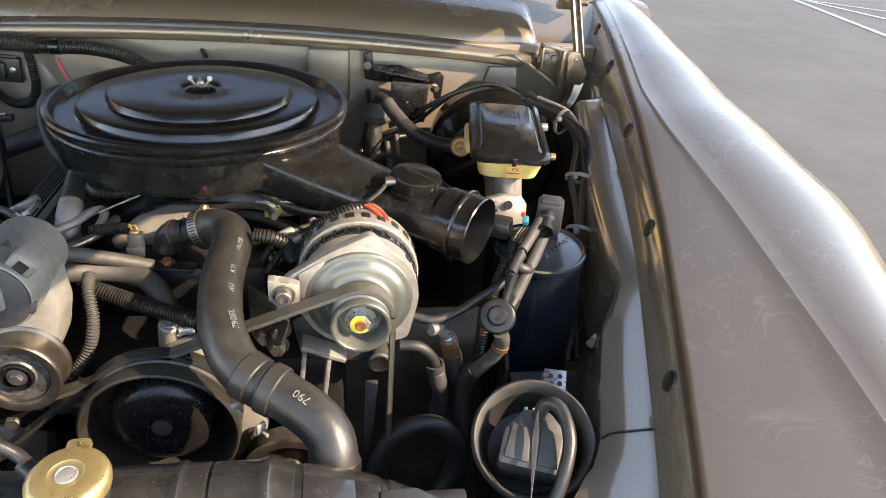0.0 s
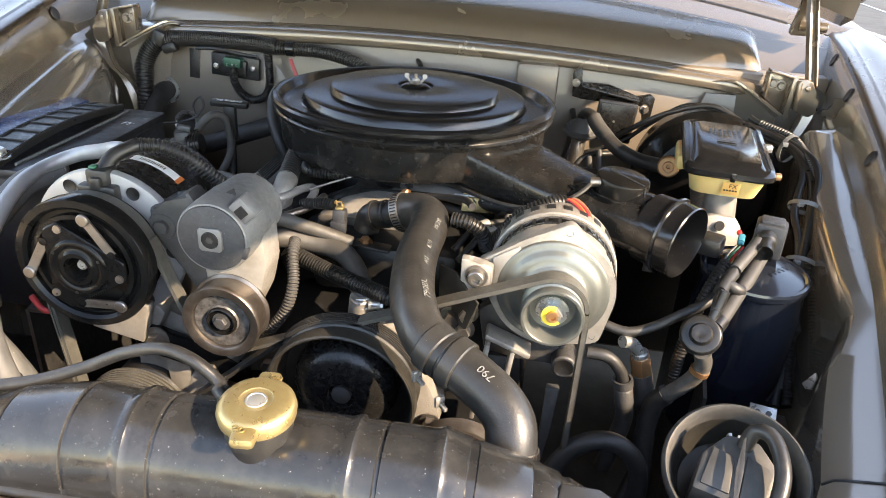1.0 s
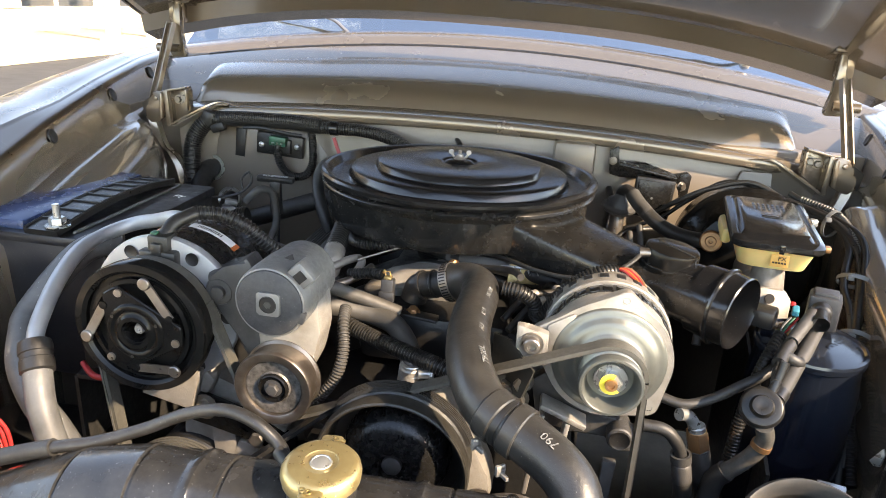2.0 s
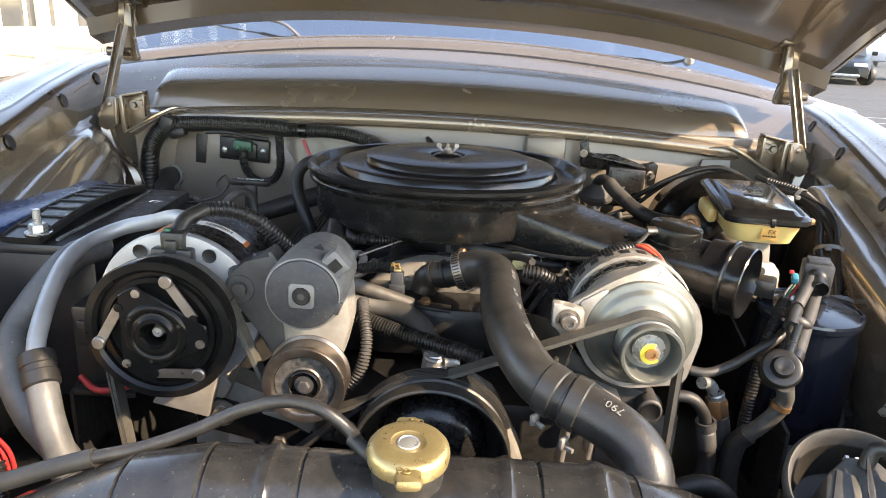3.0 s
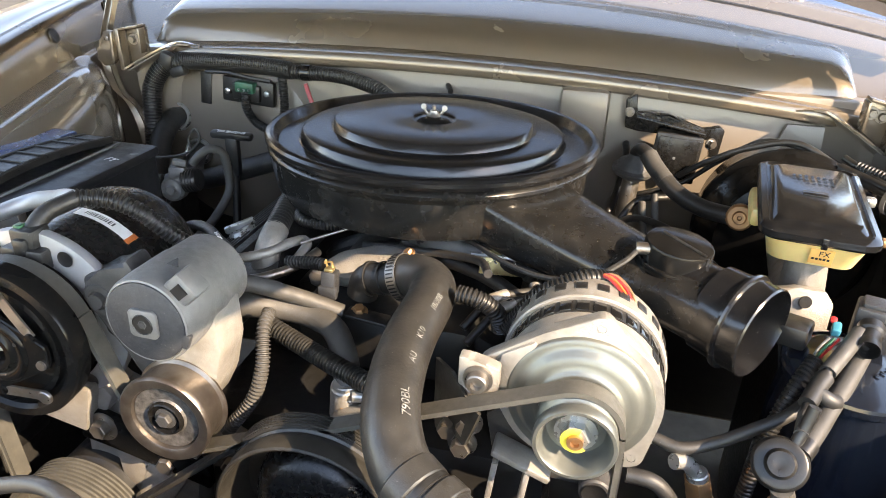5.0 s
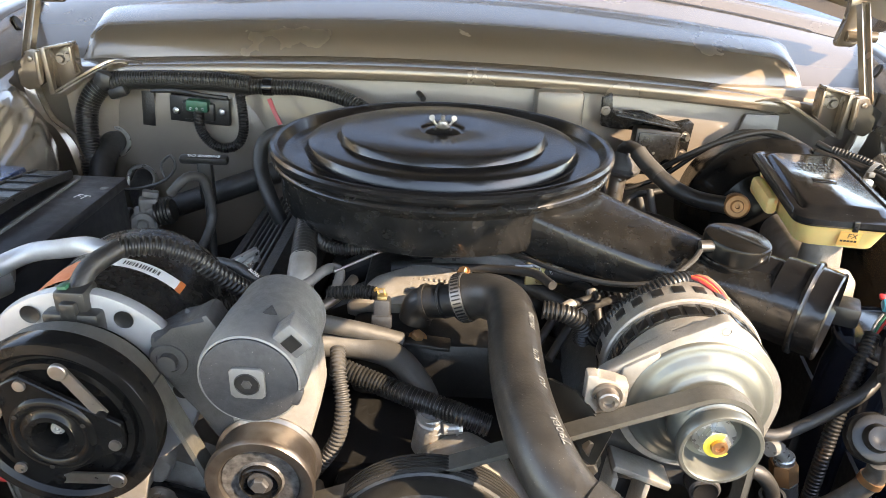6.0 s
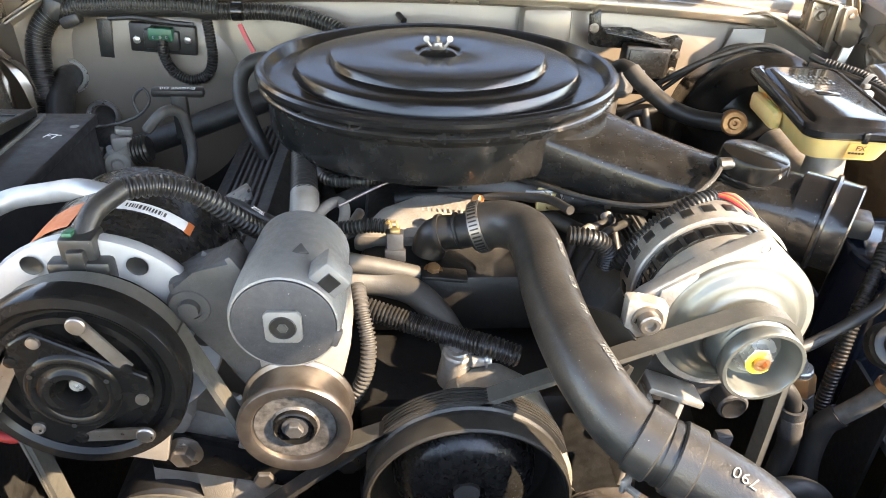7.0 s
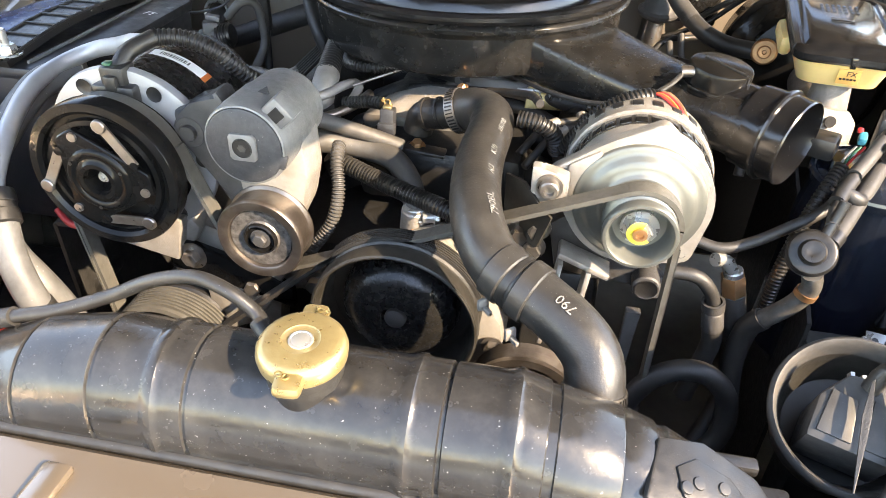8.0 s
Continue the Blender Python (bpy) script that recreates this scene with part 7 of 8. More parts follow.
def fender_harness():
    base = [(0.500, 1.120, 0.918), (0.535, 1.085, 0.912), (0.556, 1.045, 0.905), (0.566, 1.005, 0.888), (0.562, 0.965, 0.872), (0.552, 0.93, 0.855), (0.543, 0.90, 0.835), (0.532, 0.86, 0.80), (0.515, 0.80, 0.74), (0.50, 0.74, 0.68)]
    t = thing("wiring_harness", base[0], "bundle of black cables tied along the fender apron", "wiring")
    offs = [(0, 0, 0, 0.0062), (0.011, -0.004, 0.004, 0.0055), (-0.010, 0.006, -0.004, 0.005), (0.004, 0.008, 0.010, 0.0045), (0.014, 0.010, -0.008, 0.005)]
    for n, (dx, dy, dz, r) in enumerate(offs):
        pts = []
        for k, p in enumerate(base):
            w = 1.0 + 0.7 * math.sin(k * 1.3 + n)
            pts.append((p[0] + dx * w, p[1] + dy * w, p[2] + dz * w))
        part("cable", loom(B(), pts, r + 0.001, 0.0044, 0.0012, 10) if n == 1 else tube(B(), pts, r, 10), M_LOOM, t)
    for p, ax in (((0.545, 0.938, 0.862), (0.2, 0.55, 0.7)), ((0.532, 0.864, 0.812), (0.3, 0.7, 0.7)), ((0.548, 1.06, 0.905), (0.6, -0.8, -0.1))):
        part("cable_tie", lathe(B(), p, ax, [(-0.0028, 0.0195), (-0.0028, 0.0208), (0.0028, 0.0208), (0.0028, 0.0195)], 30), M_ZIP, t, "grey nylon cable tie")
        part("tie_head", bx(B(), Vector(p) + Vector((-0.012, -0.016, 0.010)), (0.008, 0.006, 0.006), bev=0.001), M_ZIP, t)
    part("connector", bx(B(), (0.512, 0.80, 0.755), (0.020, 0.028, 0.036), rx=30, bev=0.004), M_PLASTIC, t)
    part("lead", tube(B(), [(0.510, 0.80, 0.765), (0.495, 0.775, 0.72), (0.478, 0.74, 0.67)], 0.008, 12), M_LOOM, t)
    # steel saw-edged strap at the apron
    bm = B()
    slab(bm, [(-0.006, -0.009), (0.0, -0.012), (0.006, -0.009), (0.006, 0.005), (0.002, 0.010)], (-0.8, -0.5, 0.2), (0.497, 0.673, 0.768), 0.003, 0.0008)
    part("steel_clip", bm, M_ZINC, t)


fender_harness()


def rear_wires():
    """Loose wires and small hoses between the engine's back, the servo and the firewall."""
    runs = (([(0.235, 1.10, 0.80), (0.262, 1.12, 0.842), (0.300, 1.14, 0.846), (0.340, 1.17, 0.84)], 0.0045), ([(0.215, 1.08, 0.79), (0.250, 1.09, 0.826), (0.285, 1.07, 0.836), (0.330, 1.04, 0.826), (0.37, 1.02, 0.80)], 0.0050),
            ([(0.250, 1.20, 0.82), (0.285, 1.19, 0.835), (0.330, 1.20, 0.852), (0.372, 1.19, 0.892), (0.42, 1.17, 0.930), (0.48, 1.14, 0.925), (0.51, 1.12, 0.91)], 0.0036),
            ([(0.320, 1.20, 0.86), (0.352, 1.18, 0.890), (0.395, 1.165, 0.918), (0.45, 1.15, 0.936), (0.50, 1.125, 0.918)], 0.0042), ([(0.225, 1.16, 0.79), (0.240, 1.20, 0.83), (0.248, 1.25, 0.86), (0.246, 1.30, 0.87)], 0.0060),
            ([(0.290, 0.93, 0.80), (0.305, 0.955, 0.838), (0.330, 0.96, 0.846), (0.355, 0.945, 0.832), (0.36, 0.92, 0.80)], 0.0050), ([(0.345, 0.86, 0.78), (0.352, 0.885, 0.82), (0.372, 0.905, 0.836), (0.395, 0.90, 0.824)], 0.0058))
    for k, (pts, r) in enumerate(runs):
        cable_run("wire", pts, r, M_LOOM if k % 3 else M_TAPE, "loose black wire behind the engine", "cable", False, "loose wires behind the engine")
    v = thing("vacuum_fitting", (0.335, 0.93, 0.82), "small black vacuum fitting beside the snorkel", "fitting")
    part("body", lathe(B(), (0.335, 0.925, 0.838), (0.4, -0.7, 0.6), [(-0.018, 0), (-0.018, 0.012), (-0.004, 0.015), (0.002, 0.0148), (0.006, 0.011), (0.014, 0.0085), (0.015, 0.006), (0.012, 0)], 24), M_PLASTIC, v)
    part("nut", lathe(B(), (0.315, 0.945, 0.836), (0.2, -1, 0.4), [(-0.01, 0), (-0.01, 0.010), (0.006, 0.010), (0.008, 0.007), (0.008, 0)], 6), M_STEEL, v)


rear_wires()


# ---- passenger side ----
def battery():
    t = thing("battery", (-0.505, 0.88, 0.68), "dark battery held by a black ratchet strap", "battery")
    part("case", bx(bx(B(), (-0.507, 0.885, 0.775), (0.215, 0.285, 0.19), bev=0.006), (-0.507, 0.885, 0.872), (0.221, 0.291, 0.014), bev=0.004), M_BATTERY, t)
    part("raised_cover", bx(B(), (-0.566, 0.885, 0.884), (0.10, 0.27, 0.016), bev=0.005), M_COVER, t)
    # thin pale strip beside the strap
    part("label_edge", bx(B(), (-0.449, 0.885, 0.8805), (0.0040, 0.26, 0.004), bev=0.001), M_ZIP, t, "thin pale grey strip along the cover")
    pts = [(-0.480, 0.735 + 0.031 * k, 0.884 + 0.012 * math.sin(math.pi * k / 9)) for k in range(10)]
    st = part("strap", ribbon(B(), pts, [(0, -math.cos(math.pi * k / 9) * 0.3, 1) for k in range(10)], 0.046, 0.008, (1, 0, 0)), M_LOOM, t, "black ribbed strap")
    for k in range(1, 9):
        p = pts[k]
        part("strap_rib", bx(B(), (p[0], p[1], p[2] + 0.005), (0.040, 0.0035, 0.003), bev=0.001), M_LOOM, st)
    for dx in (-0.021, 0.021):
        part("strap_edge", tube(B(), [(q[0] + dx, q[1], q[2] + 0.0045) for q in pts], 0.0022, 8), M_LOOM, st)
    pole = thing("battery_stud", (-0.467, 0.751, 0.88), "threaded zinc stud with nut beside the battery", "stud")
    bm = cyl(B(), (-0.467, 0.751, 0.87), (-0.467, 0.751, 0.918), 0.0045, seg=12)
    part("stud", bm, M_ZINC, pole)
    bm = B()
    hexbolt(bm, (-0.467, 0.751, 0.890), (0, 0, 1), 0.0105, 0.011)
    part("nut", bm, M_ZINC, pole)
    words("moulded_letters", "FT", 0.016, (-0.418, 0.955, 0.8795), (0, 0, 1), (0.3, 1, 0), M_LABEL, t, 0.0002)
    part("oval_mark", lathe(B(), (-0.405, 0.985, 0.8792), (0, 0, 1), [(0, 0.005), (0.0004, 0.005), (0.0004, 0)], 20), M_ZIP, t)


battery()


def refrigerant_lines():
    t = thing("refrigerant_pipe", (-0.40, 0.68, 0.80), "bent satin aluminium refrigerant pipe with a crimped hose", "pipe")
    pts = [(-0.275, 0.735, 0.918), (-0.300, 0.742, 0.920), (-0.336, 0.762, 0.907), (-0.376, 0.772, 0.895), (-0.402, 0.745, 0.885), (-0.405, 0.70, 0.878), (-0.399, 0.650, 0.858), (-0.390, 0.605, 0.830), (-0.385, 0.590, 0.814)]
    part("pipe", tube(B(), pts, 0.0090, 18), M_BAREALU, t)
    d = Vector((0.022, -0.028, -0.036)).normalized()
    p = Vector((-0.386, 0.592, 0.817))
    part("crimp", lathe(B(), p, d, [(0, 0.011), (0.001, 0.016), (0.006, 0.0172), (0.014, 0.0172), (0.015, 0.016), (0.021, 0.016), (0.022, 0.0172), (0.034, 0.0172), (0.036, 0.015), (0.036, 0.012)], 30), M_PLASTIC, t, "black crimped collar")
    part("hose", tube(B(), [(-0.3735, 0.5755, 0.796), (-0.3675, 0.5675, 0.786), (-0.357, 0.555, 0.760), (-0.343, 0.548, 0.722), (-0.332, 0.552, 0.685), (-0.326, 0.560, 0.63), (-0.322, 0.57, 0.55)], 0.0145, 18), M_GREYHOSE, t, "spotted grey hose")
    part("band", lathe(B(), (-0.339, 0.549, 0.708), (0.3, 0.1, -1), [(-0.012, 0.0148), (-0.012, 0.0158), (0.012, 0.0158), (0.012, 0.0148)], 28), M_RUBBER, t)
    u = thing("suction_hose", (-0.43, 0.66, 0.75), "thick grey suction hose with water spots", "hose")
    q = [(-0.4, 0.765, 0.872), (-0.418, 0.72, 0.868), (-0.447, 0.665, 0.815), (-0.438, 0.635, 0.796), (-0.425, 0.612, 0.77), (-0.403, 0.6, 0.735), (-0.380, 0.597, 0.705), (-0.366, 0.600, 0.670), (-0.358, 0.605, 0.62), (-0.352, 0.61, 0.54)]
    part("hose", tube(B(), q, 0.0160, 20), M_GREYHOSE, u)
    part("bracket", bx(B(), (-0.405, 0.766, 0.875), (0.03, 0.03, 0.02), rz=30, bev=0.006), M_CAST, u)


refrigerant_lines()


def side_clutter():
    t = thing("battery_cable", (-0.40, 0.60, 0.74), "red battery cable beside the compressor", "cable")
    part("sheath", tube(B(), [(-0.378, 0.650, 0.762), (-0.362, 0.642, 0.753), (-0.345, 0.64, 0.752), (-0.31, 0.65, 0.758)], 0.0036, 10), M_RED, t)
    for k in range(3):
        part("sheath", tube(B(), [(-0.430 + 0.004 * k, 0.560, 0.790 - 0.010 * k), (-0.418 + 0.005 * k, 0.555 - 0.006 * k, 0.760), (-0.408 + 0.007 * k, 0.545, 0.735), (-0.395 + 0.004 * k, 0.540, 0.705)], 0.0022, 8), M_RED, t)
    b = thing("relay_box", (-0.37, 0.70, 0.74), "black relay box behind the pipes", "relay box")
    part("case", bx(bx(B(), (-0.372, 0.705, 0.775), (0.055, 0.05, 0.11), bev=0.004), (-0.372, 0.678, 0.80), (0.04, 0.006, 0.03), bev=0.002), M_PLASTIC, b)
    bm = B()
    hexbolt(bm, (-0.352, 0.676, 0.782), F, 0.0045, 0.004)
    part("bolt", bm, M_ZINC, b)
    part("ledge", bx(B(), (-0.36, 0.67, 0.735), (0.07, 0.02, 0.006), bev=0.001), M_PLASTIC, b)
    c = thing("washer_cap", (-0.425, 0.475, 0.74), "amber plastic cap low by the fender", "cap")
    part("cap", lathe(B(), (-0.425, 0.475, 0.735), (0, -0.2, 1), [(-0.02, 0.018), (0.0, 0.020), (0.010, 0.019), (0.014, 0.012), (0.014, 0)], 28), M_YELLOWLBL, c)
    part("neck", cyl(B(), (-0.425, 0.475, 0.66), (-0.425, 0.475, 0.72), 0.024, seg=24), M_PLASTIC, c)
    d = thing("air_duct", (-0.37, 0.50, 0.70), "black corrugated conduit in the corner", "conduit")
    part("conduit", loom(B(), [(-0.395, 0.52, 0.74), (-0.38, 0.50, 0.70), (-0.36, 0.50, 0.66)], 0.012, 0.005, 0.0016), M_LOOM, d)
    part("tray", bx(B(), (-0.50, 0.60, 0.62), (0.2, 0.3, 0.02), bev=0.004), M_DARK, d)


side_clutter()


def heater_lines():
    t = thing("heater_hose", (-0.52, 1.25, 0.75), "black heater hose dropping from a firewall collar", "hose", "heater hoses")
    part("hose", tube(B(), [(-0.535, 1.305, 0.842), (-0.536, 1.27, 0.838), (-0.532, 1.225, 0.81), (-0.52, 1.18, 0.75), (-0.50, 1.12, 0.68)], 0.0185, 20), M_RUBBER, t)
    u = thing("heater_hose", (-0.49, 1.25, 0.74), "black heater hose running across to the engine", "hose", "heater hoses")
    part("hose", tube(B(), [(-0.497, 1.30, 0.782), (-0.494, 1.265, 0.772), (-0.47, 1.22, 0.765), (-0.42, 1.17, 0.778), (-0.36, 1.16, 0.80), (-0.28, 1.17, 0.828), (-0.21, 1.19, 0.85)], 0.0165, 18), M_RUBBER, u)
    v = thing("heater_valve", (-0.358, 1.05, 0.80), "small dirty metal heater valve with a curved line", "valve")
    bm = lathe(B(), (-0.388, 1.040, 0.812), (0.15, -1, 0.1), [(-0.020, 0), (-0.020, 0.016), (-0.010, 0.0185), (0.006, 0.0180), (0.010, 0.0145), (0.011, 0.008), (0.014, 0.006), (0.014, 0)], 24)
    bx(bm, (-0.382, 1.045, 0.836), (0.024, 0.020, 0.020), rz=20, bev=0.004)
    bx(bm, (-0.376, 1.042, 0.852), (0.020, 0.012, 0.008), rz=20, ry=12, bev=0.002)
    cyl(bm, (-0.398, 1.04, 0.824), (-0.364, 1.046, 0.832), 0.009, seg=16)
    part("body", bm, M_TENSION, v)
    part("cap", lathe(B(), (-0.371, 1.045, 0.824), (1, 0.1, 0.2), [(0, 0), (0, 0.017)] + [(0.002 + 0.0022 * k, 0.0175 if k % 2 else 0.016) for k in range(8)] + [(0.021, 0.015), (0.021, 0)], 24), M_LOOM, v)
    part("stub", cyl(B(), (-0.436, 1.035, 0.815), (-0.404, 1.040, 0.815), 0.0165, seg=18), M_RUBBER, v)
    part("line", tube(B(), [(-0.340, 1.020, 0.862), (-0.327, 1.020, 0.876), (-0.316, 1.028, 0.883), (-0.304, 1.038, 0.876), (-0.299, 1.040, 0.852), (-0.297, 1.035, 0.82), (-0.305, 1.0, 0.79), (-0.31, 0.95, 0.775)], 0.0062, 12), M_DUSTYHOSE, v)
    part("wire", tube(B(), [(-0.412, 1.04, 0.856), (-0.380, 1.04, 0.862), (-0.354, 1.04, 0.872), (-0.338, 1.04, 0.890), (-0.343, 1.042, 0.905), (-0.358, 1.045, 0.890), (-0.352, 1.04, 0.872)], 0.0018, 8), M_RUBBER, v)
    d = thing("oil_dipstick", (-0.322, 1.10, 0.80), "black T-handled oil dipstick", "dipstick")
    hd = part("handle", bx(B(), (-0.322, 1.10, 0.8815), (0.066, 0.014, 0.011), rx=10, bev=0.004), M_PLASTIC, d)
    words("handle_print", "ENGINE OIL", 0.0085, (-0.322, 1.0985, 0.8872), (0, -0.18, 1), (0, 1, 0.18), M_LABEL, hd, 0.0002, 180)
    part("stem", bx(B(), (-0.322, 1.10, 0.85), (0.020, 0.012, 0.06), bev=0.003), M_PLASTIC, d)
    part("tube", tube(B(), [(-0.322, 1.10, 0.83), (-0.32, 1.09, 0.76), (-0.31, 1.05, 0.66)], 0.006, 12), M_DARK, d)


heater_lines()


def firewall_harness():
    t = thing("main_harness", (-0.35, 1.27, 0.94), "thick corrugated and taped wiring harness under the cowl", "wiring")
    right = [(-0.300, 1.268, 0.944), (-0.262, 1.266, 0.945), (-0.225, 1.262, 0.946), (-0.185, 1.254, 0.943), (-0.145, 1.244, 0.934), (-0.11, 1.23, 0.918)]
    part("conduit", loom(B(), right, 0.0118, 0.005, 0.0016, 18), M_LOOM, t)
    mid = [(-0.300, 1.268, 0.944), (-0.345, 1.268, 0.948), (-0.395, 1.270, 0.948), (-0.450, 1.272, 0.947), (-0.500, 1.272, 0.944)]
    part("taped_run", tube(B(), mid, 0.0128, 18), M_TAPE, t, "black taped run")
    part("ribbed_run", loom(B(), [(p[0], p[1] - 0.002, p[2] + 0.004) for p in mid], 0.0122, 0.004, 0.0012, 16), M_LOOM, t)
    left = [(-0.500, 1.272, 0.944), (-0.530, 1.266, 0.936), (-0.552, 1.258, 0.905), (-0.556, 1.250, 0.86), (-0.552, 1.240, 0.81), (-0.54, 1.22, 0.74)]
    part("conduit", loom(B(), left, 0.0165, 0.005, 0.0016, 18), M_LOOM, t)
    part("knot", bx(bx(B(), (-0.522, 1.262, 0.946), (0.026, 0.022, 0.030), ry=20, bev=0.007), (-0.502, 1.262, 0.930), (0.03, 0.02, 0.018), ry=-20, bev=0.006), M_TAPE, t)
    part("band", lathe(B(), (-0.272, 1.266, 0.945), (1, 0, 0), [(-0.007, 0.0122), (-0.007, 0.0132), (0.007, 0.0132), (0.007, 0.0122)], 24), M_GLOSS, t)
    part("red_tag", ribbon(B(), [(-0.268, 1.25, 0.931), (-0.260, 1.244, 0.914), (-0.250, 1.238, 0.895)], [F] * 3, 0.0062, 0.003, (1, 0, 0.35)), M_RED, t, "bright red plastic tag")
    part("thin_wire", tube(B(), [(-0.45, 1.258, 0.934), (-0.41, 1.256, 0.936), (-0.37, 1.258, 0.930), (-0.335, 1.262, 0.926)], 0.0035, 8), M_TAPE, t)
    m = thing("control_module", (-0.386, 1.30, 0.88), "black control module with a green plug on the firewall", "module")
    part("case", bx(bx(B(), (-0.386, 1.282, 0.9015), (0.094, 0.012, 0.042), ry=4, bev=0.003), (-0.386, 1.277, 0.9015), (0.05, 0.016, 0.028), ry=4, bev=0.003), M_PLASTIC, m)
    pg = part("plug", bx(B(), (-0.384, 1.268, 0.912), (0.034, 0.018, 0.018), ry=4, bev=0.003), M_GREEN, m, "green plastic plug")
    for dx in (-0.009, 0, 0.009):
        part("pin", cyl(B(), (-0.384 + dx, 1.258, 0.908), (-0.384 + dx, 1.264, 0.910), 0.0024, seg=8), M_ZINC, pg)
    for x in (-0.422, -0.350):
        bm = B()
        lathe(bm, (x, 1.2755, 0.901), F, [(0, 0.0055), (0.003, 0.0052), (0.0045, 0.003), (0.0045, 0)], 14)
        part("screw", bm, M_ZINC, m)
    part("loop_conduit", loom(B(), [(-0.383, 1.264, 0.905), (-0.383, 1.262, 0.88), (-0.374, 1.268, 0.856), (-0.352, 1.266, 0.845), (-0.328, 1.266, 0.852), (-0.316, 1.266, 0.875), (-0.316, 1.268, 0.91), (-0.318, 1.268, 0.938)], 0.0078, 0.0042, 0.0012), M_LOOM, m)
    s = thing("screw", (-0.044, 1.318, 0.936), "single black screw in the firewall", "screw")
    part("shank", cyl(B(), (-0.050, 1.318, 0.939), (-0.036, 1.285, 0.931), 0.0048, seg=12), M_DARK, s)
    part("head", cyl(B(), (-0.052, 1.316, 0.941), (-0.050, 1.309, 0.939), 0.0078, seg=14), M_DARK, s)


firewall_harness()


# ---- small engine fittings ----
def engine_fittings():
    cable_run("coolant_pipe", [(-0.152, 0.72, 0.868), (-0.105, 0.742, 0.853), (-0.080, 0.759, 0.838), (-0.056, 0.770, 0.826), (-0.030, 0.778, 0.814)], 0.0085, M_DUSTYHOSE, "dusty grey steel coolant pipe", "pipe")
    t = thing("bypass_hose", (-0.05, 0.76, 0.80), "dusty grey bypass hose clamped to a brass spigot", "hose")
    pts = [(-0.155, 0.728, 0.828), (-0.110, 0.748, 0.826), (-0.085, 0.762, 0.818), (-0.058, 0.766, 0.812), (-0.032, 0.756, 0.808), (-0.012, 0.732, 0.801), (0.000, 0.710, 0.790), (0.005, 0.695, 0.775)]
    part("hose", tube(B(), pts, 0.0128, 18), M_DUSTYHOSE, t)
    d = Vector((0.12, -0.4, -0.9)).normalized()
    cl = part("clamp", lathe(B(), (0.0045, 0.697, 0.779), d, [(-0.006, 0.0130), (-0.006, 0.0142), (0.006, 0.0142), (0.006, 0.0130)], 32), M_ZINC, t, "slotted hose clamp")
    bm = cyl(B(), (0.014, 0.685, 0.785), (0.028, 0.688, 0.785), 0.0055, seg=14)
    hexbolt(bm, (0.027, 0.687, 0.785), (1, 0, 0), 0.0048, 0.005)
    part("screw", bm, M_ZINC, cl)
    part("spigot", lathe(B(), (0.0065, 0.691, 0.768), d, [(0, 0.0105), (0.010, 0.0105), (0.010, 0.0135), (0.020, 0.0135), (0.020, 0.0)], 6), M_COPPER, t)
    cable_run("conduit", [(-0.088, 0.735, 0.812), (-0.048, 0.722, 0.804), (-0.016, 0.708, 0.801), (0.012, 0.698, 0.798), (0.032, 0.688, 0.798), (0.055, 0.682, 0.792)], 0.0100, M_LOOM, "black corrugated conduit behind the hose", "conduit", True)
    cable_run("conduit", [(-0.082, 0.722, 0.838), (-0.078, 0.700, 0.830), (-0.072, 0.682, 0.805), (-0.078, 0.672, 0.775), (-0.098, 0.668, 0.745), (-0.115, 0.67, 0.72)], 0.0070, M_DUSTYHOSE, "dusty corrugated conduit looped beside the tensioner", "conduit", True)
    cable_run("conduit", [(-0.105, 0.815, 0.843), (-0.090, 0.812, 0.846), (-0.072, 0.810, 0.849), (-0.058, 0.806, 0.850)], 0.0072, M_LOOM, "short dusty conduit to a sensor plug", "conduit", True)
    s = thing("sensor_plug", (-0.051, 0.80, 0.82), "grey sensor plug with yellow wires", "sensor")
    part("body", bx(bx(B(), (-0.050, 0.797, 0.836), (0.016, 0.016, 0.026), rx=-8, bev=0.002), (-0.050, 0.790, 0.828), (0.020, 0.008, 0.014), bev=0.002), M_SLATE, s)
    part("seal", bx(B(), (-0.050, 0.798, 0.851), (0.010, 0.010, 0.004), bev=0.0015), M_BRASS, s)
    for dx in (-0.003, 0.003):
        part("wire", tube(B(), [(-0.050 + dx, 0.799, 0.852), (-0.053 + dx, 0.803, 0.858), (-0.060, 0.806, 0.852)], 0.0012, 6), M_YELLOWLBL, s)
    b = thing("copper_bolt", (-0.013, 0.785, 0.81), "copper-coloured bolt on a black tab", "bolt")
    bm = B()
    hexbolt(bm, (-0.014, 0.785, 0.813), (0.1, -0.3, 1), 0.0064, 0.0075)
    part("head", bm, M_COPPER, b)
    part("tab", bx(B(), (-0.004, 0.782, 0.811), (0.045, 0.020, 0.004), ry=6, bev=0.001), M_DARK, b)
    c = thing("coolant_hose", (0.09, 0.96, 0.81), "dusty black hose lying across the engine", "hose")
    cr = [(-0.035, 0.935, 0.848), (0.010, 0.908, 0.850), (0.045, 0.895, 0.849), (0.080, 0.887, 0.848), (0.115, 0.880, 0.845), (0.16, 0.872, 0.842), (0.215, 0.868, 0.838)]
    part("hose", tube(B(), cr, 0.0100, 16), M_RUBBER, c)
    part("dusty_sleeve", tube(B(), cr[1:5], 0.0106, 16), M_PAN, c, "pale dust-coated sleeve")
    low = thing("return_hose", (0.009, 0.905, 0.833), "black hose with a pale rubber tip under the air cleaner", "hose")
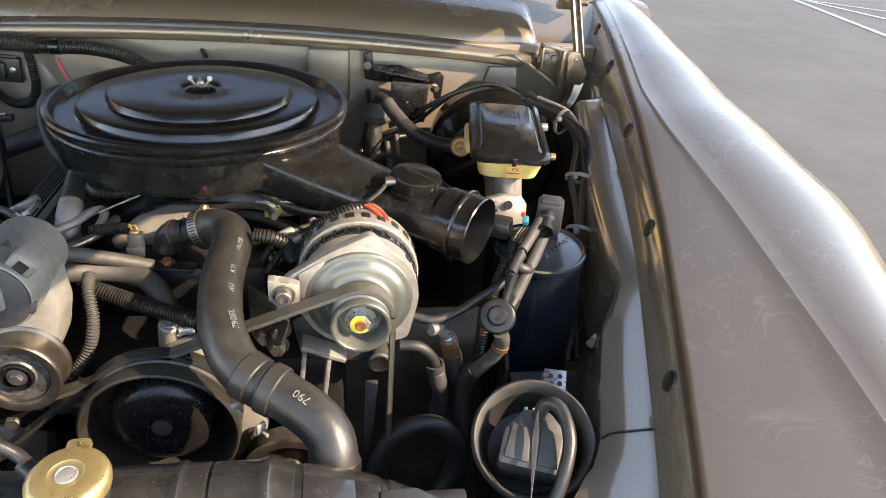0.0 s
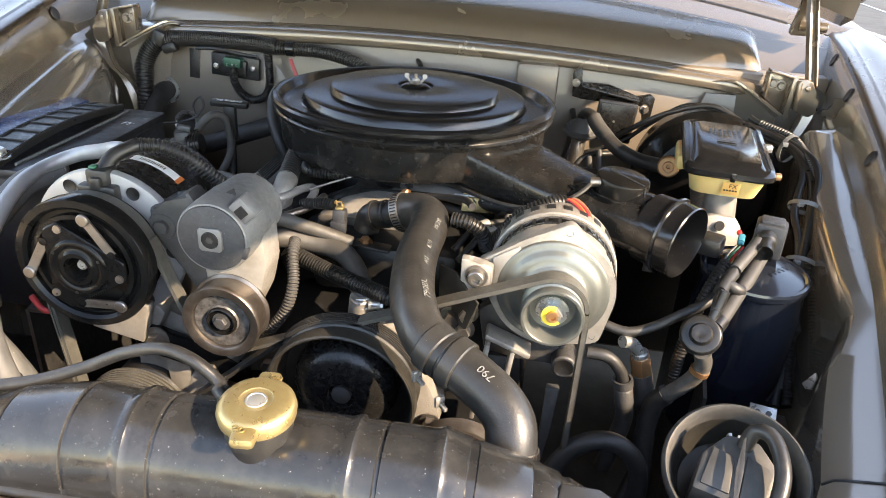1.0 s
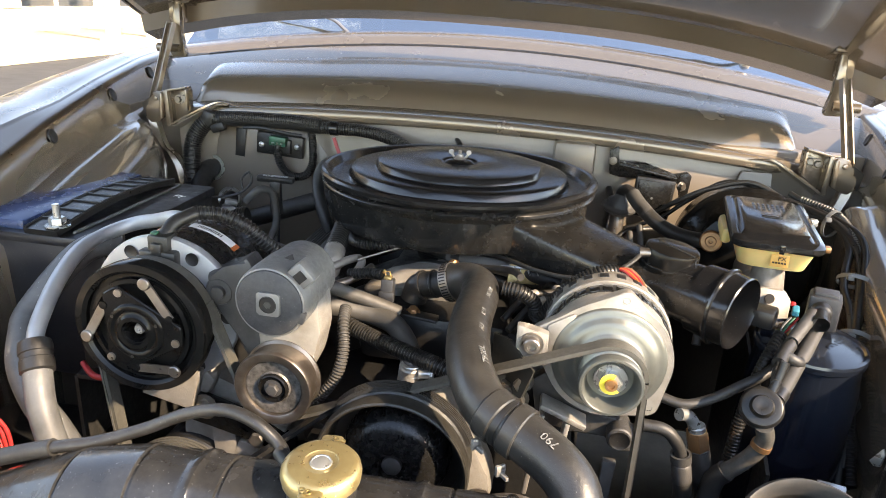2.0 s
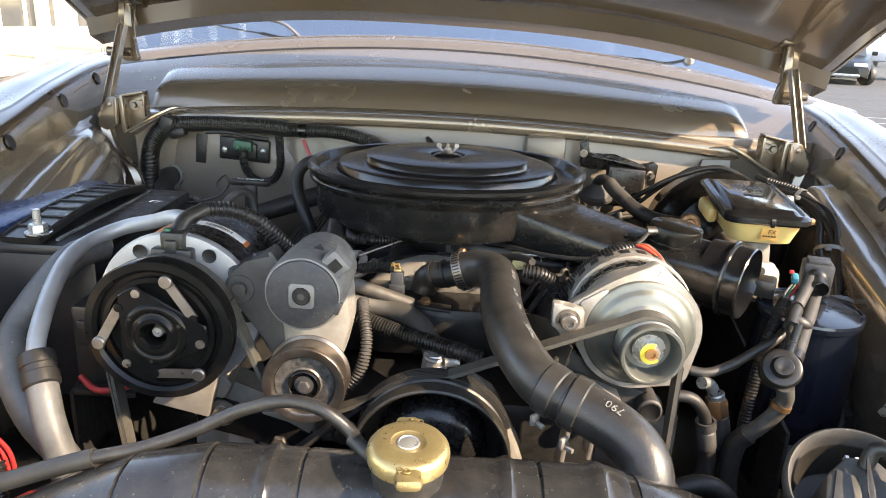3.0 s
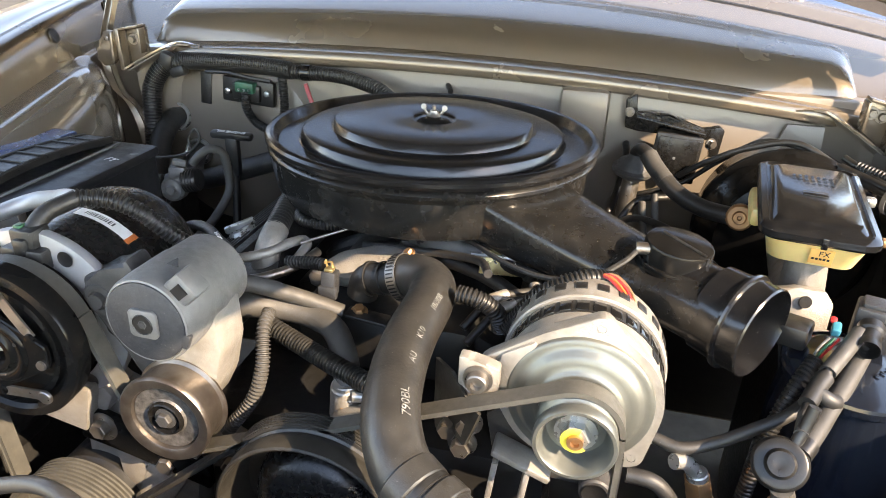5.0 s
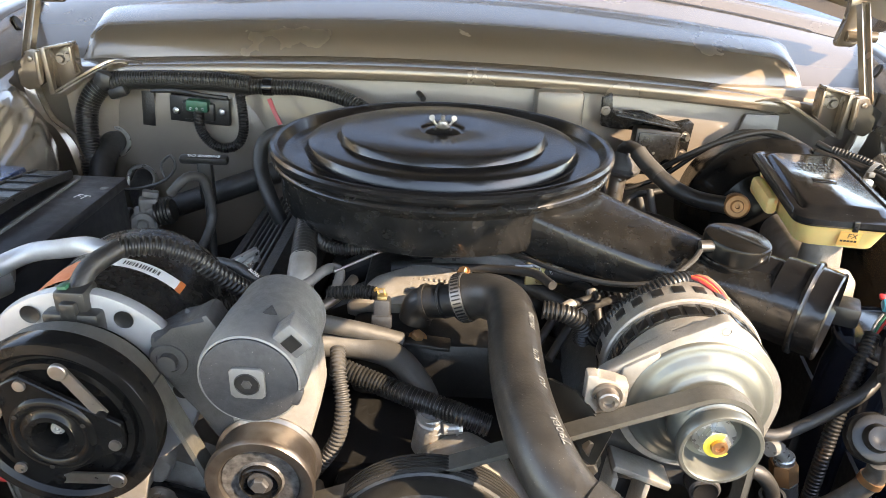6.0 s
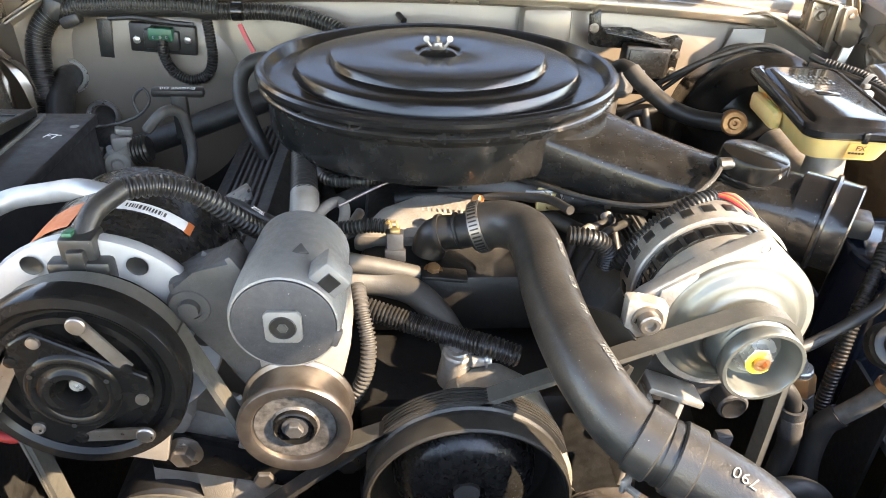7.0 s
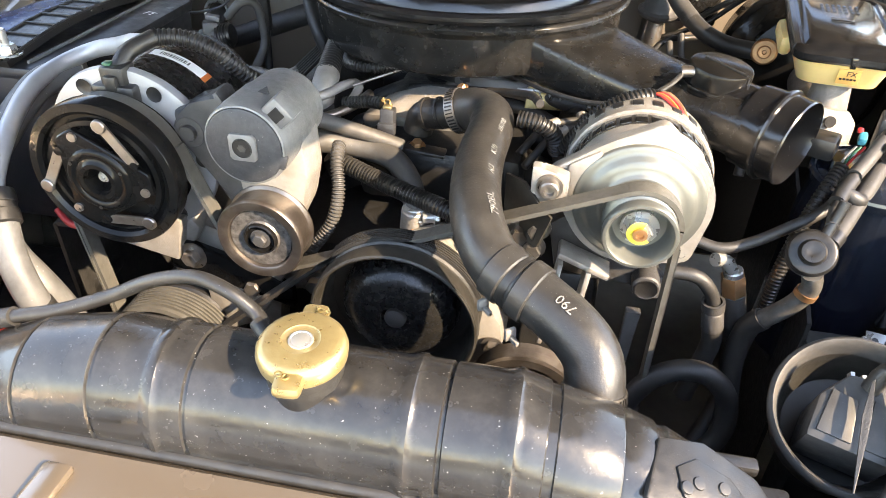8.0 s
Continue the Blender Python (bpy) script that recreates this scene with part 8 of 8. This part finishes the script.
    part("hose", tube(B(), [(-0.050, 0.905, 0.828), (-0.015, 0.905, 0.832), (0.020, 0.903, 0.832), (0.060, 0.893, 0.830), (0.105, 0.875, 0.826), (0.150, 0.850, 0.815)], 0.0085, 14), M_RUBBER, low)
    part("tip", tube(B(), [(-0.004, 0.9025, 0.8345), (0.010, 0.9010, 0.8350), (0.020, 0.8995, 0.8345)], 0.0088, 14), M_PAN, low, "pale dusty tip")
    num = cable_run("numbered_tube", [(-0.250, 0.852, 0.848), (-0.223, 0.835, 0.862), (-0.199, 0.821, 0.865), (-0.180, 0.804, 0.865), (-0.156, 0.784, 0.864), (-0.135, 0.768, 0.852)], 0.0060, M_TAPE, "black tube with a white printed number", "tube")
    words("tube_print", "2073B55 LH", 0.0052, (-0.170, 0.7935, 0.8712), (0.05, -0.25, 1), (0.66, 0.75, 0.15), M_LABEL, num, 0.0002)
    vt = thing("vacuum_tee", (0.125, 0.915, 0.855), "pale plastic vacuum elbows under the air cleaner", "fitting")
    for pts, r, m in (([(0.098, 0.938, 0.856), (0.118, 0.910, 0.861), (0.137, 0.892, 0.857), (0.146, 0.880, 0.848)], 0.0042, M_LABEL), ([(0.122, 0.948, 0.858), (0.131, 0.922, 0.866), (0.129, 0.906, 0.861)], 0.0050, M_LABEL),
                      ([(0.152, 0.930, 0.856), (0.150, 0.903, 0.866), (0.151, 0.884, 0.860), (0.148, 0.872, 0.848)], 0.0046, M_ZINC), ([(0.165, 0.90, 0.85), (0.172, 0.872, 0.858), (0.168, 0.852, 0.846)], 0.0036, M_CAST)):
        part("elbow", tube(B(), pts, r, 10), m, vt)
    cable_run("cable", [(0.115, 0.80, 0.90 - 0.03), (0.10, 0.84, 0.862), (0.06, 0.87, 0.85), (0.02, 0.88, 0.845), (-0.03, 0.89, 0.84)], 0.0045, M_RUBBER, "black cable under the air cleaner")
    cable_run("conduit", [(-0.142, 0.960, 0.862), (-0.134, 0.922, 0.863), (-0.127, 0.896, 0.862), (-0.112, 0.882, 0.862), (-0.087, 0.880, 0.862), (-0.058, 0.890, 0.862), (-0.03, 0.91, 0.86)], 0.0072, M_LOOM, "black conduit under the air cleaner's edge", "conduit", True)
    cable_run("cable", [(-0.040, 0.890, 0.866), (-0.075, 0.870, 0.857), (-0.106, 0.851, 0.849)], 0.0016, M_STEEL, "thin steel control wire")
    cable_run("charging_conduit", [(0.232, 0.752, 0.905), (0.212, 0.738, 0.912), (0.190, 0.731, 0.906), (0.170, 0.731, 0.890), (0.156, 0.731, 0.870), (0.145, 0.737, 0.85)], 0.0085, M_LOOM, "black corrugated conduit to the alternator", "conduit", True)
    cable_run("conduit", [(0.098, 0.735, 0.880), (0.118, 0.733, 0.878), (0.134, 0.737, 0.865), (0.138, 0.745, 0.845)], 0.0085, M_LOOM, "short conduit behind the alternator", "conduit", True)
    # ignition leads with pale boots
    for k, pts in enumerate(([(0.100, 0.758, 0.830), (0.121, 0.784, 0.850), (0.134, 0.795, 0.852), (0.170, 0.830, 0.845)], [(0.108, 0.735, 0.828), (0.132, 0.767, 0.850), (0.149, 0.789, 0.852), (0.185, 0.830, 0.842)],
                             [(0.145, 0.88, 0.83), (0.16, 0.83, 0.85), (0.165, 0.80, 0.83), (0.17, 0.77, 0.78)])):
        w = thing("ignition_lead", pts[0], "black ignition lead with a pale boot", "cable", "ignition leads")
        part("lead", tube(B(), pts, 0.0042, 10), M_RUBBER, w)
        q = Vector(pts[1])
        part("boot", cyl(B(), q, q + (Vector(pts[2]) - q).normalized() * 0.020, 0.0064, 0.0058, seg=14), M_CAST, w)
    e = thing("lifting_eye", (-0.12, 0.86, 0.82), "bent bright steel tubes beside the tensioner", "bracket")
    part("lever", tube(B(), [(-0.170, 0.812, 0.838), (-0.149, 0.812, 0.844), (-0.131, 0.826, 0.846), (-0.119, 0.852, 0.847), (-0.109, 0.866, 0.846), (-0.101, 0.857, 0.845), (-0.100, 0.836, 0.842), (-0.104, 0.815, 0.836)], 0.0056, 12), M_CAST, e, "pale bent lever end")
    part("tube", tube(B(), [(-0.150, 0.785, 0.828), (-0.120, 0.79, 0.835), (-0.098, 0.815, 0.838), (-0.085, 0.85, 0.842)], 0.0052, 12), M_STEEL, e)
    part("plate", bx(B(), (-0.155, 0.83, 0.822), (0.06, 0.06, 0.006), rz=25, ry=-15, bev=0.002), M_CASTGREY, e)
    f = thing("oil_filler", (-0.226, 0.936, 0.80), "small chrome twist cap on the valve cover", "cap")
    bm = lathe(B(), (-0.226, 0.936, 0.812), (-0.4, -0.2, 1), [(-0.012, 0.016), (0.0, 0.018), (0.004, 0.014), (0.004, 0)], 24)
    bx(bm, (-0.2275, 0.935, 0.819), (0.040, 0.008, 0.010), rz=40, ry=-15, bev=0.003)
    part("cap", bm, M_ZINC, f)
    g = thing("breather_hose", (-0.19, 1.06, 0.80), "thick black breather hose from the valve cover to the air cleaner", "hose")
    part("hose", tube(B(), [(-0.200, 1.05, 0.795), (-0.216, 1.05, 0.832), (-0.228, 1.06, 0.856), (-0.240, 1.08, 0.879), (-0.241, 1.095, 0.903), (-0.226, 1.105, 0.919), (-0.195, 1.11, 0.922), (-0.16, 1.11, 0.918)], 0.0098, 16), M_RUBBER, g)
    v = thing("crankcase_hose", (-0.14, 0.92, 0.82), "black taped crankcase hose with a pale cast elbow", "hose")
    part("hose", loom(B(), [(-0.150, 0.985, 0.880), (-0.147, 0.930, 0.872), (-0.143, 0.885, 0.862), (-0.140, 0.858, 0.855)], 0.0138, 0.005, 0.0007, 18), M_TAPE, v)
    part("elbow", tube(B(), [(-0.1405, 0.863, 0.8555), (-0.139, 0.843, 0.848), (-0.140, 0.833, 0.834), (-0.145, 0.832, 0.815)], 0.0146, 18), M_CAST, v)
    # throttle linkage under the air cleaner
    k = thing("throttle_linkage", (0.10, 0.90, 0.80), "bright throttle linkage under the air cleaner", "linkage")
    bm = B()
    slab(bm, [(-0.022, -0.012), (0.022, -0.016), (0.026, 0.0), (0.010, 0.016), (-0.018, 0.012)], (0.3, -1, 0.4), (0.115, 0.872, 0.848), 0.004, 0.001)
    part("lever", bm, M_BRASS, k)
    part("coil_spring", tube(B(), [(0.095 + 0.0028 * n, 0.872 + 0.006 * math.cos(n * 1.6), 0.852 + 0.006 * math.sin(n * 1.6)) for n in range(18)], 0.0012, 6, 0.003), M_ZINC, k)
    part("rod", tube(B(), [(0.085, 0.87, 0.855), (0.125, 0.865, 0.858), (0.155, 0.872, 0.852)], 0.0022, 8), M_ZINC, k)


engine_fittings()
